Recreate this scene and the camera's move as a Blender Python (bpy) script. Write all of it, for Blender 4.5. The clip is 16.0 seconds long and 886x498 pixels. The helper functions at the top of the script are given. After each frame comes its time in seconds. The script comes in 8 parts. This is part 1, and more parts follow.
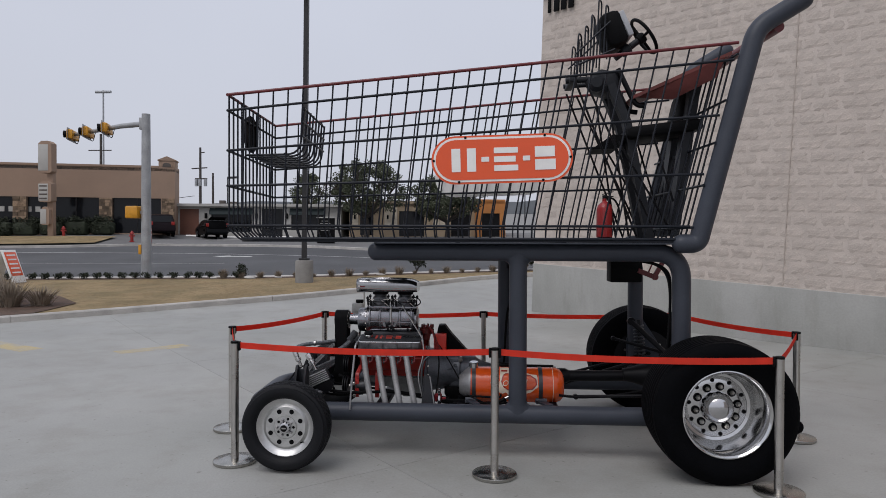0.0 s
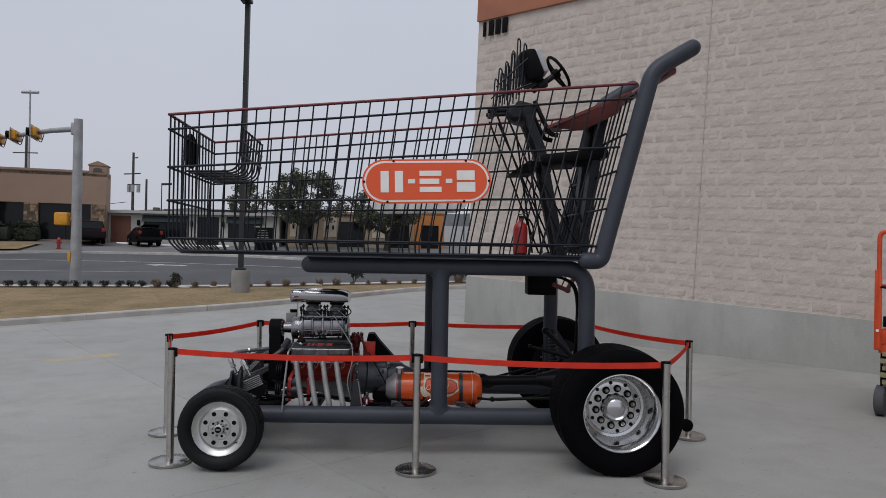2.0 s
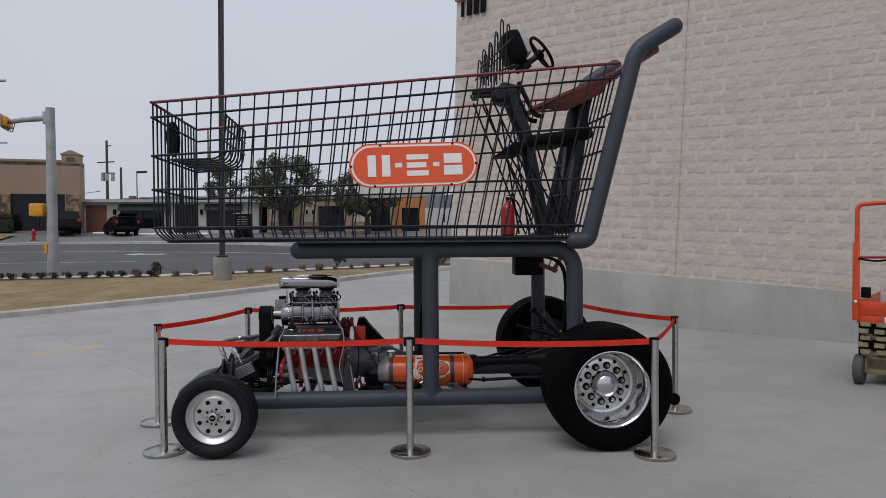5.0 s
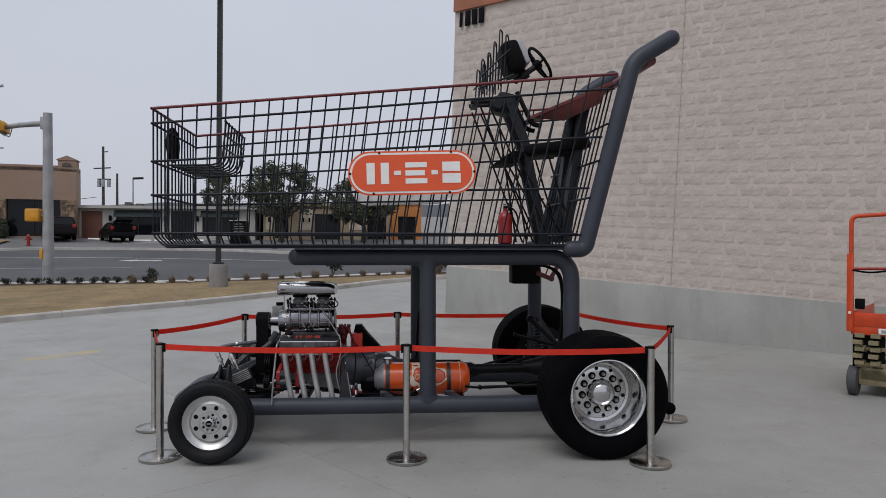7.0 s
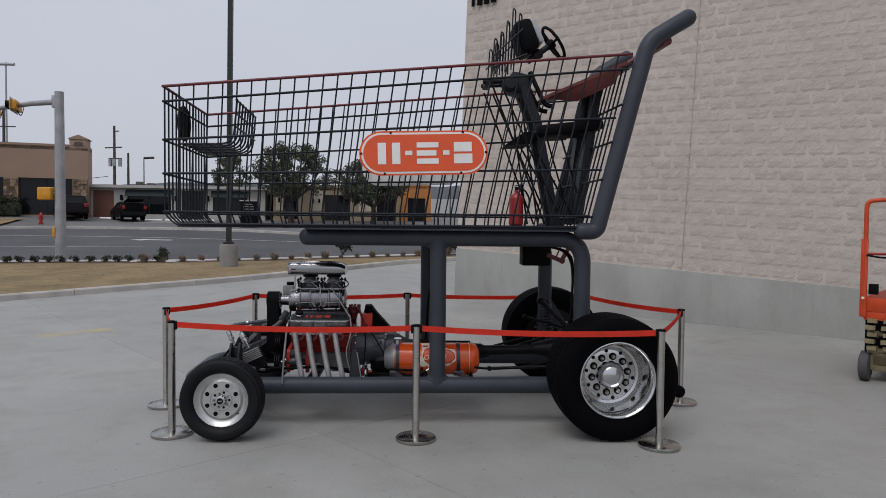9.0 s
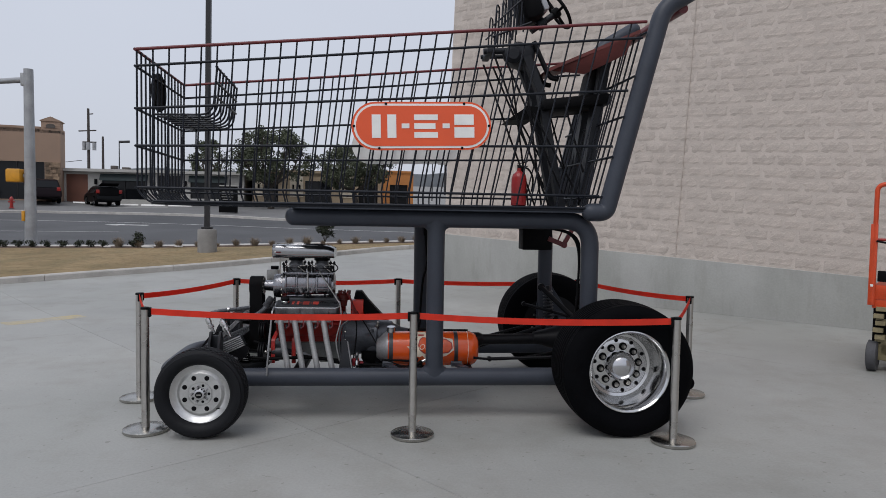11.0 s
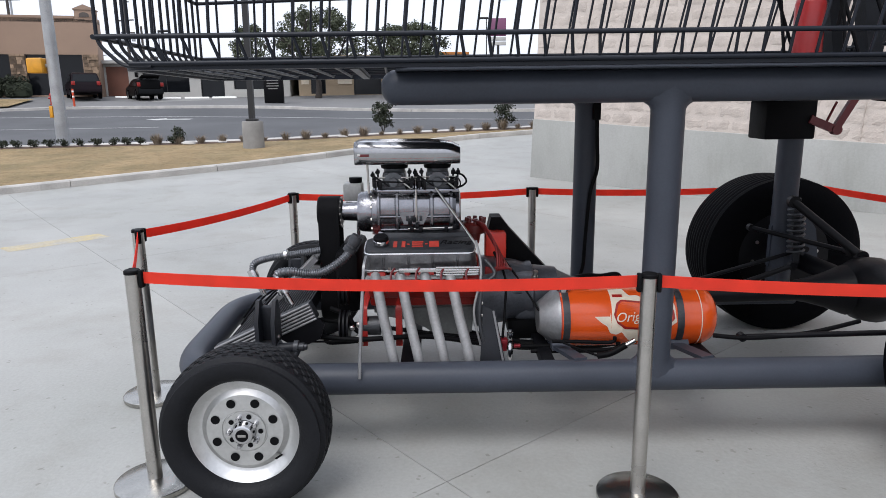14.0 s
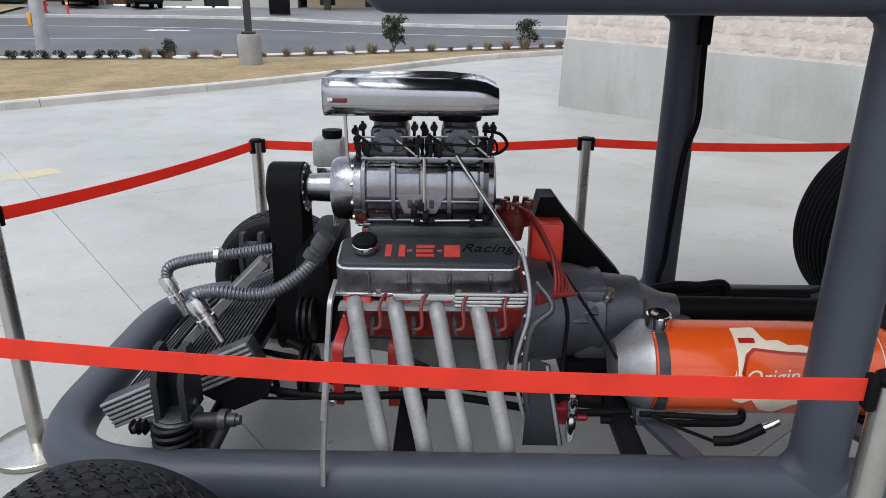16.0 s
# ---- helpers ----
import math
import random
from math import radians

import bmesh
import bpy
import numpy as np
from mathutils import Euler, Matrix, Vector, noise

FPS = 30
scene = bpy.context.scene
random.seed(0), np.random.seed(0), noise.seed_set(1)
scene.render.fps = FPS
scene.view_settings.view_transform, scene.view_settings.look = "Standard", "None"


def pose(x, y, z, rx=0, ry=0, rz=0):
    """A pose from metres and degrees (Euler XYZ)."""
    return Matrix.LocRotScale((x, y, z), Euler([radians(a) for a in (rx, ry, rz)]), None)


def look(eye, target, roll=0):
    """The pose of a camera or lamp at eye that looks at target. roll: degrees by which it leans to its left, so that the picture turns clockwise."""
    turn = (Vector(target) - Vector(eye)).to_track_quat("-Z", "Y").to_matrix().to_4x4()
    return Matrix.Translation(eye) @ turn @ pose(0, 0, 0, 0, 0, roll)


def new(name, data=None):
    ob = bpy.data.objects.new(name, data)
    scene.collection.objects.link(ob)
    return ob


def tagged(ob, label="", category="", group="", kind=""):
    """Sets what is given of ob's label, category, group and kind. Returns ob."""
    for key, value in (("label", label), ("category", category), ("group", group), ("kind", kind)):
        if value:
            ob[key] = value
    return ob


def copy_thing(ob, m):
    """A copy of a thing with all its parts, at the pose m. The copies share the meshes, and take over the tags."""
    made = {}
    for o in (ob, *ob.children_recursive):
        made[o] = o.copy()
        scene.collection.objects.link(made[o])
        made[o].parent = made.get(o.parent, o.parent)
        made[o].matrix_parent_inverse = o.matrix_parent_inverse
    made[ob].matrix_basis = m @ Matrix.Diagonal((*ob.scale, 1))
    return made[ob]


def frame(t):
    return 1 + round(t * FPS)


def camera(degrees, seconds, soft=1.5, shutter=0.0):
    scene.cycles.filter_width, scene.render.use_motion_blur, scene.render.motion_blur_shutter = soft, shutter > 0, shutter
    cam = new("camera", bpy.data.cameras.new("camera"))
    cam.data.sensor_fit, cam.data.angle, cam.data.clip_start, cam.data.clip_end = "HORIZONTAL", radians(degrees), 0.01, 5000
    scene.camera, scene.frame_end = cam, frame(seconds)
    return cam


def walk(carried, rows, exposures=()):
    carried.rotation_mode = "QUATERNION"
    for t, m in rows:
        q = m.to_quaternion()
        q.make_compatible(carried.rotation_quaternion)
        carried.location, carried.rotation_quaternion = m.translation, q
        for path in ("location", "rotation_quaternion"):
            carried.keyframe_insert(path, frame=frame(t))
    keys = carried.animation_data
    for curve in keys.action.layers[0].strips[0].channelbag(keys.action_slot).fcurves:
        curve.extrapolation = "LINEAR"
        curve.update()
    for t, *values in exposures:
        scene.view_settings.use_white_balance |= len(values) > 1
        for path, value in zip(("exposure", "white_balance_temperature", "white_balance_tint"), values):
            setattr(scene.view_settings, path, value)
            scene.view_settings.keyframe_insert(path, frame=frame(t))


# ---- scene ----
cam = camera(66.7, 16.0, soft=0.6)
PATH = [
    (0, (0.229, -0.228, 1.837), (0.106, 1.768, 1.811), 0.2),
    (0.5, (0.348, -0.394, 1.824), (0.145, 1.592, 1.713), 1.1),
    (1, (0.291, -0.595, 1.825), (0.2, 1.397, 1.673), 0.0),
    (1.5, (0.277, -0.68, 1.864), (0.316, 1.318, 1.797), 0.2),
    (2, (0.367, -0.734, 1.873), (0.42, 1.265, 1.882), 1.0),
    (2.5, (0.344, -0.748, 1.862), (0.419, 1.249, 1.788), -0.1),
    (3, (0.309, -0.757, 1.852), (0.412, 1.239, 1.764), -0.5),
    (3.5, (0.307, -0.729, 1.848), (0.424, 1.263, 1.7), -0.3),
    (4, (0.295, -0.721, 1.876), (0.437, 1.271, 1.772), -0.2),
    (4.2, (0.293, -0.738, 1.891), (0.411, 1.258, 1.841), -0.6),
    (6.3, (0.269, -0.765, 1.873), (0.383, 1.231, 1.833), -0.2),
    (6.5, (0.266, -0.768, 1.873), (0.391, 1.228, 1.849), -0.1),
    (7, (0.267, -0.787, 1.872), (0.391, 1.209, 1.854), 0.1),
    (7.5, (0.263, -0.778, 1.868), (0.373, 1.219, 1.834), 0.6),
    (8, (0.253, -0.778, 1.869), (0.359, 1.219, 1.836), 0.7),
    (8.5, (0.253, -0.773, 1.862), (0.361, 1.223, 1.814), 0.7),
    (9, (0.254, -0.77, 1.859), (0.351, 1.227, 1.788), 0.6),
    (11.3, (0.092, -0.096, 1.774), (0.251, 1.894, 1.652), 1.0),
    (11.5, (0.069, 0.069, 1.769), (0.177, 2.058, 1.59), 1.0),
    (12, (-0.082, 0.536, 1.744), (0.083, 2.516, 1.512), -1.4),
    (12.5, (-0.167, 1.067, 1.693), (0.013, 3.037, 1.396), 1.2),
    (13, (-0.296, 1.569, 1.704), (-0.271, 3.533, 1.323), 1.6),
    (13.5, (-0.477, 2.034, 1.707), (-0.38, 3.974, 1.228), -1.4),
    (14, (-0.542, 2.492, 1.681), (-0.53, 4.445, 1.248), -0.7),
    (14.5, (-0.594, 2.923, 1.679), (-0.627, 4.845, 1.124), 0.1),
    (15, (-0.68, 3.315, 1.677), (-0.523, 5.224, 1.101), -0.8),
    (15.5, (-0.623, 3.654, 1.664), (-0.506, 5.575, 1.109), -0.1),
    (16, (-0.575, 3.945, 1.655), (-0.596, 5.834, 0.998), 0.4),
]
EXPOSURES = [(0, 0.07, 6270, 13), (0.5, 0.0, 6270, 12), (1.0, 0.02, 6270, 12), (1.5, 0.10, 6270, 12), (2.0, -0.08, 6270, 12), (2.5, -0.01, 6270, 12), (3.0, -0.03, 6270, 12), (3.5, 0.08, 6270, 12), (4.2, 0.04, 6270, 12), (7.0, 0.0, 6270, 12), (9.0, -0.03, 6270, 12), (11.3, 0.16, 6190, 11), (12.0, 0.34, 6190, 11), (12.6, 0.60, 6140, 10), (13.5, 0.80, 6140, 11), (14.0, 0.92, 6140, 11), (15.0, 1.06, 6140, 11), (15.5, 1.20, 6140, 10), (16.0, 1.04, 6140, 9)]
walk(cam, [(t, look(eye, target, roll)) for t, eye, target, roll in PATH], EXPOSURES)
# ---- world, sun, exposure ----
world = bpy.data.worlds.new("overcast")
world.use_nodes = True
scene.world = world
wn, wl = world.node_tree.nodes, world.node_tree.links
wn.clear()
sky = wn.new("ShaderNodeTexSky")
sky.sky_type, sky.sun_disc = "NISHITA", False
sky.sun_elevation, sky.sun_rotation = radians(52), radians(200)
sky.air_density, sky.dust_density, sky.ozone_density = 1.0, 6.0, 1.0
# the cloud deck: a grey veil over the sky, a little brighter overhead
wc = wn.new("ShaderNodeTexCoord")
wsep = wn.new("ShaderNodeSeparateXYZ")
wramp = wn.new("ShaderNodeValToRGB")
wramp.color_ramp.elements[0].position, wramp.color_ramp.elements[0].color = 0.0, (5.3, 5.45, 5.85, 1)
wramp.color_ramp.elements[1].position, wramp.color_ramp.elements[1].color = 0.8, (6.1, 6.35, 6.9, 1)
wnoise = wn.new("ShaderNodeTexNoise")
wnoise.inputs["Scale"].default_value, wnoise.inputs["Detail"].default_value = 2.2, 4.0
wmul = wn.new("ShaderNodeMix")
wmul.data_type, wmul.blend_type = "RGBA", "MULTIPLY"
wmul.inputs[0].default_value = 0.12
wmix = wn.new("ShaderNodeMix")
wmix.data_type = "RGBA"
wmix.inputs[0].default_value = 0.88
wbg = wn.new("ShaderNodeBackground")
wbg.inputs["Strength"].default_value = 0.118
wout = wn.new("ShaderNodeOutputWorld")
wl.new(wc.outputs["Generated"], wsep.inputs[0])
wl.new(wsep.outputs["Z"], wramp.inputs[0])
wl.new(wc.outputs["Generated"], wnoise.inputs["Vector"])
wl.new(wramp.outputs[0], wmul.inputs[6])
wl.new(wnoise.outputs["Fac"], wmul.inputs[7])
wl.new(sky.outputs[0], wmix.inputs[6])
wl.new(wmul.outputs[2], wmix.inputs[7])
wl.new(wmix.outputs[2], wbg.inputs["Color"])
wl.new(wbg.outputs[0], wout.inputs[0])
sun = new("sun", bpy.data.lights.new("sun", "SUN"))
sun.data.energy, sun.data.angle, sun.data.color = 1.15, radians(40), (1.0, 0.97, 0.93)
sun.matrix_basis = look((-11, -9, 30), (0, 6, 0))


# ---- materials ----
def mat(name, color, rough=0.5, metal=0.0, var=0.12, scale=6.0, fine=60.0, bump=0.15, tint=None, coat=0.0, rnd=0.0, spec=0.5, depth=0.01):
    """A surface with a broad mottling, a fine grain and a fine relief; rnd: how much pieces differ from one another."""
    m = bpy.data.materials.new(name)
    m.use_nodes = True
    n, l = m.node_tree.nodes, m.node_tree.links
    b = n["Principled BSDF"]
    b.inputs["Metallic"].default_value, b.inputs["Specular IOR Level"].default_value = metal, spec
    b.inputs["Coat Weight"].default_value, b.inputs["Coat Roughness"].default_value = coat, 0.08
    co = n.new("ShaderNodeTexCoord")
    big, small = n.new("ShaderNodeTexNoise"), n.new("ShaderNodeTexNoise")
    big.inputs["Scale"].default_value, big.inputs["Detail"].default_value = scale, 5
    small.inputs["Scale"].default_value, small.inputs["Detail"].default_value = fine, 3
    l.new(co.outputs["Object"], big.inputs["Vector"])
    l.new(co.outputs["Object"], small.inputs["Vector"])
    ramp = n.new("ShaderNodeValToRGB")
    other = tint or tuple(c * (1 - 2.2 * var) for c in color)
    ramp.color_ramp.elements[0].position, ramp.color_ramp.elements[0].color = 0.32, (*other, 1)
    ramp.color_ramp.elements[1].position, ramp.color_ramp.elements[1].color = 0.62, (*color, 1)
    l.new(big.outputs["Fac"], ramp.inputs[0])
    mix = n.new("ShaderNodeMix")
    mix.data_type, mix.blend_type = "RGBA", "OVERLAY"
    mix.inputs[0].default_value = min(1.0, var * 2)
    l.new(ramp.outputs[0], mix.inputs[6])
    l.new(small.outputs["Fac"], mix.inputs[7])
    last = mix.outputs[2]
    if rnd:
        info, hsv, mr = n.new("ShaderNodeObjectInfo" if rnd > 0 else "ShaderNodeNewGeometry"), n.new("ShaderNodeHueSaturation"), n.new("ShaderNodeMapRange")
        mr.inputs["To Min"].default_value, mr.inputs["To Max"].default_value = 1 - abs(rnd), 1 + abs(rnd)
        l.new(info.outputs["Random" if rnd > 0 else "Random Per Island"], mr.inputs["Value"])
        l.new(mr.outputs[0], hsv.inputs["Value"])
        l.new(last, hsv.inputs["Color"])
        last = hsv.outputs[0]
    l.new(last, b.inputs["Base Color"])
    rr = n.new("ShaderNodeMapRange")
    rr.inputs["To Min"].default_value, rr.inputs["To Max"].default_value = max(0.02, rough * 0.8), min(1.0, rough * 1.25)
    l.new(big.outputs["Fac"], rr.inputs["Value"])
    l.new(rr.outputs[0], b.inputs["Roughness"])
    if bump:
        bp = n.new("ShaderNodeBump")
        bp.inputs["Strength"].default_value, bp.inputs["Distance"].default_value = bump, depth
        l.new(small.outputs["Fac"], bp.inputs["Height"])
        l.new(bp.outputs[0], b.inputs["Normal"])
    return m


def stained(m, scale, lo, hi, tint, detail=6.0, stretch=(1, 1, 1)):
    """Lays stains of the given tint over a surface, where a noise falls below lo; clean above hi."""
    n, l = m.node_tree.nodes, m.node_tree.links
    b = n["Principled BSDF"]
    src = b.inputs["Base Color"].links[0].from_socket
    co, mp, tx = n.new("ShaderNodeTexCoord"), n.new("ShaderNodeMapping"), n.new("ShaderNodeTexNoise")
    mp.inputs["Scale"].default_value = stretch
    mp.inputs["Location"].default_value = (scale * 3.1, scale * 1.7, scale * 0.9)
    tx.inputs["Scale"].default_value, tx.inputs["Detail"].default_value, tx.inputs["Roughness"].default_value = scale, detail, 0.62
    rp, mx = n.new("ShaderNodeValToRGB"), n.new("ShaderNodeMix")
    rp.color_ramp.elements[0].position, rp.color_ramp.elements[0].color = lo, (*tint, 1)
    rp.color_ramp.elements[1].position, rp.color_ramp.elements[1].color = hi, (1, 1, 1, 1)
    mx.data_type, mx.blend_type = "RGBA", "MULTIPLY"
    mx.inputs[0].default_value = 1.0
    l.new(co.outputs["Object"], mp.inputs["Vector"])
    l.new(mp.outputs[0], tx.inputs["Vector"])
    l.new(tx.outputs["Fac"], rp.inputs[0])
    l.new(src, mx.inputs[6])
    l.new(rp.outputs[0], mx.inputs[7])
    l.new(mx.outputs[2], b.inputs["Base Color"])
    return m


M = dict(
    concrete=mat("concrete_paving", (0.330, 0.329, 0.312), 0.62, 0, 0.06, 0.45, 45, 0.25, rnd=0.03, spec=0.45),
    joint=mat("paving_joint", (0.235, 0.23, 0.22), 0.9, 0, 0.1, 3, 40, 0.2),
    kerb=mat("kerb_concrete", (0.47, 0.45, 0.42), 0.85, 0, 0.12, 2, 40, 0.3, rnd=0.05),
    plinth=mat("smooth_concrete", (0.347, 0.346, 0.328), 0.75, 0, 0.05, 0.9, 30, 0.15),
    block=mat("split_face_block", (0.510, 0.449, 0.400), 0.95, 0, 0.08, 6.0, 45, 0.28, rnd=0.05, depth=0.02),
    block_field=mat("split_face_block_field", (0.510, 0.449, 0.400), 0.95, 0, 0.08, 6.0, 45, 0.28, rnd=-0.05, depth=0.02),
    mortar=mat("mortar", (0.552, 0.490, 0.439), 0.95, 0, 0.07, 3, 60, 0.4),
    dull_alloy=mat("dull_alloy", (0.30, 0.30, 0.305), 0.45, 0.7, 0.10, 9, 60, 0.08),
    terracotta=mat("terracotta_band", (0.42, 0.17, 0.10), 0.8, 0, 0.08, 2, 40, 0.2),
    asphalt=mat("asphalt", (0.088, 0.089, 0.093), 0.9, 0, 0.15, 0.35, 30, 0.4),
    lawn=mat("dry_lawn", (0.285, 0.205, 0.105), 1.0, 0, 0.2, 1.1, 35, 0.8, tint=(0.205, 0.155, 0.072), depth=0.03),
    footing=mat("weathered_footing", (0.235, 0.228, 0.215), 0.9, 0, 0.10, 3, 40, 0.3),
    mulch=mat("mulch", (0.10, 0.06, 0.04), 1.0, 0, 0.2, 5, 40, 0.9),
    grey_paint=mat("grey_cart_paint", (0.044, 0.050, 0.064), 0.42, 0, 0.07, 2.5, 90, 0.04, spec=0.26),
    wire=mat("wire_coating", (0.0070, 0.0092, 0.0150), 0.40, 0, 0.12, 8, 80, 0.06, spec=0.26),
    red_wire=mat("red_rail", (0.125, 0.010, 0.013), 0.4, 0, 0.1, 8, 80, 0.05),
    rubber=mat("tyre_rubber", (0.0026, 0.0028, 0.0036), 0.68, 0, 0.15, 6, 70, 0.25, spec=0.045),
    blower_alu=mat("blower_alloy", (0.30, 0.30, 0.32), 0.24, 1.0, 0.10, 9, 60, 0.05),
    alu=mat("polished_alloy", (0.66, 0.66, 0.655), 0.24, 1.0, 0.06, 7, 60, 0.05),
    wheel_alu=mat("cast_wheel_alloy", (0.62, 0.62, 0.61), 0.40, 1.0, 0.08, 9, 60, 0.06),
    mirror_alu=mat("mirror_alloy", (0.60, 0.60, 0.60), 0.13, 1.0, 0.05, 5, 60, 0.02),
    base_steel=mat("polished_base_steel", (0.44, 0.43, 0.40), 0.25, 1.0, 0.10, 7, 90, 0.03),
    satin_chrome=mat("satin_chrome", (0.40, 0.40, 0.41), 0.15, 1.0, 0.05, 5, 60, 0.0),
    bottle=mat("milky_plastic", (0.34, 0.34, 0.33), 0.42, 0, 0.10, 9, 60, 0.05),
    chrome=mat("chrome", (0.55, 0.55, 0.56), 0.09, 1.0, 0.03, 5, 60, 0.0),
    steel=mat("brushed_steel", (0.50, 0.48, 0.45), 0.28, 1.0, 0.06, 9, 120, 0.05),
    cast=mat("cast_grey", (0.045, 0.047, 0.052), 0.40, 0.35, 0.14, 12, 80, 0.2),
    pipe=mat("ceramic_pipe", (0.28, 0.28, 0.28), 0.5, 0.3, 0.1, 10, 80, 0.06),
    black=mat("black_metal", (0.0042, 0.0042, 0.0056), 0.45, 0, 0.1, 10, 80, 0.08, spec=0.18),
    dull=mat("black_matt", (0.0035, 0.0035, 0.0042), 0.6, 0, 0.1, 10, 80, 0.1, spec=0.10),
    engine_red=mat("engine_red", (0.34, 0.014, 0.009), 0.35, 0, 0.2, 10, 90, 0.06),
    orange=mat("tank_orange", (0.60, 0.076, 0.009), 0.22, 0, 0.04, 4, 60, 0.0, coat=0.25),
    satin_black=mat("satin_black_steel", (0.012, 0.0135, 0.0175), 0.5, 0, 0.14, 9, 80, 0.12, spec=0.3),
    panel_grey=mat("panel_grey", (0.40, 0.41, 0.43), 0.5, 0, 0.08, 9, 60, 0.05),
    front_rubber=mat("front_tyre_rubber", (0.0055, 0.0060, 0.0078), 0.6, 0, 0.15, 6, 70, 0.25, spec=0.22),
    pan_grey=mat("oil_pan_grey", (0.15, 0.155, 0.15), 0.5, 0.3, 0.14, 9, 60, 0.1),
    strap=mat("red_webbing", (0.86, 0.066, 0.034), 0.6, 0, 0.05, 9, 300, 0.15, spec=0.35),
    sign_red=mat("sign_red", (0.74, 0.095, 0.024), 0.3, 0, 0.03, 3, 60, 0.0),
    white=mat("white_paint", (0.80, 0.79, 0.76), 0.4, 0, 0.05, 6, 60, 0.03),
    cream=mat("cream_paint", (0.66, 0.58, 0.46), 0.35, 0, 0.06, 9, 60, 0.0),
)

stained(M["concrete"], 0.33, 0.36, 0.60, (0.86, 0.87, 0.86))
stained(M["concrete"], 1.7, 0.34, 0.52, (0.90, 0.89, 0.87), 9.0)
stained(M["concrete"], 15.0, 0.27, 0.31, (0.72, 0.71, 0.69), 2.0)
stained(M["plinth"], 0.8, 0.34, 0.62, (0.82, 0.83, 0.81), 8.0, (1, 1, 0.45))
stained(M["plinth"], 3.5, 0.33, 0.47, (0.90, 0.90, 0.88), 6.0, (1, 1, 0.2))
stained(M["asphalt"], 0.12, 0.38, 0.60, (0.72, 0.72, 0.74), 8.0)
stained(M["lawn"], 0.8, 0.34, 0.58, (0.74, 0.72, 0.66), 9.0)
stained(M["lawn"], 7.0, 0.36, 0.50, (0.72, 0.70, 0.64), 5.0)
for k in ("block", "block_field", "mortar"):
    stained(M[k], 0.5, 0.34, 0.60, (0.94, 0.935, 0.93), 7.0)
stained(M["grey_paint"], 1.6, 0.34, 0.56, (0.86, 0.86, 0.87), 8.0)


# thin woven webbing lets some daylight through
n_, l_ = M["strap"].node_tree.nodes, M["strap"].node_tree.links
thin, blend = n_.new("ShaderNodeBsdfTranslucent"), n_.new("ShaderNodeMixShader")
blend.inputs[0].default_value = 0.5
l_.new(n_["Principled BSDF"].inputs["Base Color"].links[0].from_socket, thin.inputs["Color"])
l_.new(n_["Principled BSDF"].outputs[0], blend.inputs[1])
l_.new(thin.outputs[0], blend.inputs[2])
l_.new(blend.outputs[0], n_["Material Output"].inputs["Surface"])


# ---- shapes ----
ORIGIN = {}


def thing(name, label, category, at=(0, 0, 0), group="", kind=""):
    ob = new(name)
    ob.location = at
    ob.empty_display_size = 0.2
    ORIGIN[ob] = Vector(at)
    return tagged(ob, label, category, group, kind)


def part(name, bm, material, parent=None, label="", smooth=True, sharp=38):
    """Links a bmesh, drawn in world places, as one mesh object under a thing or a part."""
    org = ORIGIN.get(parent, Vector((0, 0, 0)))
    bmesh.ops.recalc_face_normals(bm, faces=bm.faces)
    for v in bm.verts:
        v.co -= org
    me = bpy.data.meshes.new(name)
    if smooth:
        for f in bm.faces:
            f.smooth = True
        lim = radians(sharp)
        for e in bm.edges:
            if len(e.link_faces) == 2 and e.calc_face_angle(0) > lim:
                e.smooth = False
    bm.to_mesh(me)
    bm.free()
    for mt in material if isinstance(material, (list, tuple)) else [material]:
        me.materials.append(M[mt] if isinstance(mt, str) else mt)
    ob = new(name, me)
    if parent:
        ob.parent = parent
    ORIGIN[ob] = org
    if label:
        ob["label"] = label
    return ob


def setting(name, bm, material, label="", category="", **kw):
    return tagged(part(name, bm, material, None, label, **kw), label, category, "", "structure")


def bm0():
    return bmesh.new()


def box(bm, c, s, bevel=0.0, m=None, seg=2):
    """A box of size s at c, its edges rounded."""
    geo = bmesh.ops.create_cube(bm, size=1.0)
    vs = geo["verts"]
    for v in vs:
        v.co = Vector((v.co.x * s[0], v.co.y * s[1], v.co.z * s[2]))
    if bevel:
        es = list({e for v in vs for e in v.link_edges})
        r = bmesh.ops.bevel(bm, geom=es, offset=bevel, segments=seg, affect="EDGES", profile=0.5)
        vs = list({v for f in r["faces"] for v in f.verts} | {v for v in vs if v.is_valid})
    mm = Matrix.Translation(c) @ (m or Matrix())
    for v in vs:
        v.co = mm @ v.co
    return vs


def frame_of(d, hint=None):
    d = d.normalized()
    h = Vector(hint) if hint else (Vector((0, 0, 1)) if abs(d.z) < 0.95 else Vector((1, 0, 0)))
    u = d.cross(h).normalized()
    return u, u.cross(d).normalized()


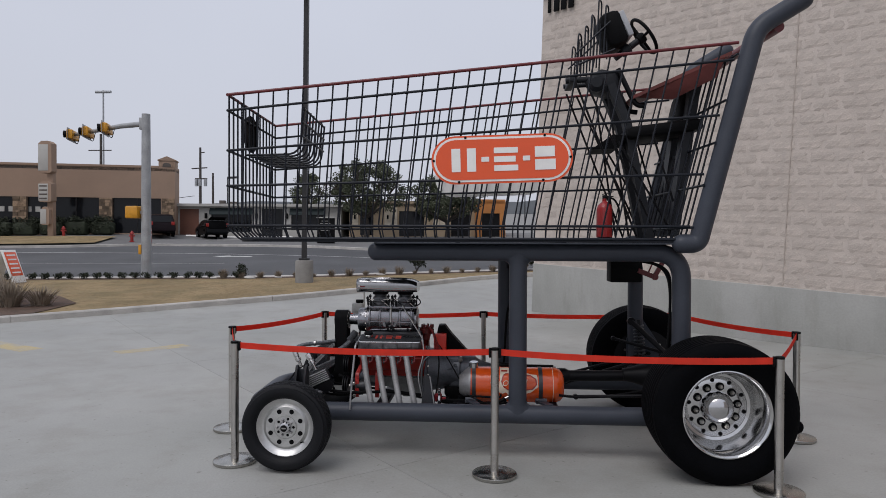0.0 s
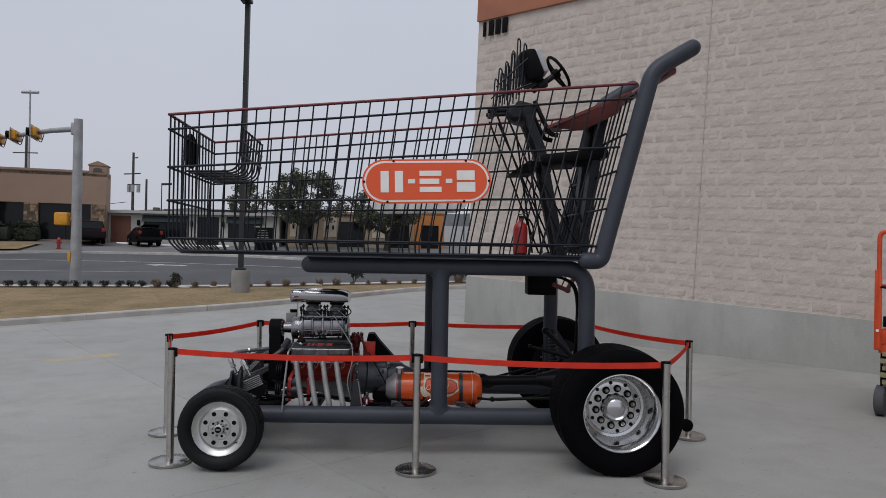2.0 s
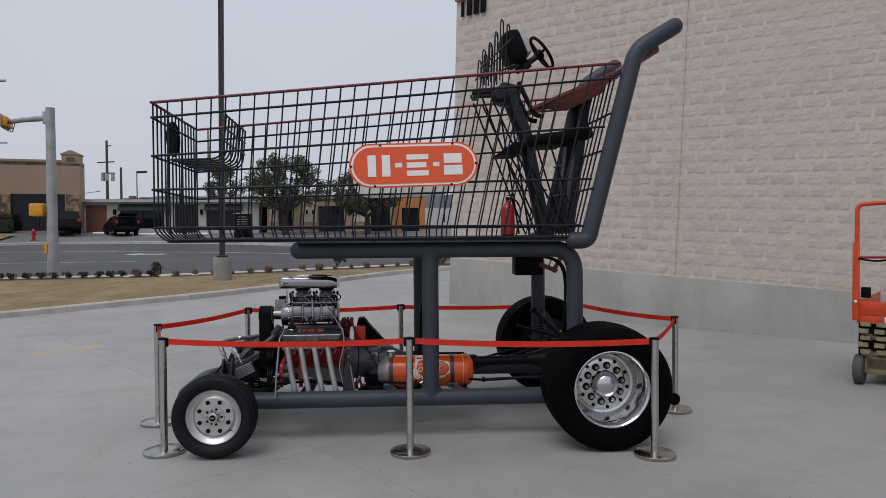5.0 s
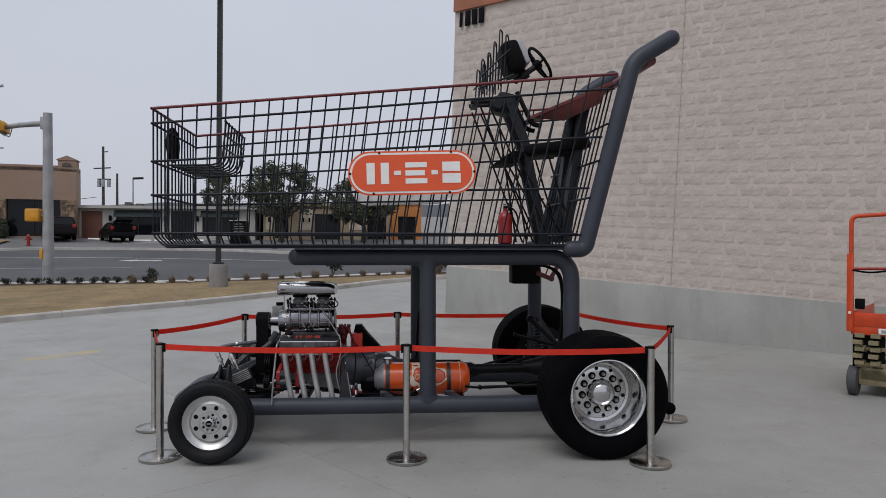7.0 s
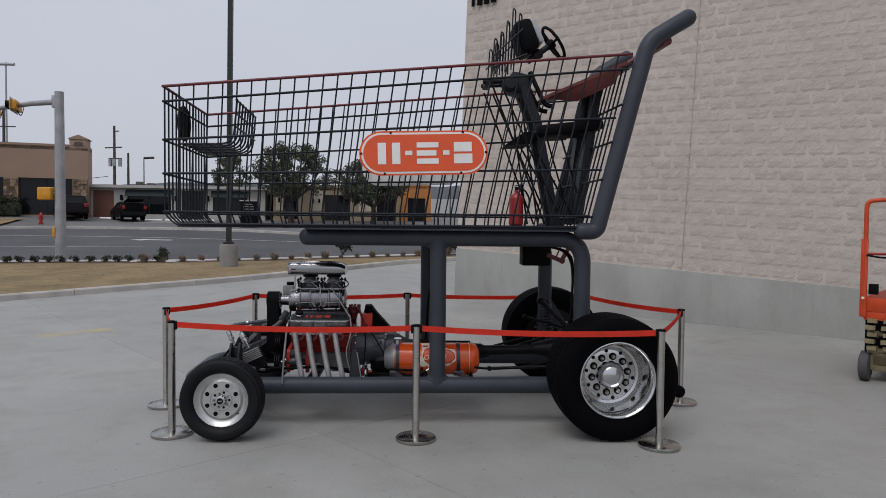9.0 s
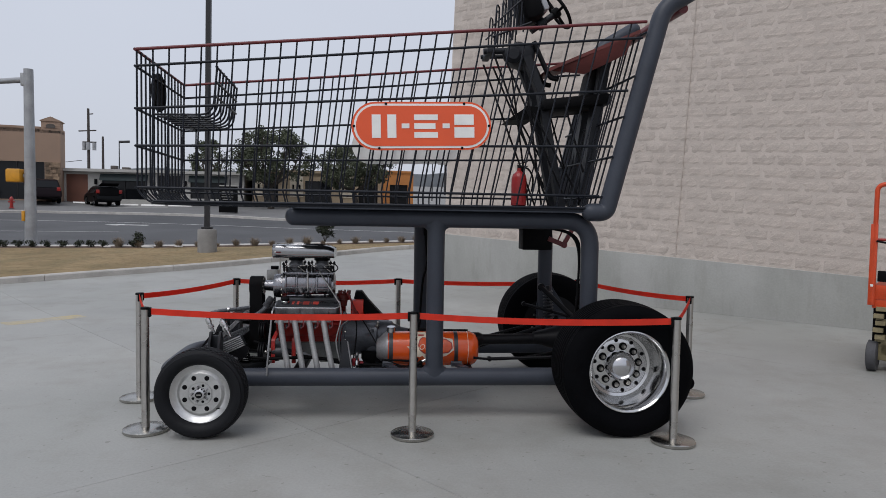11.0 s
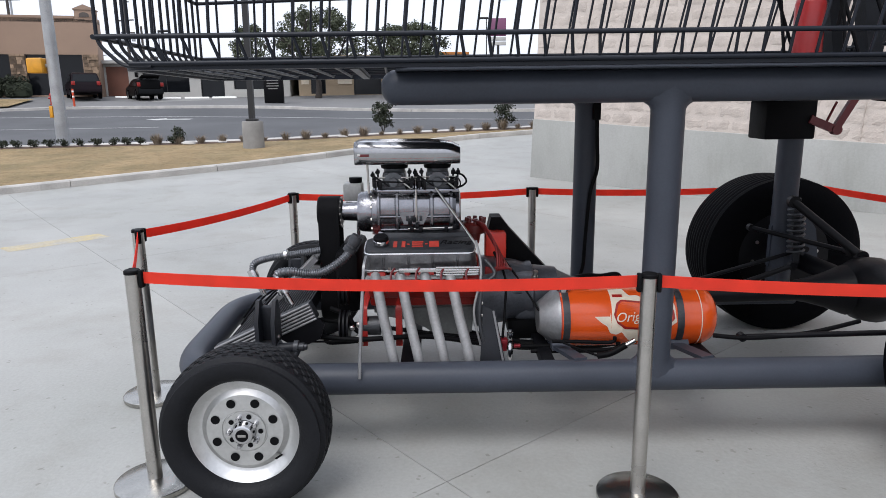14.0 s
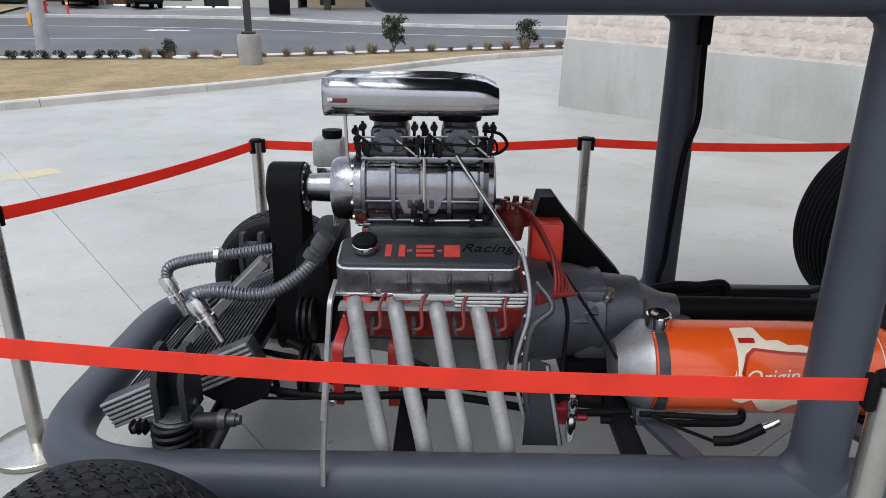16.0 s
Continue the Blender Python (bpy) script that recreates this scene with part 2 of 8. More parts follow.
def sweep(bm, pts, r, seg=12, cap=True, flat=None, closed=False):
    """A round bar along a line; r may be a list. flat=(w, h): a rectangular section."""
    pts = [Vector(p) for p in pts]
    n = len(pts)
    rings, u, w = [], None, None
    for i, p in enumerate(pts):
        if closed:
            d = (pts[(i + 1) % n] - p).normalized() + (p - pts[i - 1]).normalized()
        else:
            d = Vector((0, 0, 0))
            if i:
                d += (p - pts[i - 1]).normalized()
            if i < n - 1:
                d += (pts[i + 1] - p).normalized()
        d.normalize()
        if u is None:
            u, w = frame_of(d)
        else:
            u = (u - d * u.dot(d)).normalized()
            w = u.cross(d).normalized()
        rad = r[i] if isinstance(r, (list, tuple)) else r
        if flat:
            a, b = flat[0] / 2, flat[1] / 2
            rings.append([bm.verts.new(p + u * x * a + w * y * b) for x, y in ((-1, -1), (1, -1), (1, 1), (-1, 1))])
        else:
            rings.append([bm.verts.new(p + (u * math.cos(k * math.tau / seg) + w * math.sin(k * math.tau / seg)) * rad) for k in range(seg)])
    m = len(rings[0])
    pairs = list(zip(rings, rings[1:])) + ([(rings[-1], rings[0])] if closed else [])
    for a, b in pairs:
        for k in range(m):
            bm.faces.new((a[k], a[(k + 1) % m], b[(k + 1) % m], b[k]))
    if cap and not closed:
        bm.faces.new(rings[0][::-1])
        bm.faces.new(rings[-1])
    return bm


def rounded(pts, r, n=6):
    """The line with its corners rounded by arcs of about radius r."""
    pts = [Vector(p) for p in pts]
    out = [pts[0]]
    for i in range(1, len(pts) - 1):
        a, b, c = pts[i - 1], pts[i], pts[i + 1]
        d1, d2 = (a - b), (c - b)
        ang = d1.angle(d2)
        rr = r[i] if isinstance(r, (list, tuple)) else r
        k = min(rr / math.tan(ang / 2), d1.length * 0.49, d2.length * 0.49)
        p, q = b + d1.normalized() * k, b + d2.normalized() * k
        for j in range(n + 1):
            s = j / n
            out.append(p * (1 - s) ** 2 + b * 2 * s * (1 - s) + q * s * s)
    out.append(pts[-1])
    return out


def smooth_line(pts, n=8):
    """A soft curve through the points."""
    pts = [Vector(p) for p in pts]
    out = []
    for i in range(len(pts) - 1):
        p0, p1, p2, p3 = pts[max(i - 1, 0)], pts[i], pts[i + 1], pts[min(i + 2, len(pts) - 1)]
        for j in range(n):
            t = j / n
            out.append(0.5 * ((2 * p1) + (p2 - p0) * t + (2 * p0 - 5 * p1 + 4 * p2 - p3) * t * t + (3 * p1 - p0 - 3 * p2 + p3) * t ** 3))
    out.append(pts[-1])
    return out


def lathe(bm, c, axis, prof, seg=32, close=True):
    """Turns a profile of (along, radius) round an axis through c."""
    d = Vector(axis).normalized()
    u, w = frame_of(d)
    c = Vector(c)
    rings = []
    for a, r in prof:
        if r < 1e-5:
            rings.append([bm.verts.new(c + d * a)])
        else:
            rings.append([bm.verts.new(c + d * a + (u * math.cos(k * math.tau / seg) + w * math.sin(k * math.tau / seg)) * r) for k in range(seg)])
    for a, b in zip(rings, rings[1:]):
        for k in range(seg):
            k2 = (k + 1) % seg
            if len(a) == 1 and len(b) == 1:
                continue
            if len(a) == 1:
                bm.faces.new((a[0], b[k2], b[k]))
            elif len(b) == 1:
                bm.faces.new((a[k], a[k2], b[0]))
            else:
                bm.faces.new((a[k], a[k2], b[k2], b[k]))
    if close:
        for ring, flip in ((rings[0], True), (rings[-1], False)):
            if len(ring) > 1:
                bm.faces.new(ring[::-1] if flip else ring)
    return bm


def rod(bm, a, b, r, seg=12, r2=None):
    return sweep(bm, [a, b], [r, r if r2 is None else r2], seg)


def prism(bm, pts, up, h):
    """A plate: the outline pts, thickened by h along up."""
    up = Vector(up).normalized() * h
    lo = [bm.verts.new(Vector(p)) for p in pts]
    hi = [bm.verts.new(Vector(p) + up) for p in pts]
    bm.faces.new(lo[::-1])
    bm.faces.new(hi)
    n = len(lo)
    for k in range(n):
        bm.faces.new((lo[k], lo[(k + 1) % n], hi[(k + 1) % n], hi[k]))
    return bm


def lettering(name, body, size, place, material, parent, label="", shear=0.25, depth=0.0012):
    """Raised letters: each point (x, y) of the flat text goes to place(x, y, lift)."""
    cu = bpy.data.curves.new(name, "FONT")
    cu.body, cu.size, cu.shear, cu.align_x, cu.align_y, cu.resolution_u = body, size, shear, "CENTER", "CENTER", 3
    flat = bpy.data.objects.new(name, cu)
    scene.collection.objects.link(flat)
    me = bpy.data.meshes.new_from_object(flat.evaluated_get(bpy.context.evaluated_depsgraph_get()))
    bpy.data.objects.remove(flat)
    bm = bm0()
    bm.from_mesh(me)
    bpy.data.meshes.remove(me)
    top = bmesh.ops.extrude_face_region(bm, geom=list(bm.faces))["geom"]
    up = {v for v in top if isinstance(v, bmesh.types.BMVert)}
    for v in bm.verts:
        v.co = place(v.co.x, v.co.y, depth if v in up else 0.0)
    return part(name, bm, material, parent, label, smooth=False)


GROUND = -0.045


def rise(x, y):
    """The height of the ground: level round the cart, then rising gently to the road and beyond."""
    u = max(0.0, y - 13.0)
    far = min(1.0, max(0.0, (y - 34.0) / 18.0))
    east = min(1.0, max(0.0, (x + 28.0) / 8.0))
    return GROUND + 0.05 * u * u / (u + 3.0) + (0.5 - 0.36 * east) * far * far * (3 - 2 * far)


def on(x, y, dz=0.0):
    return Vector((x, y, rise(x, y) + dz))


# ---- ground, paving, lawn, road ----
def sheet(bm, x0, x1, y0, y1, nx, ny, dz, inside=None):
    vs = {}
    for i in range(nx + 1):
        for j in range(ny + 1):
            x, y = x0 + (x1 - x0) * i / nx, y0 + (y1 - y0) * j / ny
            vs[i, j] = bm.verts.new(on(x, y, dz))
    for i in range(nx):
        for j in range(ny):
            bm.faces.new((vs[i, j], vs[i + 1, j], vs[i + 1, j + 1], vs[i, j + 1]))


bm = bm0()
ys = [-60, -30, 0, 13, 14, 15, 16, 17, 18, 20, 22, 24, 27, 30, 35, 40, 50, 60, 80, 120, 200, 400, 900]
xs = [-900, -300, -100, -50, -25, 0, 25, 50, 100, 300, 900]
grid = [[bm.verts.new(on(x, y, -0.012 if y <= 13 else -0.09)) for y in ys] for x in xs]
for i in range(len(xs) - 1):
    for j in range(len(ys) - 1):
        bm.faces.new((grid[i][j], grid[i + 1][j], grid[i + 1][j + 1], grid[i][j + 1]))
ground = setting("ground", bm, "joint", "grey sub-base of the ground under paving, lawn and road", "ground")


def ribbon(bm, left, right, dz, n=1):
    """A strip between two lines of plan points, laid on the ground."""
    rows = []
    for a, b in zip(left, right):
        rows.append([bm.verts.new(on(a[0] + (b[0] - a[0]) * k / n, a[1] + (b[1] - a[1]) * k / n, dz)) for k in range(n + 1)])
    for p, q in zip(rows, rows[1:]):
        for k in range(n):
            bm.faces.new((p[k], p[k + 1], q[k + 1], q[k]))


def plan_curve(pts, n=8):
    return [(p.x, p.y) for p in smooth_line([(x, y, 0) for x, y in pts], n)]


def offset(line, d):
    out = []
    for i, p in enumerate(line):
        a, b = line[max(i - 1, 0)], line[min(i + 1, len(line) - 1)]
        t = Vector((b[0] - a[0], b[1] - a[1])).normalized()
        out.append((p[0] - t.y * d, p[1] + t.x * d))
    return out


# the kerb that bounds the paving, the lawn behind it, the planting strip and the road
KERB = plan_curve([(-29.19, 4), (-19.46, 7.6), (-12.65, 12.2), (-8.85, 15.4), (-7.01, 17.05), (-4.77, 19.0), (-2.34, 21.6), (-0.10, 24.0), (1.80, 25.4), (5.84, 27.6), (13.62, 31), (29.19, 37)])
BACK = plan_curve([(-33.08, 19.5), (-23.35, 21.2), (-15.57, 22.4), (-11.33, 23.0), (-7.78, 23.5), (-5.35, 24.2), (-4.18, 24.65), (-1.95, 25.5), (-0.13, 26.2), (2.14, 27.0), (6.81, 29.0), (29.19, 39)])
bm = bm0()
KB, BK = offset(KERB, 0.15), offset(BACK, -0.0)
n = 60


def resample(line, n):
    ds = [0]
    for a, b in zip(line, line[1:]):
        ds.append(ds[-1] + math.dist(a, b))
    out = []
    for k in range(n + 1):
        s = ds[-1] * k / n
        i = max(j for j in range(len(ds)) if ds[j] <= s + 1e-9)
        i = min(i, len(line) - 2)
        f = (s - ds[i]) / (ds[i + 1] - ds[i])
        out.append((line[i][0] + (line[i + 1][0] - line[i][0]) * f, line[i][1] + (line[i + 1][1] - line[i][1]) * f))
    return out


ribbon(bm, resample(KB, n), resample(BK, n), 0.13, 10)
lawn = setting("lawn", bm, "lawn", "dry winter lawn, straw yellow, between kerb and road", "lawn")


def kerb(name, line, w, lo, hi, label, chunk=3.0):
    """A kerb of cast lengths, each with its own edges."""
    total = sum(math.dist(a, b) for a, b in zip(line, line[1:]))
    k = int(total / chunk)
    pts = resample(line, k * 4)
    top = thing(name, label, "kerb", (0, 0, 0), kind="structure")
    for i in range(k):
        seg = pts[i * 4:i * 4 + 5]
        bm = bm0()
        t = Vector((seg[-1][0] - seg[0][0], seg[-1][1] - seg[0][1])).normalized() * 0.006
        seg = [(seg[0][0] + t.x, seg[0][1] + t.y)] + seg[1:-1] + [(seg[-1][0] - t.x, seg[-1][1] - t.y)]
        a = offset(seg, w)
        prof = []
        for p, q in zip(seg, a):
            f = lambda s, z: on(p[0] + (q[0] - p[0]) * s, p[1] + (q[1] - p[1]) * s, z)
            prof.append([bm.verts.new(v) for v in (f(0, lo), f(0.04, hi - 0.03), f(0.2, hi), f(0.92, hi), f(1, hi - 0.012), f(1, lo))])
        for p, q in zip(prof, prof[1:]):
            for j in range(5):
                bm.faces.new((p[j], p[j + 1], q[j + 1], q[j]))
        bm.faces.new(prof[0][::-1])
        bm.faces.new(prof[-1])
        part("kerb_length", bm, "kerb", top)
    return top


kerb("kerb_paving", KERB, 0.16, -0.1, 0.15, "pale cast concrete kerb between paving and lawn")
kerb("kerb_road", BACK, 0.30, -0.1, 0.16, "pale concrete kerb and gutter beside the road")

FAR = plan_curve([(-68.11, 37.0), (-38.92, 38.7), (-28.22, 39.8), (-24.32, 41.4), (-20.92, 43.0), (-15.08, 43.0), (-10.31, 42.0), (-5.45, 39.7), (1.95, 37.6), (11.68, 39), (38.92, 52)])
bm = bm0()
ribbon(bm, resample(offset(BACK, 0.28), 60), resample(FAR, 60), -0.01, 8)
road = setting("road", bm, "asphalt", "grey asphalt road of several lanes with white lines", "road")
# ---- the store's wall of split-faced block ----
WALL_AT = Vector((1.42, 16.75, 0.05))
LEAN_UP = Matrix(((1, 0.0, 0.026, 0), (0, 1, -0.054, 0), (-0.0122, 0.054, 1, 0), (0, 0, 0, 1)))
WALL = Matrix.Translation(WALL_AT) @ LEAN_UP @ pose(0, 0, 0, 0, 0, -44.4)
# in this frame: x along the wall, -y out of it, z up
# WL runs on past the visible wall, to take sky light off the ground
WL, BASE, TOP = 24.0, 1.23, 7.66


def walled(bm):
    for v in bm.verts:
        v.co = WALL @ v.co
    return bm


bm = bm0()
box(bm, (WL / 2, 0.175, 4.1), (WL, 0.30, 11.6))
wall_store = setting("wall_store", walled(bm), "mortar", "tall beige store wall of painted split-faced concrete blocks", "wall", smooth=False)
bm = bm0()
box(bm, (0.175, 8.2, 4.1), (0.30, 15.7, 11.6))
setting("wall_return", walled(bm), "mortar", "beige side wall of the store", "wall", smooth=False)
# unseen wall, added behind the camera to shade the ground and darken reflections
bm = bm0()
box(bm, (WL + 0.175, -5.7, 4.1), (0.35, 12.0, 11.6))
setting("wall_wing", walled(bm), "mortar", "plain beige unseen wall added to block sky light", "wall", smooth=False)
bm = bm0()
box(bm, (WL / 2 - 0.006, 0.148, 0.02), (WL + 0.012, 0.30, 2.4), 0.012)
plinth = setting("wall_plinth", walled(bm), "plinth", "smooth grey concrete plinth along the store wall", "plinth")
bm = bm0()
box(bm, (0.138, 8.05, 0.02), (0.30, 15.5, 2.4), 0.012)
setting("wall_plinth_return", walled(bm), "plinth", "smooth grey concrete plinth of the side wall", "plinth")
# wall, band and coping rise above what shows, added to block more sky
bm = bm0()
box(bm, (WL / 2, -0.01, TOP + 1.12), (WL, 0.10, 2.2), 0.01)
band = setting("trim_band", walled(bm), "terracotta", "terracotta painted band high on the store wall", "trim")
bm = bm0()
box(bm, (WL / 2, 0.15, TOP + 2.27), (WL + 0.1, 0.42, 0.10), 0.01)
setting("trim_coping", walled(bm), "terracotta", "terracotta coping on the wall's added, unseen upper edge", "trim")
bm = bm0()
box(bm, (5.95, 0.0145, 4.45), (0.014, 0.02, 6.4))
setting("trim_joint", walled(bm), "block", "sealed movement joint in the block wall", "joint")
# the number plate of the building, as plain bars
for k in range(4):
    bm = bm0()
    box(bm, (0.24 + 0.215 * k, -0.03, 7.46), (0.15 if k else 0.08, 0.03, 0.37), 0.006)
    tagged(part("wall_numeral", walled(bm), "dull", None), "dark raised bar of a number on the store wall", "number", "number bars on the wall")


# ---- stuff for the far side of the road ----
def mesh_copy(me, name, parent, m):
    ob = new(name, me)
    ob.parent = parent
    ob.matrix_basis = m
    return ob
# ---- the giant cart: frame ----
NEAR, FARF, MID = 5.65, 7.05, 6.33
cart = thing("giant_shopping_cart", "giant grey hot-rod shopping cart with engine and wire basket", "shopping cart", (0.3, MID, 0))
R = 0.079


bm = bm0()
LOW, HIGH = 0.322, 1.737
loop = rounded([(2.02, NEAR, LOW), (-1.868, NEAR, LOW), (-1.92, FARF, LOW), (1.95, FARF, LOW)], 0.42, 12)
sweep(bm, loop, R, 24)
lower = part("lower_tube", bm, "grey_paint", cart)
for y, px, ex, ax in ((NEAR, 0.522, -0.785, 1.915), (FARF, 0.455, -0.865, 1.835)):
    bm = bm0()
    tip = [(ex - 0.012 + 0.07 * (1 - math.cos(a)), y, HIGH) for a in (0.35, 0.7, 1.05, 1.4)]
    line = tip + rounded([(ex + 0.07, y, HIGH), (ax, y, HIGH), (ax, y, LOW + 0.01)], 0.24, 12)
    rr = [R * math.sin(a) for a in (0.35, 0.7, 1.05, 1.4)] + [R] * (len(line) - 4)
    sweep(bm, line, rr, 24)
    part("upper_tube", bm, "grey_paint", cart)
    bm = bm0()
    ends = [0.0, 0.03, 0.055, 0.08, 0.095, 0.11, 0.125, 0.14, 0.16, 0.18]
    sweep(bm, [(px, y, LOW + h) for h in ends] + [(px, y, HIGH - h) for h in reversed(ends)], R * 0.985, 32)
    for v in bm.verts:
        # weld fillets where the post meets the tubes
        saddle = math.sqrt(max(0.0, R * R - (v.co.y - y) ** 2))
        h = max(0.0, min(v.co.z - LOW - saddle, HIGH - saddle - v.co.z))
        if h < 0.045:
            v.co.x += (0.045 - math.sqrt(0.045 ** 2 - (0.045 - h) ** 2)) * (v.co.x - px) / R
    part("post", bm, "grey_paint", cart)
# gusset plates that carry the rear axle
for y, x in ((NEAR, 1.98), (FARF, 1.90)):
    bm = bm0()
    prism(bm, [(x - 0.02, y - 0.02, 1.05), (x + 0.16, y - 0.02, 0.78), (x + 0.20, y - 0.02, 0.52), (x - 0.15, y - 0.02, 0.52), (x - 0.15, y - 0.02, 0.80)], (0, 1, 0), 0.04)
    part("axle_plate", bm, "grey_paint", cart)
for x, w in ((-0.70, 0.10), (0.02, 0.07), (0.86, 0.07)):
    bm = bm0()
    box(bm, (x, MID + 0.02, 0.33), (w, FARF - NEAR - 0.1, 0.05), 0.006)
    part("cross_member", bm, "black", cart)


# ---- wheels ----
def tread_tyre(bm, c, r, w, rin, ribs, seg, zig, bulge=0.02, depth=0.008, inset=0.03):
    """A tyre on an axle along y; c is the middle of its width. The tread is cut by grooves."""
    cx, cy, cz = c
    prof = [(-w / 2 + inset, rin - 0.006), (-w / 2 + inset * 0.4 - 0.004, rin + 0.006), (-w / 2 - bulge * 0.4, rin + (r - rin) * 0.25), (-w / 2 - bulge, rin + (r - rin) * 0.5),
            (-w / 2 - bulge * 0.6, rin + (r - rin) * 0.74), (-w / 2 + 0.005, r - 0.030), (-w / 2 + 0.018, r - 0.012)]
    tw = w / 2 - 0.028
    cols = ribs * 4
    rings = []
    for k in range(seg):
        a = k * math.tau / seg
        ph = abs((k * zig / seg * 2) % 2 - 1) if zig else 0
        ring = []
        line = list(prof)
        for j in range(cols + 1):
            s = -tw + 2 * tw * j / cols
            groove = j % 4 == 0 and 0 < j < cols
            dr = depth if groove else 0.0
            crown = -0.010 * (s / tw) ** 2
            wave = (0.016 * (ph - 0.5) if zig else 0) * (1 if 0 < j < cols else 0.4)
            line.append((s + wave * (1 if (j + 2) // 4 % 2 else -1), r - dr + crown - 0.001))
        line += [(-p, q) for p, q in reversed(prof)]
        for y, q in line:
            ring.append(bm.verts.new((cx + q * math.cos(a), cy + y, cz + q * math.sin(a))))
        rings.append(ring)
    for k in range(seg):
        A, B = rings[k], rings[(k + 1) % seg]
        for j in range(len(A) - 1):
            bm.faces.new((A[j], A[j + 1], B[j + 1], B[j]))
    return bm


def ring_holes(c, n, rad, a0=0.0):
    return [(c[0] + rad * math.cos(a0 + k * math.tau / n), c[1], c[2] + rad * math.sin(a0 + k * math.tau / n)) for k in range(n)]


def front_wheel(x, y, side):
    """side -1: the outer face looks to -y."""
    r = 0.318
    f = lambda d: y + side * (0.062 - d)
    bm = bm0()
    ax = (0, -side, 0)
    c = (x, f(0), r)
    lathe(bm, c, ax, [(0.15, 0.205), (0.03, 0.205), (0.012, 0.230), (0.0, 0.247), (-0.007, 0.247), (-0.009, 0.241), (-0.006, 0.233), (0.004, 0.226), (0.010, 0.216), (0.024, 0.203), (0.028, 0.194),
                      (0.030, 0.186), (0.020, 0.172), (0.014, 0.163), (0.014, 0.098), (0.018, 0.095), (0.018, 0.091), (0.010, 0.088), (0.010, 0.050), (0.020, 0.046), (0.060, 0.0)], 64)
    wheel = part("front_wheel", bm, "wheel_alu", cart, "polished alloy wheel with eight round holes", sharp=30)
    bm = bm0()
    tread_tyre(bm, (x, y, r), 0.361, 0.212, 0.236, 6, 168, 42, 0.016, 0.008, inset=0.050)
    for v in bm.verts:
        if v.co.z < GROUND + 0.002:
            v.co.y += 0.5 * (v.co.z - GROUND) * (v.co.y - y) / -0.1
            v.co.z = GROUND + 0.002
    part("tyre", bm, "front_rubber", wheel, "black treaded rubber tyre")
    for p in ring_holes((x, f(0.0145), r), 8, 0.132, radians(22.5)):
        bm = bm0()
        lathe(bm, p, (0, side, 0), [(0.0, 0.0), (0.0, 0.0165), (0.0025, 0.0195), (0.004, 0.0190), (0.002, 0.0)], 16, close=False)
        part("hole", bm, "dull", wheel)
    for p in ring_holes((x, f(0.010), r), 5, 0.063, radians(35)):
        bm = bm0()
        lathe(bm, p, (0, side, 0), [(0.0, 0.0125), (0.024, 0.0115), (0.034, 0.007), (0.034, 0.0)], 12)
        part("lug_nut", bm, "chrome", wheel)
    for p in ring_holes((x, f(0.0105), r), 5, 0.068, radians(71)):
        bm = bm0()
        lathe(bm, p, (0, side, 0), [(0.0, 0.0), (0.0, 0.0105), (0.003, 0.0115), (0.003, 0.0)], 10, close=False)
        part("bolt_hole", bm, "dull", wheel)
    bm = bm0()
    lathe(bm, (x, f(0.03), r), (0, side, 0), [(0.0, 0.049), (0.04, 0.047), (0.060, 0.042), (0.065, 0.033), (0.060, 0.0)], 32)
    cap = part("hub_cap", bm, "chrome", wheel)
    bm = bm0()
    lathe(bm, (x, f(-0.030), r), (0, side, 0), [(-0.002, 0.027), (0.0065, 0.027), (0.0065, 0.0)], 24)
    badge = part("hub_badge", bm, "dull", wheel, "black badge with a worn pale mark")
    bm = bm0()
    box(bm, (x, f(-0.0375), r), (0.034, 0.003, 0.011), 0.001)
    part("badge_mark", bm, "footing", badge, "worn pale mark")
    bm = bm0()
    rod(bm, (x + 0.145, f(0.03), r - 0.125), (x + 0.130, f(-0.012), r - 0.118), 0.0045, 8)
    part("valve_stem", bm, "dull", wheel)
    bm = bm0()
    lathe(bm, (x, f(0.09), r), ax, [(0, 0.0), (0.0, 0.15), (0.05, 0.15), (0.05, 0.0)], 24)
    part("brake_drum", bm, "black", wheel)


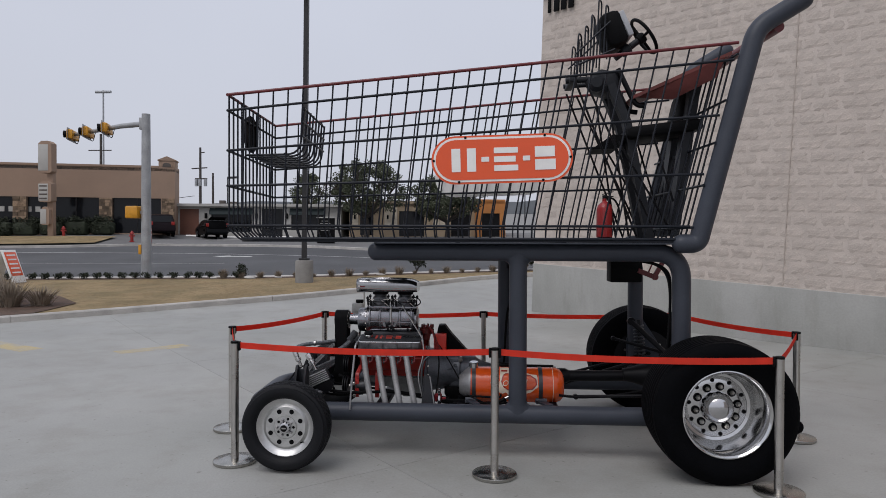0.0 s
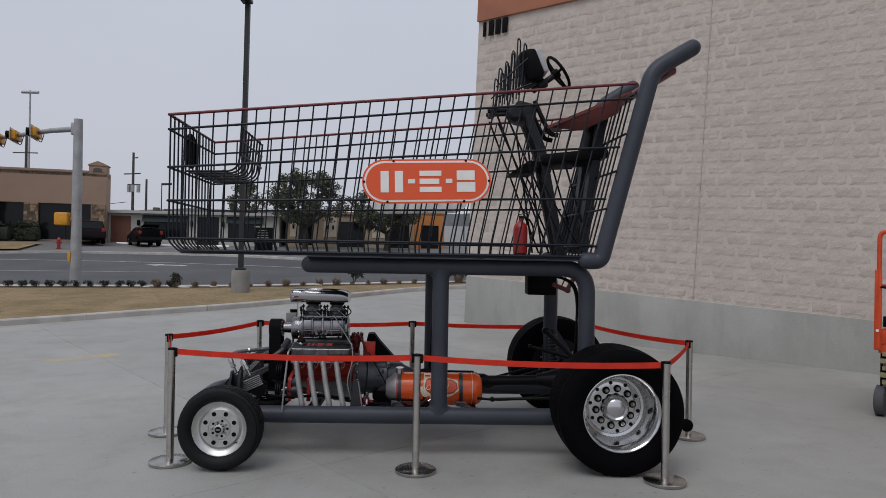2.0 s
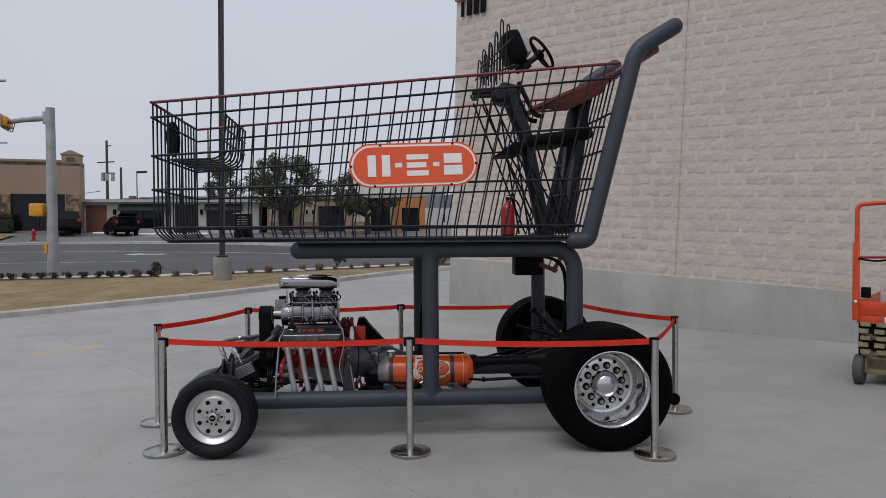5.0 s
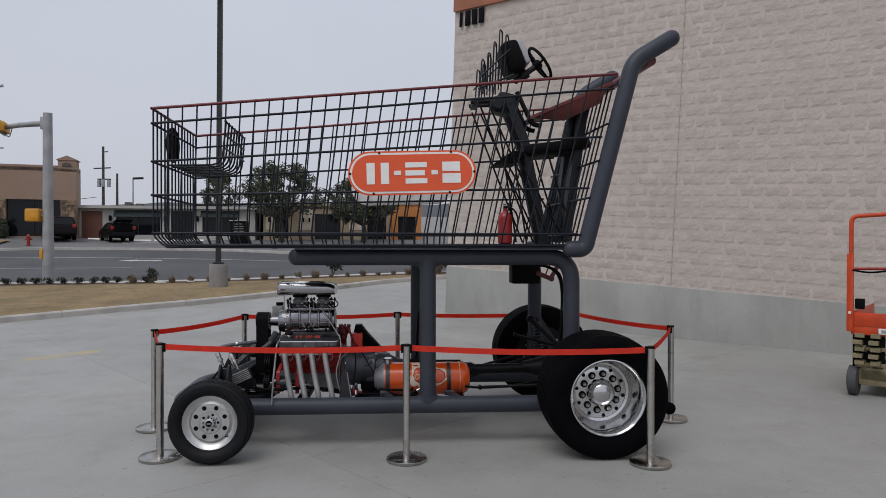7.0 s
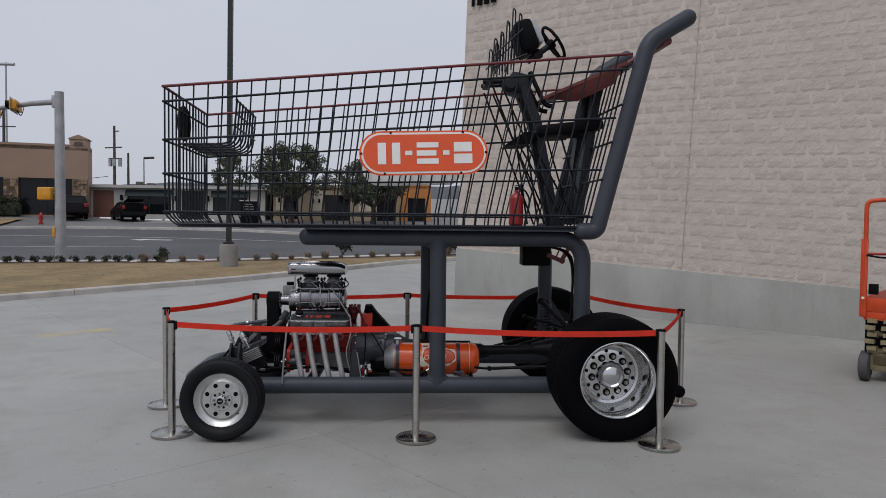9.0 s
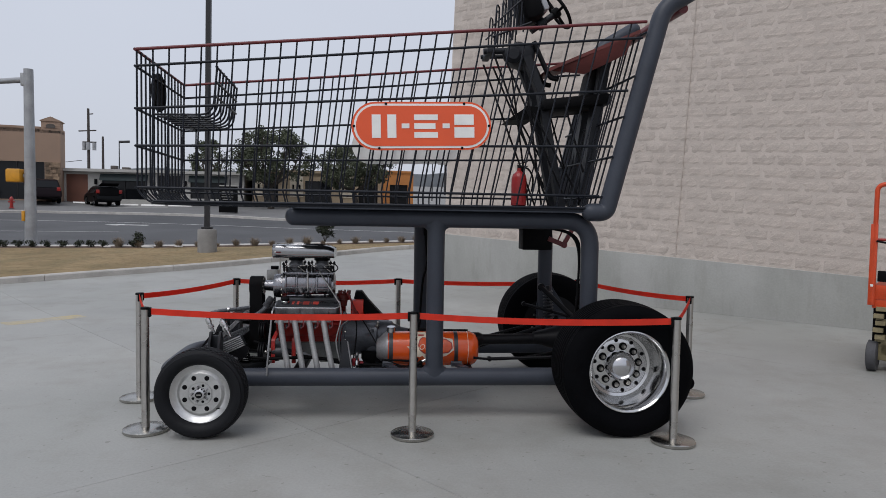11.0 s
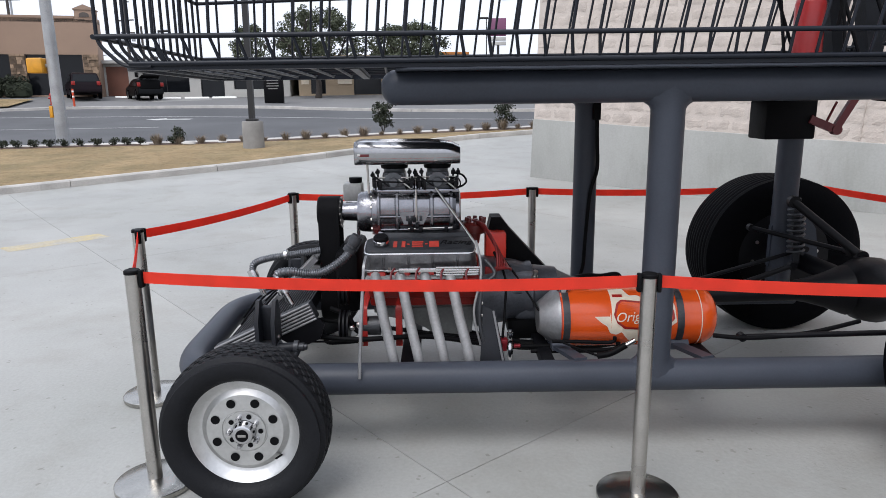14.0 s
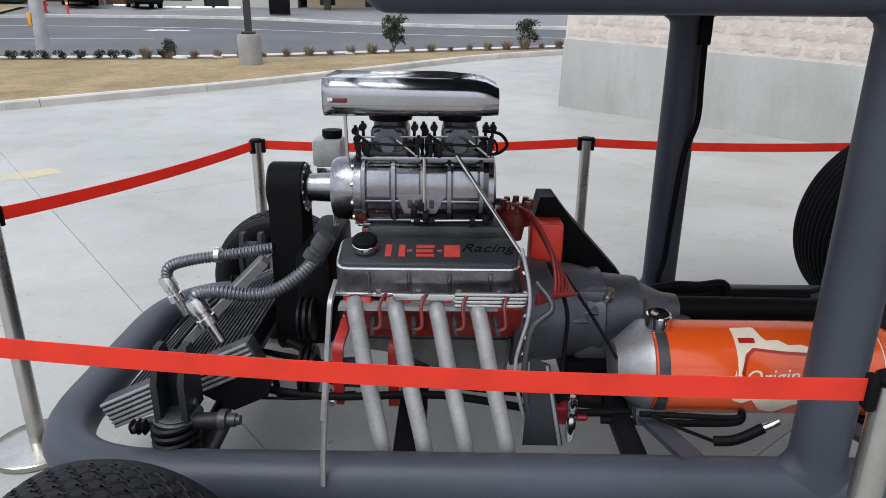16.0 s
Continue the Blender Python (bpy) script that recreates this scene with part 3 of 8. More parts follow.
def rear_wheel(x, y, side, w=0.46, r=0.513, tyre_r=0.558):
    f = lambda d: y + side * (w / 2 - d)
    ax = (0, -side, 0)
    bm = bm0()
    lathe(bm, (x, f(0), r), ax, [(w - 0.02, 0.335), (w - 0.03, 0.30), (0.06, 0.30), (0.012, 0.318), (0.0, 0.338), (-0.008, 0.338), (-0.010, 0.330), (0.002, 0.318), (0.012, 0.312),
                                 (0.10, 0.300), (0.225, 0.288), (0.262, 0.270), (0.270, 0.248), (0.258, 0.236), (0.252, 0.222), (0.252, 0.175), (0.250, 0.09), (0.245, 0.088), (0.245, 0.0)], 80)
    wheel = part("rear_wheel", bm, "mirror_alu", cart, "deep-dished polished alloy truck wheel", sharp=34)
    bm = bm0()
    tread_tyre(bm, (x, y, r), tyre_r, w, 0.325, 9, 96, 0, 0.022, 0.006)
    part("tyre", bm, "rubber", wheel, "very wide black ribbed rubber tyre")
    for p in ring_holes((x, f(0.251), r), 10, 0.166, radians(9)):
        bm = bm0()
        lathe(bm, p, (0, side, 0), [(0.0, 0.0), (0.0, 0.029), (0.004, 0.034), (0.008, 0.032), (0.005, 0.0)], 16, close=False)
        well = part("nut_recess", bm, "dull", wheel)
        bm = bm0()
        lathe(bm, p, (0, side, 0), [(0.0, 0.019), (0.026, 0.019), (0.030, 0.014), (0.044, 0.010), (0.046, 0.0)], 6)
        part("lug_nut", bm, "steel", wheel)
    for p in ring_holes((x, f(0.253), r), 10, 0.218, radians(27)):
        bm = bm0()
        lathe(bm, p, (0, side, 0), [(0.0, 0.0), (0.0, 0.014), (0.003, 0.017), (0.006, 0.016), (0.004, 0.0)], 14, close=False)
        part("hand_hole", bm, "dull", wheel)
    bm = bm0()
    lathe(bm, (x, f(0.250), r), (0, side, 0), [(0.0, 0.128), (0.03, 0.126), (0.066, 0.117), (0.096, 0.094), (0.114, 0.055), (0.119, 0.0)], 40)
    part("hub_cap", bm, "chrome", wheel, "domed chrome hub cap")
    bm = bm0()
    lathe(bm, (x, f(w - 0.10), r), ax, [(0.0, 0.0), (0.0, 0.30), (0.070, 0.30), (0.078, 0.336), (0.088, 0.336), (0.100, 0.27), (0.100, 0.0)], 48)
    drum = part("brake_drum", bm, "black", wheel)
    for p in ring_holes((x, f(w - 0.005), r), 10, 0.235, radians(9)):
        bm = bm0()
        lathe(bm, p, ax, [(0.0, 0.015), (0.012, 0.013), (0.014, 0.0)], 8)
        part("drum_bolt", bm, "steel", wheel)


front_wheel(-1.377, 5.175, -1)
front_wheel(-1.47, 7.34, 1)
rear_wheel(2.084, 5.24, -1)
rear_wheel(1.985, 7.50, 1, r=0.533, tyre_r=0.577)

# front axle, arms and springs
bm = bm0()
sweep(bm, rounded([(-1.40, 5.28, 0.33), (-1.41, 5.55, 0.26), (-1.44, 7.1, 0.26), (-1.46, 7.26, 0.33)], 0.08), 0.034, 14)
part("front_axle", bm, "black", cart)
for y, x, s in ((5.74, -1.43, 1), (6.93, -1.50, -1)):
    bm = bm0()
    coil = []
    for k in range(6 * 16 + 1):
        a = k * math.tau / 16
        coil.append((x + 0.062 * math.cos(a), y + 0.062 * math.sin(a), 0.29 + 0.028 * k / 16))
    sweep(bm, coil, 0.0115, 8)
    part("front_spring", bm, "black", cart, "black coil spring")
    # a forked bracket: two tall plates, a web behind and a collar below
    bm = bm0()
    for dx in (-0.042, 0.040):
        prism(bm, [(x + dx, y + s * b, z) for b, z in ((-0.035, 0.47), (-0.035, 0.60), (0.02, 0.70), (0.06, 0.70), (0.10, 0.62), (0.10, 0.47))], (1, 0, 0), 0.020)
    tower = part("shock_tower", bm, "satin_black", cart, "forked black shock bracket")
    bm = bm0()
    box(bm, (x + 0.007, y + s * 0.065, 0.565), (0.07, 0.05, 0.19), 0.006)
    part("web", bm, "satin_black", tower)
    bm = bm0()
    lathe(bm, (x + 0.007, y + s * 0.02, 0.452), (0, 0, 1), [(0, 0.052), (0.002, 0.072), (0.012, 0.076), (0.018, 0.066), (0.024, 0.070), (0.030, 0.060), (0.032, 0.03), (0.032, 0)], 28)
    part("collar", bm, "cast", tower)
    bm = bm0()
    lathe(bm, (x + 0.055, y + s * 0.03, 0.505), (1, 0, 0), [(0, 0.014), (0.012, 0.014), (0.012, 0)], 6)
    part("bolt", bm, "steel", tower)
    for nm, line, r in (("control_arm", [(x - 0.12, y - s * 0.03, 0.44), (x - 0.06, y, 0.455), (x + 0.05, y, 0.455)], 0.016), ("control_arm", [(x + 0.05, y, 0.455), (x + 0.11, y, 0.457), (x + 0.155, y, 0.46)], 0.026),
                        ("tie_rod", [(x + 0.165, y - s * 0.01, 0.45), (x + 0.14, y - s * 0.03, 0.40), (x + 0.10, y - s * 0.06, 0.33)], 0.016)):
        bm = bm0()
        sweep(bm, smooth_line(line, 6), r, 12)
        part(nm, bm, "satin_black", cart)
    bm = bm0()
    lathe(bm, (x + 0.145, y, 0.46), (1, 0, 0), [(0, 0.034), (0.022, 0.034), (0.024, 0.022), (0.050, 0.022), (0.050, 0.016), (0.064, 0.016), (0.064, 0)], 14)
    part("ball_joint", bm, "cast", cart)
    bm = bm0()
    lathe(bm, (x - 0.13, y - s * 0.02, 0.445), (1, 0, 0), [(0, 0.012), (0.01, 0.024), (0.02, 0.014), (0.03, 0.026), (0.04, 0.016), (0.05, 0.026), (0.06, 0.014)], 14)
    part("arm_boot", bm, "dull", cart)
bm = bm0()
box(bm, (-0.93, NEAR + 0.02, 0.30), (0.16, 0.10, 0.09), 0.02)
part("step_bracket", bm, "black", cart)

# rear axle, drive shaft, rods
bm = bm0()
rod(bm, (2.03, 5.45, 0.55), (1.99, 7.30, 0.55), 0.062, 18)
lathe(bm, (2.015, MID - 0.25, 0.55), (0, 1, 0), [(0, 0.062), (0.05, 0.10), (0.15, 0.175), (0.25, 0.195), (0.35, 0.175), (0.45, 0.10), (0.5, 0.062)], 24)
lathe(bm, (1.86, MID, 0.55), (-1, 0, 0), [(0, 0.15), (0.10, 0.11), (0.22, 0.075), (0.30, 0.06), (0.30, 0)], 20)
part("rear_axle", bm, "black", cart)
bm = bm0()
rod(bm, (0.90, MID, 0.53), (1.60, MID, 0.54), 0.052, 18)
lathe(bm, (0.93, MID, 0.53), (1, 0, 0), [(0, 0.075), (0.08, 0.075), (0.12, 0.055)], 16)
part("drive_shaft", bm, "black", cart)
for a, b, r in (((1.05, 6.85, 0.44), (1.95, 6.95, 0.66), 0.014), ((1.05, 5.85, 0.44), (1.95, 5.78, 0.48), 0.015), ((1.72, 6.72, 1.02), (2.02, 6.45, 0.72), 0.026),
                ((1.60, 7.02, 0.80), (2.02, 6.6, 0.72), 0.016), ((0.98, 6.55, 0.40), (1.75, 6.72, 0.60), 0.018)):
    bm = bm0()
    rod(bm, a, b, r, 14)
    for p in (a, b):
        lathe(bm, (p[0], p[1] - 0.02, p[2]), (0, 1, 0), [(0, r * 1.5), (0.04, r * 1.5)], 14)
    part("link_rod", bm, "black", cart)
for x, y in ((1.86, 6.88), (1.94, 5.80)):
    bm = bm0()
    rod(bm, (x, y, 0.58), (x - 0.03, y, 1.02), 0.022, 14)
    shock = part("shock_absorber", bm, "satin_black", cart)
    bm = bm0()
    coil = []
    for k in range(9 * 14 + 1):
        a = k * math.tau / 14
        coil.append((x - 0.008 - 0.022 * k / 126 + 0.048 * math.cos(a), y + 0.048 * math.sin(a), 0.64 + 0.32 * k / 126))
    sweep(bm, coil, 0.0095, 8)
    part("coil_spring", bm, "cast", shock, "grey coil spring")
# wheelie bar behind the rear axle
bm = bm0()
lathe(bm, (3.04, 5.985, 0.165), (0, 1, 0), [(0, 0.0), (0, 0.045), (0.008, 0.062), (0.042, 0.062), (0.05, 0.045), (0.05, 0)], 24)
part("wheelie_wheel", bm, "rubber", cart, "small black rubber wheel")
bm = bm0()
sweep(bm, rounded([(2.08, 6.06, 0.50), (2.60, 6.06, 0.26), (3.04, 6.05, 0.165)], 0.1, 5), 0.014, 10)
part("wheelie_bar", bm, "black", cart)
# box and red lever under the upper tube, cable on the post
bm = bm0()
box(bm, (1.685, 6.90, 1.53), (0.32, 0.24, 0.24), 0.012)
box(bm, (1.685, 6.90, 1.655), (0.28, 0.2, 0.03), 0.006)
part("control_box", bm, "dull", cart, "black steel box under the basket")
bm = bm0()
sweep(bm, [(1.80, 6.78, 1.535), (1.975, 6.78, 1.465)], 0, flat=(0.03, 0.05))
sweep(bm, [(1.965, 6.78, 1.468), (2.07, 6.78, 1.66)], 0, flat=(0.03, 0.045))
lathe(bm, (1.972, 6.76, 1.467), (0, 1, 0), [(0, 0), (0, 0.032), (0.045, 0.032), (0.045, 0)], 16)
rod(bm, (1.90, 6.78, 1.50), (1.96, 6.78, 1.64), 0.008, 8)
part("lever", bm, "red_wire", cart, "dark red painted lever")
bm = bm0()
sweep(bm, smooth_line([(1.88, 6.86, 1.64), (1.70, 6.9, 1.68), (1.80, 7.0, 1.60), (1.86, 7.05, 1.40), (1.87, 7.0, 1.0), (1.9, 6.9, 0.7)]), 0.011, 8)
part("brake_hose", bm, "dull", cart)
bm = bm0()
sweep(bm, smooth_line([(0.50, 6.965, 1.66), (0.51, 6.965, 1.40), (0.515, 6.965, 1.22), (0.475, 6.965, 1.06), (0.455, 6.965, 0.80), (0.445, 6.965, 0.58), (0.43, 6.95, 0.44), (0.60, 6.90, 0.42)]), 0.0125, 10)
box(bm, (0.50, 6.965, 1.60), (0.05, 0.035, 0.12), 0.006)
part("cable", bm, "dull", cart, "black cable running down the post")
for o in (0.0, 0.022):
    bm = bm0()
    sweep(bm, smooth_line([(1.52 + o, 5.74, 1.665), (1.70 + o, 5.72, 1.635), (1.80 + o, 5.71, 1.55), (1.832 + o * 0.4, 5.70 + o, 1.38), (1.826 + o * 0.4, 5.70 + o, 1.10), (1.815 + o, 5.70 + o, 0.88), (1.86, 5.76, 0.62)]), 0.011, 10)
    part("brake_hose", bm, "dull", cart, "black hose tied to the frame tube")

# ---- the basket ----
BN, BF, NW = 5.47, 7.05, 33


def skew(y):
    return -0.06 * (y - BN)


def rail(u, k):
    """A point on side rail k (0: bottom, 5: top) at the share u from front to back: x and z."""
    z0 = (1.845, 1.957, 2.30, 2.605, 2.950, 3.085)[k]
    z1 = (1.850, 1.957, 2.39, 2.875, 3.330, 3.470)[k]
    x1 = 1.90 + 0.40 * (z1 - 1.85) / 1.595
    x0 = -1.975 + (0.05 if k == 0 else 0)
    return x0 + (x1 - x0) * u, z0 + (z1 - z0) * u


bm = bm0()
sweep(bm, rounded([(1.93, BN + 0.02, 1.832), (-1.88, BN + 0.02, 1.83), (-1.88 + skew(BF), BF - 0.02, 1.83), (1.93 + skew(BF), BF - 0.02, 1.832)], 0.10, 5), 0, flat=(0.028, 0.022))
basket = part("basket", bm, "wire", cart, "dark wire basket with a red top rail")
for y in (BN, BF):
    for k in range(6):
        bm = bm0()
        n = 8
        if k == 0:
            pts = [(rail(0.02, 0)[0] + skew(y), y, rail(0.02, 0)[1]), (rail(1, 0)[0] + skew(y), y, rail(1, 0)[1])]
        else:
            pts = [(rail(u, k)[0] + skew(y), y - (0.008 if y == BN else -0.008), rail(u, k)[1]) for u in (0, 0.33, 0.66, 1)]
        sweep(bm, pts, 0.0135 if k == 5 else 0.011, 10)
        part("top_rail" if k == 5 else "side_rail", bm, "red_wire" if k == 5 else "wire", basket, "dark red top rail" if k == 5 else "")
    for i in range(1, NW):
        u = i / NW
        bm = bm0()
        pts = [(rail(u, k)[0] + skew(y), y, rail(u, k)[1]) for k in range(6)]
        lowp = Vector(pts[0])
        inw = 1 if y == BN else -1
        pts = [lowp + Vector((0, 0.06 * inw, -0.012)), lowp + Vector((0, 0.015 * inw, -0.004))] + pts[1:]
        sweep(bm, pts, 0.0075, 8)
        part("side_wire", bm, "wire", basket)
bm = bm0()
prism(bm, [(-0.72, BN + 0.03, 1.806), (-0.66, BN + 0.0, 1.806), (1.96, BN + 0.0, 1.806), (1.96 + skew(BF), BF, 1.806), (-0.66 + skew(BF), BF, 1.806), (-0.72 + skew(BF), BF - 0.03, 1.806)], (0, 0, 1), 0.012)
bmesh.ops.bevel(bm, geom=list(bm.edges), offset=0.004, segments=2, affect="EDGES")
part("floor_pan", bm, "grey_paint", basket, "grey sheet-metal floor pan")
# floor
for i in range(1, NW):
    u = i / NW
    x, z = rail(u, 0)
    bm = bm0()
    rod(bm, (x, BN + 0.05, z - 0.012), (x + skew(BF), BF - 0.05, z - 0.012), 0.0075, 8)
    part("floor_wire", bm, "wire", basket)
for x in (-0.9, 0.0, 0.9, 1.88):
    bm = bm0()
    sweep(bm, [(x, BN + 0.045, 1.828), (x + skew(BF), BF - 0.045, 1.828)], 0, flat=(0.04, 0.022))
    part("floor_bar", bm, "wire", basket)
for j in range(7):
    y = BN + 0.14 + (BF - BN - 0.28) * j / 6
    bm = bm0()
    rod(bm, (-1.90 + skew(y), y, 1.850), (1.90 + skew(y), y, 1.855), 0.009, 8)
    part("floor_rod", bm, "wire", basket)
# front: rails across and close wires that curl in at the foot
for k in range(1, 6):
    z = rail(0, k)[1]
    bm = bm0()
    x = rail(0, k)[0] - 0.012
    sweep(bm, [(x, BN - 0.008, z), (x + skew(BF), BF + 0.008, z + (0.01 if k > 3 else 0))], 0.0135 if k == 5 else 0.011, 10)
    part("front_rail", bm, "red_wire" if k == 5 else "wire", basket)
for j in range(14):
    y = BN + (BF - BN) * j / 13
    x = -1.975 + skew(y)
    bm = bm0()
    sweep(bm, rounded([(x, y, 3.09), (x, y, 1.93), (x + 0.10, y, 1.835), (x + 0.22, y, 1.835)], 0.10, 5), 0.0085, 8)
    part("front_wire", bm, "wire", basket)
bm = bm0()
lathe(bm, (-1.99 + skew(6.2), 6.22, 2.86), (-1, 0, 0), [(0.0, 0.0), (0.0, 0.17), (0.012, 0.18), (0.03, 0.17), (0.03, 0.0)], 32)
part("front_badge", bm, "dull", basket, "round dark plate wired to the front")
# the rack of curved wires inside the front
for j in range(8):
    y = 5.95 + 1.06 * j / 7
    bm = bm0()
    sweep(bm, rounded([(-1.97 + skew(y), y, 2.625), (-1.46 + skew(y), y, 2.635), (-1.42 + skew(y), y, 3.07)], 0.14, 6), 0.010, 8)
    part("rack_wire", bm, "wire", basket)
for x, z in ((-1.85, 2.628), (-1.72, 2.630), (-1.60, 2.635), (-1.435, 2.80), (-1.43, 2.93), (-1.425, 3.06)):
    bm = bm0()
    rod(bm, (x + skew(5.93), 5.93, z), (x + skew(7.04), 7.04, z), 0.010, 8)
    part("rack_bar", bm, "wire", basket)
# back gate, leaning with the handle tube
for j in range(1, 13):
    y = BN + (BF - BN) * j / 13
    bm = bm0()
    rod(bm, (1.93 + skew(y), y, 1.86), (2.31 + skew(y), y, 3.40), 0.0085, 8)
    part("gate_wire", bm, "wire", basket)
for z in (1.95, 2.30, 2.65, 3.0, 3.38):
    x = 1.93 + 0.38 * (z - 1.86) / 1.54
    bm = bm0()
    rod(bm, (x, BN, z), (x + skew(BF), BF, z), 0.011, 8)
    part("gate_rail", bm, "wire", basket)
# the tubes that rise to the handle, and its red grip
for y in (5.50, 7.02):
    s = skew(y)
    bm = bm0()
    foot = [(1.87 - R * math.cos(a) + s, y, 1.815) for a in (0.15, 0.5, 0.9, 1.3)]
    line = foot + rounded([(1.88 + s, y, 1.815), (2.005 + s, y, 1.815), (2.465 + s, y, 3.60), (2.835 + s, y, 3.825)], [0, 0.10, 0.30, 0], 10)
    last, d = line[-1], (line[-1] - line[-2]).normalized()
    line += [last + d * R * math.sin(a) for a in (0.4, 0.8, 1.2, 1.5)]
    sweep(bm, line, [R * math.sin(a) for a in (0.15, 0.5, 0.9, 1.3)] + [R] * (len(line) - 8) + [R * math.cos(a) for a in (0.4, 0.8, 1.2, 1.5)], 24)
    part("handle_tube", bm, "grey_paint", cart)
bm = bm0()
sweep(bm, [(2.66, 5.54, 3.62), (2.58, 6.98, 3.62)], 0.045, 18)
part("handle_grip", bm, "red_wire", cart, "dark red push handle")
# the lozenge sign on the side
def lozenge(cx, cz, hw, hh, y, n=14):
    out = []
    for side in (1, -1):
        for k in range(n + 1):
            a = -math.pi / 2 + math.pi * k / n
            out.append((cx + side * (hw - hh) + side * hh * math.cos(a), y, cz + side * hh * math.sin(a)))
    return out


SIGN = Matrix.Translation((0.37, 5.435, 2.518)) @ pose(0, 0, 0, 0, -1.6, 0)


def sign_plate(hw, hh, y, t):
    bm = bm0()
    prism(bm, [SIGN @ Vector(p) for p in lozenge(0, 0, hw, hh, y)], (0, -1, 0), t)
    return bm


sign = part("side_sign", sign_plate(0.590, 0.202, 0.0, 0.012), "sign_red", cart, "red lozenge sign with white border", sharp=50)
part("sign_border", sign_plate(0.572, 0.186, -0.0125, 0.003), "white", sign, "white border line", sharp=50)
part("sign_field", sign_plate(0.553, 0.168, -0.016, 0.003), "sign_red", sign, sharp=50)
for x0, x1, z0, z1 in ((-0.42, -0.345, -0.10, 0.095), (-0.29, -0.215, -0.10, 0.095), (-0.17, -0.105, -0.02, 0.02), (-0.065, 0.135, 0.048, 0.095), (-0.065, 0.115, -0.026, 0.022),
                       (-0.065, 0.135, -0.10, -0.052), (0.175, 0.235, -0.02, 0.02), (0.275, 0.44, 0.008, 0.095), (0.275, 0.445, -0.10, -0.012)):
    bm = bm0()
    prism(bm, [SIGN @ Vector((x, -0.0195, z)) for x, z in ((x0, z0), (x1, z0), (x1, z1), (x0, z1))], (0, -1, 0), 0.003)
    part("sign_bar", bm, "white", sign)
far_sign = bm0()
prism(far_sign, [Matrix.Translation((0.28, 7.085, 2.518)) @ pose(0, 0, 0, 0, -1.6, 0) @ Vector(p) for p in lozenge(0, 0, 0.590, 0.202, 0)], (0, 1, 0), 0.012)
part("far_side_sign", far_sign, "white", cart, "pale grey back of the other side's sign", sharp=50)
for x, z in ((-0.30, 0.185), (0.36, 0.185), (-0.36, -0.185), (0.34, -0.185), (-0.57, 0.0), (0.57, 0.0)):
    bm = bm0()
    p = SIGN @ Vector((x, -0.012, z))
    lathe(bm, p, (0, -1, 0), [(0, 0.011), (0.008, 0.011), (0.011, 0.006), (0.011, 0)], 10)
    part("sign_bolt", bm, "dull", sign)

# ---- the driver's place in the basket ----
DY = 6.35
bm = bm0()
vs = box(bm, (0, 0, 0), (0.20, 0.46, 0.33), 0.06, pose(0, 0, 0, 0, -20, 0))
for v in bm.verts:
    v.co += Vector((1.43, DY, 3.82))
dash = part("dash_housing", bm, "dull", cart, "black dash housing with a pale panel")
bm = bm0()
box(bm, (1.535, DY, 3.862), (0.055, 0.43, 0.25), 0.015, pose(0, 0, 0, 0, -24, 0))
part("dash_panel", bm, "panel_grey", dash, "pale grey instrument panel")
bm = bm0()
WC = Vector((1.745, DY, 3.795))
wa = Vector((0.80, 0, 0.60)).normalized()
u_, w_ = frame_of(wa, (0, 1, 0))
sweep(bm, [WC + (u_ * math.cos(k * math.tau / 36) + w_ * math.sin(k * math.tau / 36)) * 0.185 for k in range(36)], 0.0165, 10, closed=True)
sw = part("steering_wheel", bm, "dull", cart, "black steering wheel with three spokes")
bm = bm0()
for k in range(3):
    a = k * math.tau / 3 + 0.5
    rod(bm, WC - wa * 0.03, WC + (u_ * math.cos(a) + w_ * math.sin(a)) * 0.18, 0.014, 8)
part("spoke", bm, "dull", sw)
bm = bm0()
lathe(bm, WC - wa * 0.07, wa, [(0, 0.045), (0.05, 0.055), (0.07, 0.045), (0.075, 0)], 20)
part("horn_button", bm, "dull", sw)
bm = bm0()
rod(bm, WC - wa * 0.07, WC - wa * 0.34, 0.032, 14)
lathe(bm, WC - wa * 0.26, wa, [(0, 0.05), (0.08, 0.055), (0.09, 0.04)], 16)
part("steering_column", bm, "satin_black", cart)
for k, (x, z) in enumerate(((1.08, 3.76), (1.145, 3.83), (1.205, 3.92), (1.265, 4.07), (1.33, 4.02))):
    base = 3.42 + 0.03 * k
    for y0 in (DY - 0.26, DY + 0.16):
        bm = bm0()
        sweep(bm, rounded([(x - 0.01, y0, base), (x + 0.01, y0, z), (x + 0.052, y0 + 0.10, z), (x + 0.034, y0 + 0.10, base)], 0.045, 6), 0.0075, 8)
        part("cage_hoop", bm, "wire", cart)
for a, b, r in (((1.06, DY - 0.27, 3.56), (1.38, DY - 0.27, 3.86), 0.008), ((1.06, DY + 0.27, 3.56), (1.38, DY + 0.27, 3.86), 0.008), ((1.05, DY - 0.28, 3.45), (1.42, DY - 0.28, 3.60), 0.010)):
    bm = bm0()
    rod(bm, a, b, r, 8)
    part("cage_stay", bm, "wire", cart)
bm = bm0()
box(bm, (1.38, DY, 3.34), (0.24, 0.30, 0.22), 0.05, pose(0, 0, 0, 0, 12, 0))
lathe(bm, (1.27, DY - 0.20, 3.32), (0, 1, 0), [(0, 0.05), (0.03, 0.085), (0.10, 0.09), (0.12, 0.06)], 20)
rod(bm, (0.99, DY - 0.12, 3.35), (1.35, DY - 0.12, 3.37), 0.03, 12)
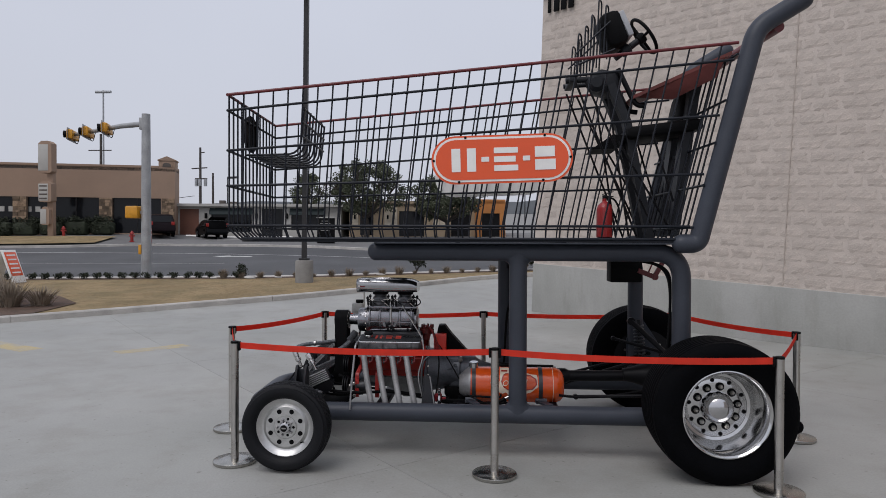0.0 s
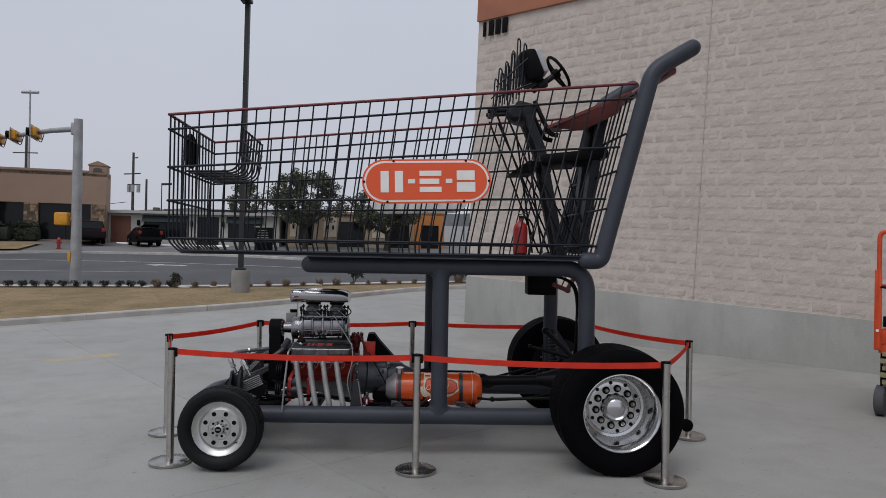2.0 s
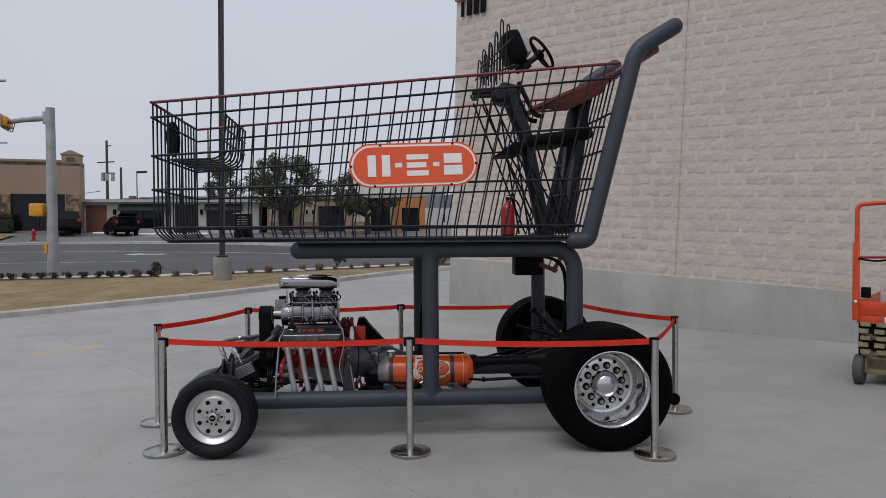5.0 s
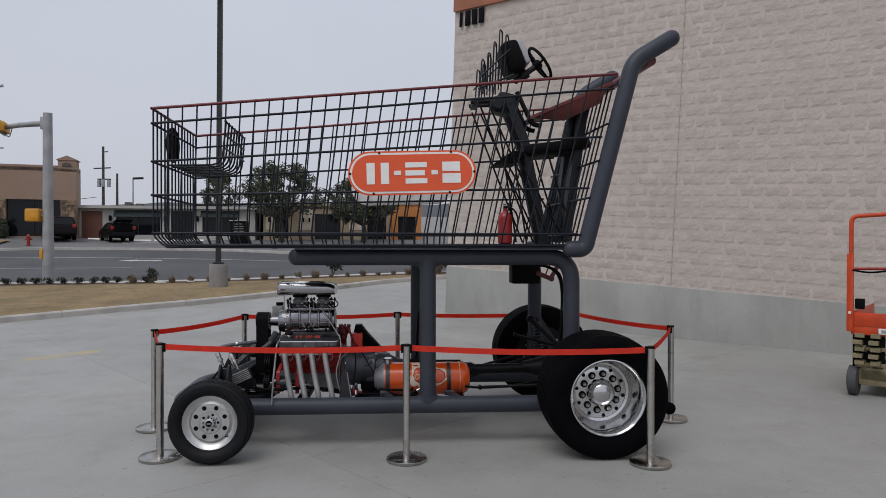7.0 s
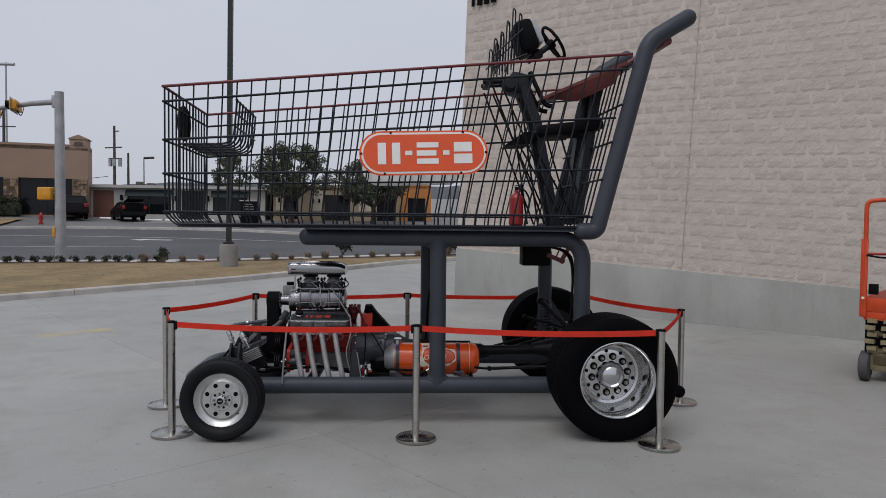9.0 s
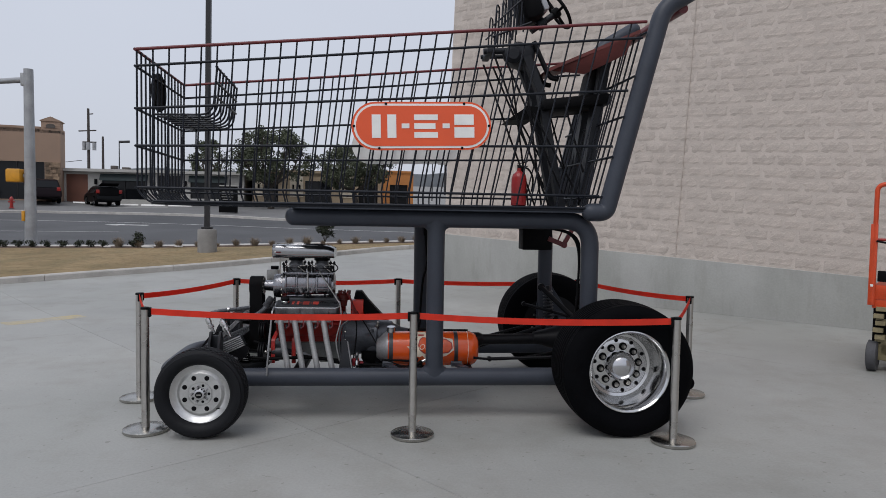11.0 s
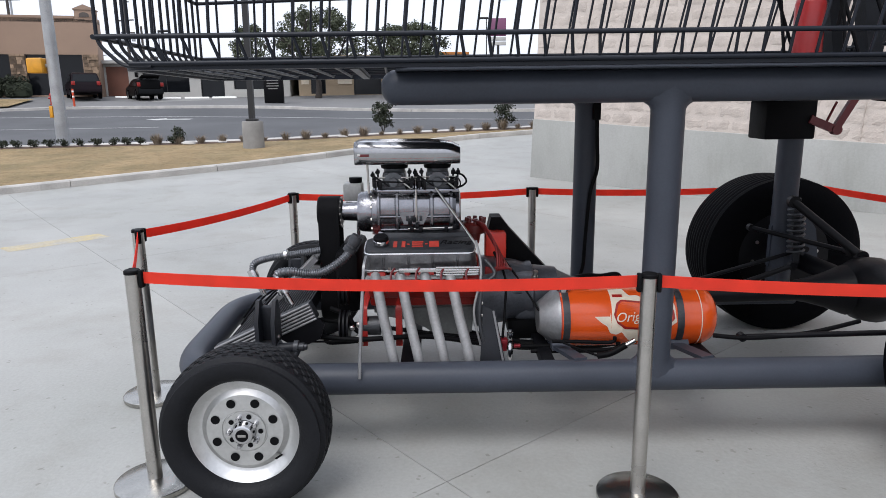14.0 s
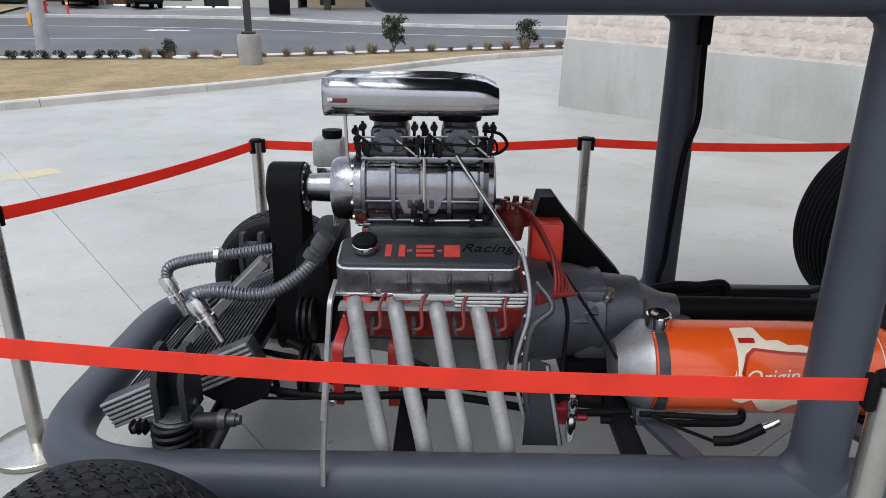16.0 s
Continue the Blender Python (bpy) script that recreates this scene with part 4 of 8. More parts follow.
rod(bm, (1.0, DY + 0.16, 3.36), (1.35, DY + 0.16, 3.38), 0.022, 12)
box(bm, (1.05, DY, 3.35), (0.07, 0.42, 0.05), 0.01)
part("steering_gear", bm, "satin_black", cart, "dark cast steering gear housing")
for y in (DY - 0.16, DY + 0.16):
    bm = bm0()
    sweep(bm, rounded([(1.40, y, 3.30), (1.55, y, 2.95), (1.77, y, 1.86)], 0.15, 5), 0, flat=(0.10, 0.075))
    part("column_post", bm, "satin_black", cart)
    bm = bm0()
    sweep(bm, smooth_line([(1.47, y, 3.45), (1.58, y, 3.22), (1.64, y, 3.12), (1.72, y, 3.10)]), 0.024, 10)
    part("column_arm", bm, "black", cart)
for a, b in (((1.05, 3.32), (1.62, 1.88)), ((1.35, 3.2), (1.55, 1.88)), ((1.15, 3.3), (1.75, 2.0)), ((1.45, 2.75), (1.95, 1.9)), ((1.75, 2.85), (1.95, 2.2))):
    for y in (DY - 0.30, DY + 0.32):
        bm = bm0()
        rod(bm, (a[0], y, a[1]), (b[0], y, b[1]), 0.010, 8)
        part("brace", bm, "black", cart)
bm = bm0()
prism(bm, [(1.22, DY - 0.2, 2.69), (1.47, DY - 0.2, 2.70), (1.55, DY - 0.2, 2.82), (1.42, DY - 0.2, 2.83)], (0, 1, 0), 0.40)
part("foot_rest", bm, "dull", cart, "black foot rest with pedals")
bm = bm0()
box(bm, (1.88, DY, 2.87), (0.68, 0.62, 0.11), 0.035, pose(0, 0, 0, 0, -7, 0))
box(bm, (2.12, DY + 0.1, 3.05), (0.12, 0.52, 0.42), 0.04, pose(0, 0, 0, 0, 13, 0))
part("driver_seat", bm, "dull", cart, "black seat with a tall narrow back")
bm = bm0()
for y in (DY - 0.18, DY + 0.22):
    sweep(bm, [(2.16, y, 3.30), (1.97, y, 1.88)], 0, flat=(0.17, 0.09))
part("seat_post", bm, "satin_black", cart)
bm = bm0()
prism(bm, [(2.30, 5.60, 3.44), (2.22, 6.95, 3.44), (1.62, 6.75, 3.215), (1.60, 6.15, 3.19)], (0.25, 0, -1), 0.03)
M["flap"] = mat("faded_red_flap", (0.15, 0.035, 0.030), 0.6, 0, 0.12, 5, 60, 0.05)
flap = part("seat_flap", bm, "flap", cart, "dark red folding seat flap")
bm = bm0()
prism(bm, [(2.26, 5.62, 3.40), (2.18, 5.62, 3.22), (1.95, 6.1, 3.14), (1.62, 6.2, 3.185)], (0, 1, 0), 0.012)
part("flap_side", bm, "flap", flap)
# fire extinguisher strapped inside the basket
ext = thing("fire_extinguisher", "small red fire extinguisher standing in the wire basket", "fire extinguisher", (1.32, 6.0, 1.862))
bm = bm0()
lathe(bm, (1.32, 6.0, 1.862), (0, 0, 1), [(0, 0.0), (0.0, 0.055), (0.012, 0.071), (0.26, 0.071), (0.30, 0.060), (0.325, 0.03), (0.335, 0.02), (0.36, 0.02), (0.36, 0)], 28)
part("cylinder", bm, mat("extinguisher_red", (0.30, 0.012, 0.012), 0.3, 0, 0.06, 8, 60, 0.0), ext)
bm = bm0()
box(bm, (1.32, 6.0, 2.235), (0.035, 0.03, 0.035), 0.004)
sweep(bm, [(1.30, 6.0, 2.26), (1.40, 6.0, 2.285)], 0, flat=(0.02, 0.008))
sweep(bm, [(1.30, 6.0, 2.245), (1.40, 6.0, 2.24)], 0, flat=(0.02, 0.008))
part("valve", bm, "black", ext)
bm = bm0()
sweep(bm, smooth_line([(1.33, 5.99, 2.235), (1.40, 5.96, 2.21), (1.44, 5.94, 2.12), (1.43, 5.94, 2.0)]), 0.009, 8)
part("hose", bm, "dull", ext)
# ---- the engine ----
EY = 6.35
bm = bm0()
box(bm, (-0.63, EY, 0.655), (0.62, 0.34, 0.25), 0.02)
for s in (-1, 1):
    box(bm, (-0.63, EY + s * 0.24, 0.73), (0.61, 0.20, 0.17), 0.02, pose(0, 0, 0, -s * 38, 0, 0))
for k in range(4):
    x = -0.87 + 0.13 * k
    box(bm, (x, EY - 0.36, 0.775), (0.09, 0.10, 0.07), 0.015, pose(0, 0, 0, 38, 0, 0))
engine = part("engine", bm, "engine_red", cart, "red V-eight engine block with blower")
for x, z0 in ((-0.955, 0.37), (-0.765, 0.37)):
    bm = bm0()
    sweep(bm, rounded([(x, 5.99, z0), (x, 6.0, 0.58), (x + 0.02, 6.10, 0.64)], 0.03, 4), 0, flat=(0.04 if x > -0.9 else 0.025, 0.035))
    part("engine_mount", bm, "engine_red", engine)
bm = bm0()
prism(bm, [(-0.92, EY - 0.15, 0.53), (-0.92, EY - 0.15, 0.47), (-0.70, EY - 0.15, 0.45), (-0.62, EY - 0.15, 0.39), (-0.56, EY - 0.15, 0.33), (-0.36, EY - 0.15, 0.33), (-0.34, EY - 0.15, 0.53)], (0, 1, 0), 0.30)
bmesh.ops.bevel(bm, geom=list(bm.edges), offset=0.015, segments=2, affect="EDGES")
part("oil_pan", bm, "pan_grey", engine, "grey metal oil pan")
bm = bm0()
box(bm, (-0.62, EY, 0.885), (0.50, 0.30, 0.15), 0.03)
part("intake_manifold", bm, "cast", engine)


# valve covers: a rounded tray, tall polished flanks and a dark crackle top
def tray(bm, levels, lx, ly, r, n=6):
    """Rounded rectangles stacked: levels of (inset, height)."""
    rings = []
    for ins, z in levels:
        ring = []
        rr = max(r - ins, 0.006)
        for sx, sy, a0 in ((1, -1, -90), (1, 1, 0), (-1, 1, 90), (-1, -1, 180)):
            for j in range(n):
                a = radians(a0 + 90 * j / (n - 1))
                ring.append(bm.verts.new((sx * (lx / 2 - ins - rr) + rr * math.cos(a), sy * (ly / 2 - ins - rr) + rr * math.sin(a), z)))
        rings.append(ring)
    for a, b in zip(rings, rings[1:]):
        for j in range(len(a)):
            bm.faces.new((a[j], a[(j + 1) % len(a)], b[(j + 1) % len(a)], b[j]))
    bm.faces.new(rings[0][::-1])
    bm.faces.new(rings[-1])


M["cover_red"] = mat("faded_cover_red", (0.46, 0.045, 0.028), 0.5, 0, 0.1, 14, 80, 0.05)
M["crackle"] = mat("black_crackle", (0.018, 0.020, 0.024), 0.5, 0, 0.12, 12, 160, 0.25)
M["cover_side"] = mat("brushed_cover_side", (0.20, 0.20, 0.21), 0.34, 1.0, 0.16, 14, 70, 0.08)
for s in (-1, 1):
    T = Matrix.Translation((-0.645, EY + s * 0.315, 0.862)) @ pose(0, 0, 0, -s * 15, 0, 0)

    def put(bm, T=T):
        for v in bm.verts:
            v.co = T @ v.co
        return bm
    bm = bm0()
    tray(bm, [(0.004, -0.035), (0.0, -0.03), (0.004, 0.045), (0.008, 0.052)], 0.60, 0.185, 0.045)
    cover = part("valve_cover", put(bm), "cover_side", engine, "polished valve cover with a black crackle top")
    bm = bm0()
    tray(bm, [(0.005, 0.050), (0.002, 0.055), (0.005, 0.060)], 0.60, 0.185, 0.045)
    part("cover_rim", put(bm), "alu", cover, "bright rim")
    bm = bm0()
    tray(bm, [(0.010, 0.058), (0.013, 0.067), (0.020, 0.071)], 0.60, 0.185, 0.045)
    part("cover_top", put(bm), "crackle", cover, "black crackle-finish top")
    bm = bm0()
    box(bm, (0, 0, -0.041), (0.615, 0.20, 0.014), 0.005)
    part("cover_flange", put(bm), "alu", cover)
    for x in (-0.19, -0.06, 0.07, 0.20):
        bm = bm0()
        box(bm, (x, s * 0.090, 0.006), (0.014, 0.014, 0.075), 0.005)
        part("cover_boss", put(bm), "cover_side", cover)
        bm = bm0()
        lathe(bm, (x + 0.03, s * 0.094, -0.034), (0, 0, 1), [(0, 0.009), (0.012, 0.009), (0.012, 0)], 6)
        part("cover_bolt", put(bm), "steel", cover)
    if s < 0:
        for x0, x1, y0, y1, m_ in ((-0.155, -0.135, -0.028, 0.038, 1), (-0.111, -0.091, -0.028, 0.038, 1), (-0.055, 0.004, 0.022, 0.038, 1), (-0.055, 0.000, -0.004, 0.012, 1),
                                   (-0.055, 0.004, -0.028, -0.014, 1), (0.036, 0.088, -0.028, 0.038, 1), (-0.084, -0.068, 0.0, 0.010, 1), (0.014, 0.028, 0.0, 0.010, 1),
                                   ):
            bm = bm0()
            prism(bm, [T @ Vector((x + 0.015, y - 0.012, 0.0712)) for x, y in ((x0, y0), (x1, y0), (x1, y1), (x0, y1))], T.to_3x3() @ Vector((0, 0, 1)), 0.0022)
            part("cover_mark", bm, "cover_red", cover)
        lettering("cover_word", "Racing", 0.066, lambda x, y, lift, T=T: T @ Vector((0.190 + x, 0.012 + y, 0.0713 + lift)), "dull", cover, "dark slanted word on the cover", 0.4)
        bm = bm0()
        c0 = T @ Vector((-0.205, -0.005, 0.070))
        lathe(bm, c0, T.to_3x3() @ Vector((0, 0, 1)), [(0, 0.030), (0.010, 0.030), (0.012, 0.042), (0.030, 0.042), (0.034, 0.038), (0.034, 0.034)], 28, close=False)
        cap_ = part("breather_cap", bm, "chrome", cover, "round chrome breather cap")
        bm = bm0()
        lathe(bm, c0, T.to_3x3() @ Vector((0, 0, 1)), [(0.033, 0.041), (0.046, 0.040), (0.052, 0.034), (0.053, 0.0)], 28)
        part("cap_top", bm, "dull", cap_, "black cap top")
# header pipes, their flange and the plug wires
bm = bm0()
sweep(bm, [(-0.93, 5.930, 0.768), (-0.42, 5.930, 0.772)], 0, flat=(0.055, 0.012))
part("header_flange", bm, "pipe", engine)
for k, x in enumerate((-0.875, -0.745, -0.615, -0.485)):
    bm = bm0()
    sweep(bm, smooth_line([(x - 0.005, 5.945, 0.772), (x + 0.002, 5.890, 0.765), (x + 0.014, 5.862, 0.72), (x + 0.045, 5.80, 0.58), (x + 0.085, 5.74, 0.425), (x + 0.098, 5.735, 0.35)], 6), 0.0265, 18)
    part("header_pipe", bm, "pipe", engine, "dull grey exhaust header pipe")
    bm = bm0()
    rod(bm, (x + 0.055, 5.92, 0.735), (x + 0.06, 5.86, 0.725), 0.011, 10)
    rod(bm, (x + 0.06, 5.86, 0.725), (x + 0.062, 5.83, 0.72), 0.007, 8)
    part("spark_plug", bm, "cast", engine)
    bm = bm0()
    sweep(bm, smooth_line([(x + 0.062, 5.845, 0.725), (x + 0.085, 5.845, 0.74), (x + 0.082, 5.87, 0.80), (x + 0.10, 5.90, 0.825)], 5), 0.006, 8)
    part("plug_wire", bm, "red_wire", engine)
bm = bm0()
box(bm, (-0.63, 5.905, 0.812), (0.25, 0.012, 0.022), 0.003)
part("wire_loom", bm, "alu", engine, "bright metal wire loom")
for j in range(4):
    bm = bm0()
    box(bm, (-0.44, 5.895, 0.790 + 0.0125 * j), (0.24, 0.014, 0.010), 0.002)
    part("loom_strip", bm, "alu", engine, "ribbed bright metal strip")
M["plug_red"] = mat("plug_wire_red", (0.17, 0.010, 0.010), 0.45, 0, 0.1, 12, 60, 0.0)
for j in range(7):
    bm = bm0()
    o = 0.021 * j
    sweep(bm, smooth_line([(-0.345 + 0.01 * j, EY - 0.02 + 0.01 * j, 1.0 - 0.004 * j), (-0.285 + o * 0.5, EY - 0.14, 0.99 - o), (-0.235 + o * 0.6, EY - 0.28, 0.90 - o), (-0.235 + o * 0.5, EY - 0.38, 0.80), (-0.30, EY - 0.44, 0.79 + 0.005 * j)], 6), 0.0062, 8)
    part("plug_wire", bm, "plug_red", engine)
bm = bm0()
lathe(bm, (-0.345, EY + 0.02, 0.86), (0.1, 0, 1), [(0, 0.04), (0.06, 0.045), (0.065, 0.07), (0.11, 0.07), (0.125, 0.055), (0.13, 0)], 24)
M["distributor"] = mat("distributor_red", (0.13, 0.014, 0.011), 0.35, 0, 0.1, 14, 80, 0.05)
dist = part("distributor", bm, "distributor", engine, "dark red distributor cap")
for k in range(8):
    a = k * math.tau / 8
    bm = bm0()
    lathe(bm, (-0.330 + 0.05 * math.cos(a), EY + 0.02 + 0.05 * math.sin(a), 0.975), (0.1, 0, 1), [(0, 0.014), (0.035, 0.012), (0.038, 0)], 10)
    part("terminal", bm, "distributor", dist)

# blower
bm = bm0()
prof = [(-0.155, 0.0), (-0.155, 0.045), (-0.145, 0.09), (-0.115, 0.118), (-0.07, 0.128), (0.07, 0.128), (0.115, 0.118), (0.145, 0.09), (0.155, 0.045), (0.155, 0.0), (0.145, -0.05), (0.10, -0.095), (-0.10, -0.095), (-0.145, -0.05)]
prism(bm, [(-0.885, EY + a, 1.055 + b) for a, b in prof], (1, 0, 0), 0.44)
# darker copy of the blower alloy: paints shade into the grooves between ribs
M["blower_shade"] = mat("shaded_blower_alloy", (0.125, 0.127, 0.138), 0.27, 1.0, 0.10, 9, 60, 0.06)
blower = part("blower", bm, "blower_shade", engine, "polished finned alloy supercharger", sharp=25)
for x in (-0.875, -0.772, -0.672, -0.580, -0.470):
    bm = bm0()
    prism(bm, [(x - 0.006, EY + a * 1.10, 1.055 + b * 1.09) for a, b in prof], (1, 0, 0), 0.012)
    part("blower_rib", bm, "blower_alu", blower, sharp=25)
for z, y in ((1.165, -0.112), (1.048, -0.158), (0.968, -0.118)):
    bm = bm0()
    box(bm, (-0.665, EY + y, z), (0.41, 0.022, 0.012), 0.004)
    part("blower_rib", bm, "blower_alu", blower)
SIDE = [(-0.095, -0.105), (-0.05, -0.145), (0.0, -0.155), (0.045, -0.155), (0.09, -0.145), (0.118, -0.115), (0.128, -0.07)]


def flank(b):
    for (b0, y0), (b1, y1) in zip(SIDE, SIDE[1:]):
        if b0 <= b <= b1:
            return y0 + (y1 - y0) * (b - b0) / (b1 - b0)


for x0, x1 in ((-0.862, -0.785), (-0.759, -0.684), (-0.660, -0.592), (-0.566, -0.484)):
    for lo, hi in ((-0.086, -0.018), (0.006, 0.094), (0.108, 0.126)):
        if lo < 0.1 and -0.77 < x0 < -0.6 and lo > -0.05:
            hi = 0.085
        bm = bm0()
        pts = [(flank(lo + (hi - lo) * j / 5), lo + (hi - lo) * j / 5) for j in range(6)]
        line = [(y - 0.001, b) for y, b in pts] + [(y - 0.009, b + 0.002) for y, b in reversed(pts)]
        prism(bm, [(x0, EY + y, 1.055 + b) for y, b in line], (1, 0, 0), x1 - x0)
        part("blower_panel", bm, "blower_alu", blower, sharp=30)
bm = bm0()
prism(bm, [(-0.762, EY - 0.165, 1.075), (-0.735, EY - 0.160, 1.005), (-0.625, EY - 0.160, 1.005), (-0.592, EY - 0.165, 1.075)], (0, -1, 0), 0.006)
part("maker_plate", bm, "blower_alu", blower, "cast plate with a raised mark")
for x in (-0.715, -0.690, -0.665, -0.640):
    bm = bm0()
    box(bm, (x, EY - 0.170, 1.040), (0.016, 0.006, 0.030), 0.002)
    part("plate_mark", bm, "cast", blower)
bm = bm0()
lathe(bm, (-0.885, EY, 1.055), (-1, 0, 0), [(0, 0.135), (0.03, 0.135), (0.034, 0.120), (0.10, 0.115), (0.115, 0.105), (0.118, 0.055), (0.21, 0.050), (0.215, 0.0)], 36)
front = part("blower_front", bm, "blower_alu", blower, "polished blower snout")
for k in range(12):
    a = k * math.tau / 12 + 0.2
    bm = bm0()
    lathe(bm, (-0.912, EY + 0.127 * math.cos(a), 1.055 + 0.127 * math.sin(a)), (-1, 0, 0), [(0, 0.008), (0.012, 0.008), (0.012, 0)], 6)
    part("cover_bolt", bm, "steel", blower)
for z, w in ((1.185, 0.24), (0.945, 0.24)):
    bm = bm0()
    box(bm, (-0.655, EY, z), (0.46, w, 0.02), 0.005)
    part("blower_flange", bm, "blower_alu", blower)
bm = bm0()
lathe(bm, (-0.445, EY, 1.055), (1, 0, 0), [(0, 0.13), (0.02, 0.13), (0.03, 0.10), (0.03, 0)], 30)
part("blower_back", bm, "blower_alu", blower)
# belt drive
def belt_loop(c1, r1, c2, r2, n=18):
    d = c2 - c1
    base = math.atan2(d.y, d.x)
    off = math.acos((r1 - r2) / d.length)
    out = []
    for k in range(n + 1):
        a = base + off + (math.tau - 2 * off) * k / n
        out.append(c1 + Vector((math.cos(a), math.sin(a))) * r1)
    for k in range(n + 1):
        a = base - off + 2 * off * k / n
        out.append(c2 + Vector((math.cos(a), math.sin(a))) * r2)
    return out


bm = bm0()
P1, P2 = Vector((EY, 1.055)), Vector((EY, 0.515))
outer, inner = belt_loop(P1, 0.092, P2, 0.108), belt_loop(P1, 0.078, P2, 0.094)
ro = [[bm.verts.new((x, p.x, p.y)) for p in line] for x, line in ((-1.225, outer), (-1.110, outer), (-1.110, inner), (-1.225, inner))]
m_ = len(outer)
for a, b in ((0, 1), (1, 2), (2, 3), (3, 0)):
    for k in range(m_):
        bm.faces.new((ro[a][k], ro[a][(k + 1) % m_], ro[b][(k + 1) % m_], ro[b][k]))
part("drive_belt", bm, "dull", engine, "wide black toothed drive belt")
for c, r in ((P1, 0.077), (P2, 0.093)):
    bm = bm0()
    lathe(bm, (-1.232, c.x, c.y), (1, 0, 0), [(0, 0.0), (0.0, r + 0.010), (0.006, r + 0.010), (0.006, r), (0.124, r), (0.124, r + 0.010), (0.130, r + 0.010), (0.130, 0.0)], 40)
    pul = part("pulley", bm, "black", engine)
    for k in range(28):
        a = k * math.tau / 28
        bm = bm0()
        box(bm, (0, 0, 0), (0.006, 0.010, 0.010), 0.001)
        for v in bm.verts:
            v.co += Vector((-1.100, c.x + (r + 0.008) * math.cos(a), c.y + (r + 0.008) * math.sin(a)))
        part("pulley_tooth", bm, "steel", engine) if c is P1 and k % 2 == 0 else bm.free()
for y, z, r in ((6.06, 0.66, 0.075), (6.03, 0.47, 0.088)):
    bm = bm0()
    lathe(bm, (-1.09, y, z), (1, 0, 0), [(0, 0.0), (0, r), (0.008, r), (0.014, r * 0.85), (0.020, r), (0.03, r), (0.036, r * 0.85), (0.042, r), (0.05, r), (0.05, 0)], 32)
    part("accessory_pulley", bm, "black", engine)
bm = bm0()
lathe(bm, (-0.97, 6.03, 0.47), (1, 0, 0), [(0, 0.05), (0.10, 0.055), (0.11, 0.03)], 20)
alt = part("alternator", bm, "cast", engine)
for p in ((-1.02, 5.985, 0.475), (-0.98, 5.97, 0.50), (-0.99, 5.98, 0.42), (-0.975, 5.975, 0.39)):
    bm = bm0()
    lathe(bm, p, (0, -1, 0), [(0, 0.016), (0.02, 0.015), (0.024, 0.008), (0.03, 0.008), (0.03, 0)], 10)
    part("bolt", bm, "steel", alt)
# black box added for the deep shade between radiator and engine
bm = bm0()
box(bm, (-1.06, 6.42, 0.68), (0.13, 0.52, 0.36), 0.03)
part("timing_cover", bm, "dull", engine, "black box added to darken the cavity before the engine")
# carburettors and linkages
M["carb_grey"] = mat("carburettor_alloy", (0.115, 0.12, 0.13), 0.36, 0.5, 0.14, 12, 80, 0.15)
for x in (-0.79, -0.545):
    bm = bm0()
    box(bm, (x, EY, 1.208), (0.165, 0.20, 0.03), 0.008)
    box(bm, (x, EY, 1.255), (0.13, 0.17, 0.07), 0.018)
    box(bm, (x, EY - 0.10, 1.245), (0.11, 0.05, 0.075), 0.018)
    box(bm, (x, EY + 0.10, 1.245), (0.11, 0.05, 0.075), 0.018)
    prism(bm, [(x - 0.05, EY - 0.127, 1.225), (x + 0.05, EY - 0.127, 1.225), (x + 0.05, EY - 0.127, 1.255), (x + 0.02, EY - 0.127, 1.29), (x - 0.02, EY - 0.127, 1.29), (x - 0.05, EY - 0.127, 1.255)], (0, 1, 0), 0.03)
    lathe(bm, (x, EY, 1.285), (0, 0, 1), [(0, 0.06), (0.03, 0.062), (0.05, 0.062)], 24)
    for dx in (-0.045, 0.045):
        lathe(bm, (x + dx, EY - 0.125, 1.232), (0, -1, 0), [(0, 0.008), (0.012, 0.008), (0.014, 0)], 8)
    carb = part("carburettor", bm, "carb_grey", engine, "grey cast carburettor")
    bm = bm0()
    lathe(bm, (x, EY, 1.305), (0, 0, 1), [(0, 0.075), (0.012, 0.078), (0.03, 0.078), (0.03, 0)], 28)
    part("air_horn", bm, "dull", carb)
    for dx, y, zt in ((-0.085, -0.09, 1.31), (0.085, -0.09, 1.31), (-0.10, -0.12, 1.275), (-0.115, -0.05, 1.29), (0.10, -0.13, 1.27), (0.072, -0.12, 1.255), (-0.07, -0.13, 1.25), (0.112, -0.02, 1.30)):
        bm = bm0()
        rod(bm, (x + dx, EY + y, 1.195), (x + dx * 1.05, EY + y, zt), 0.0055, 8)
        lathe(bm, (x + dx * 1.05, EY + y - 0.012, zt - 0.02), (0, 1, 0), [(0, 0.013), (0.03, 0.013)], 8)
        box(bm, (x + dx, EY + y - 0.012, 1.225), (0.016, 0.018, 0.04), 0.003)
        part("linkage", bm, "black", carb)
    for a, b in (((0.03, 1.255), (0.10, 1.200)), ((-0.10, 1.27), (-0.02, 1.215)), ((-0.115, 1.245), (0.115, 1.235))):
        bm = bm0()
        rod(bm, (x + a[0], EY - 0.14, a[1]), (x + b[0], EY - 0.145, b[1]), 0.0045, 8)
        part("link_rod", bm, "steel" if a[0] > 0 else "black", carb)
    bm = bm0()
    lathe(bm, (x, EY - 0.128, 1.236), (0, -1, 0), [(0, 0.030), (0.008, 0.030), (0.014, 0.024), (0.014, 0)], 20)
    part("float_bowl", bm, "carb_grey", carb)
bm = bm0()
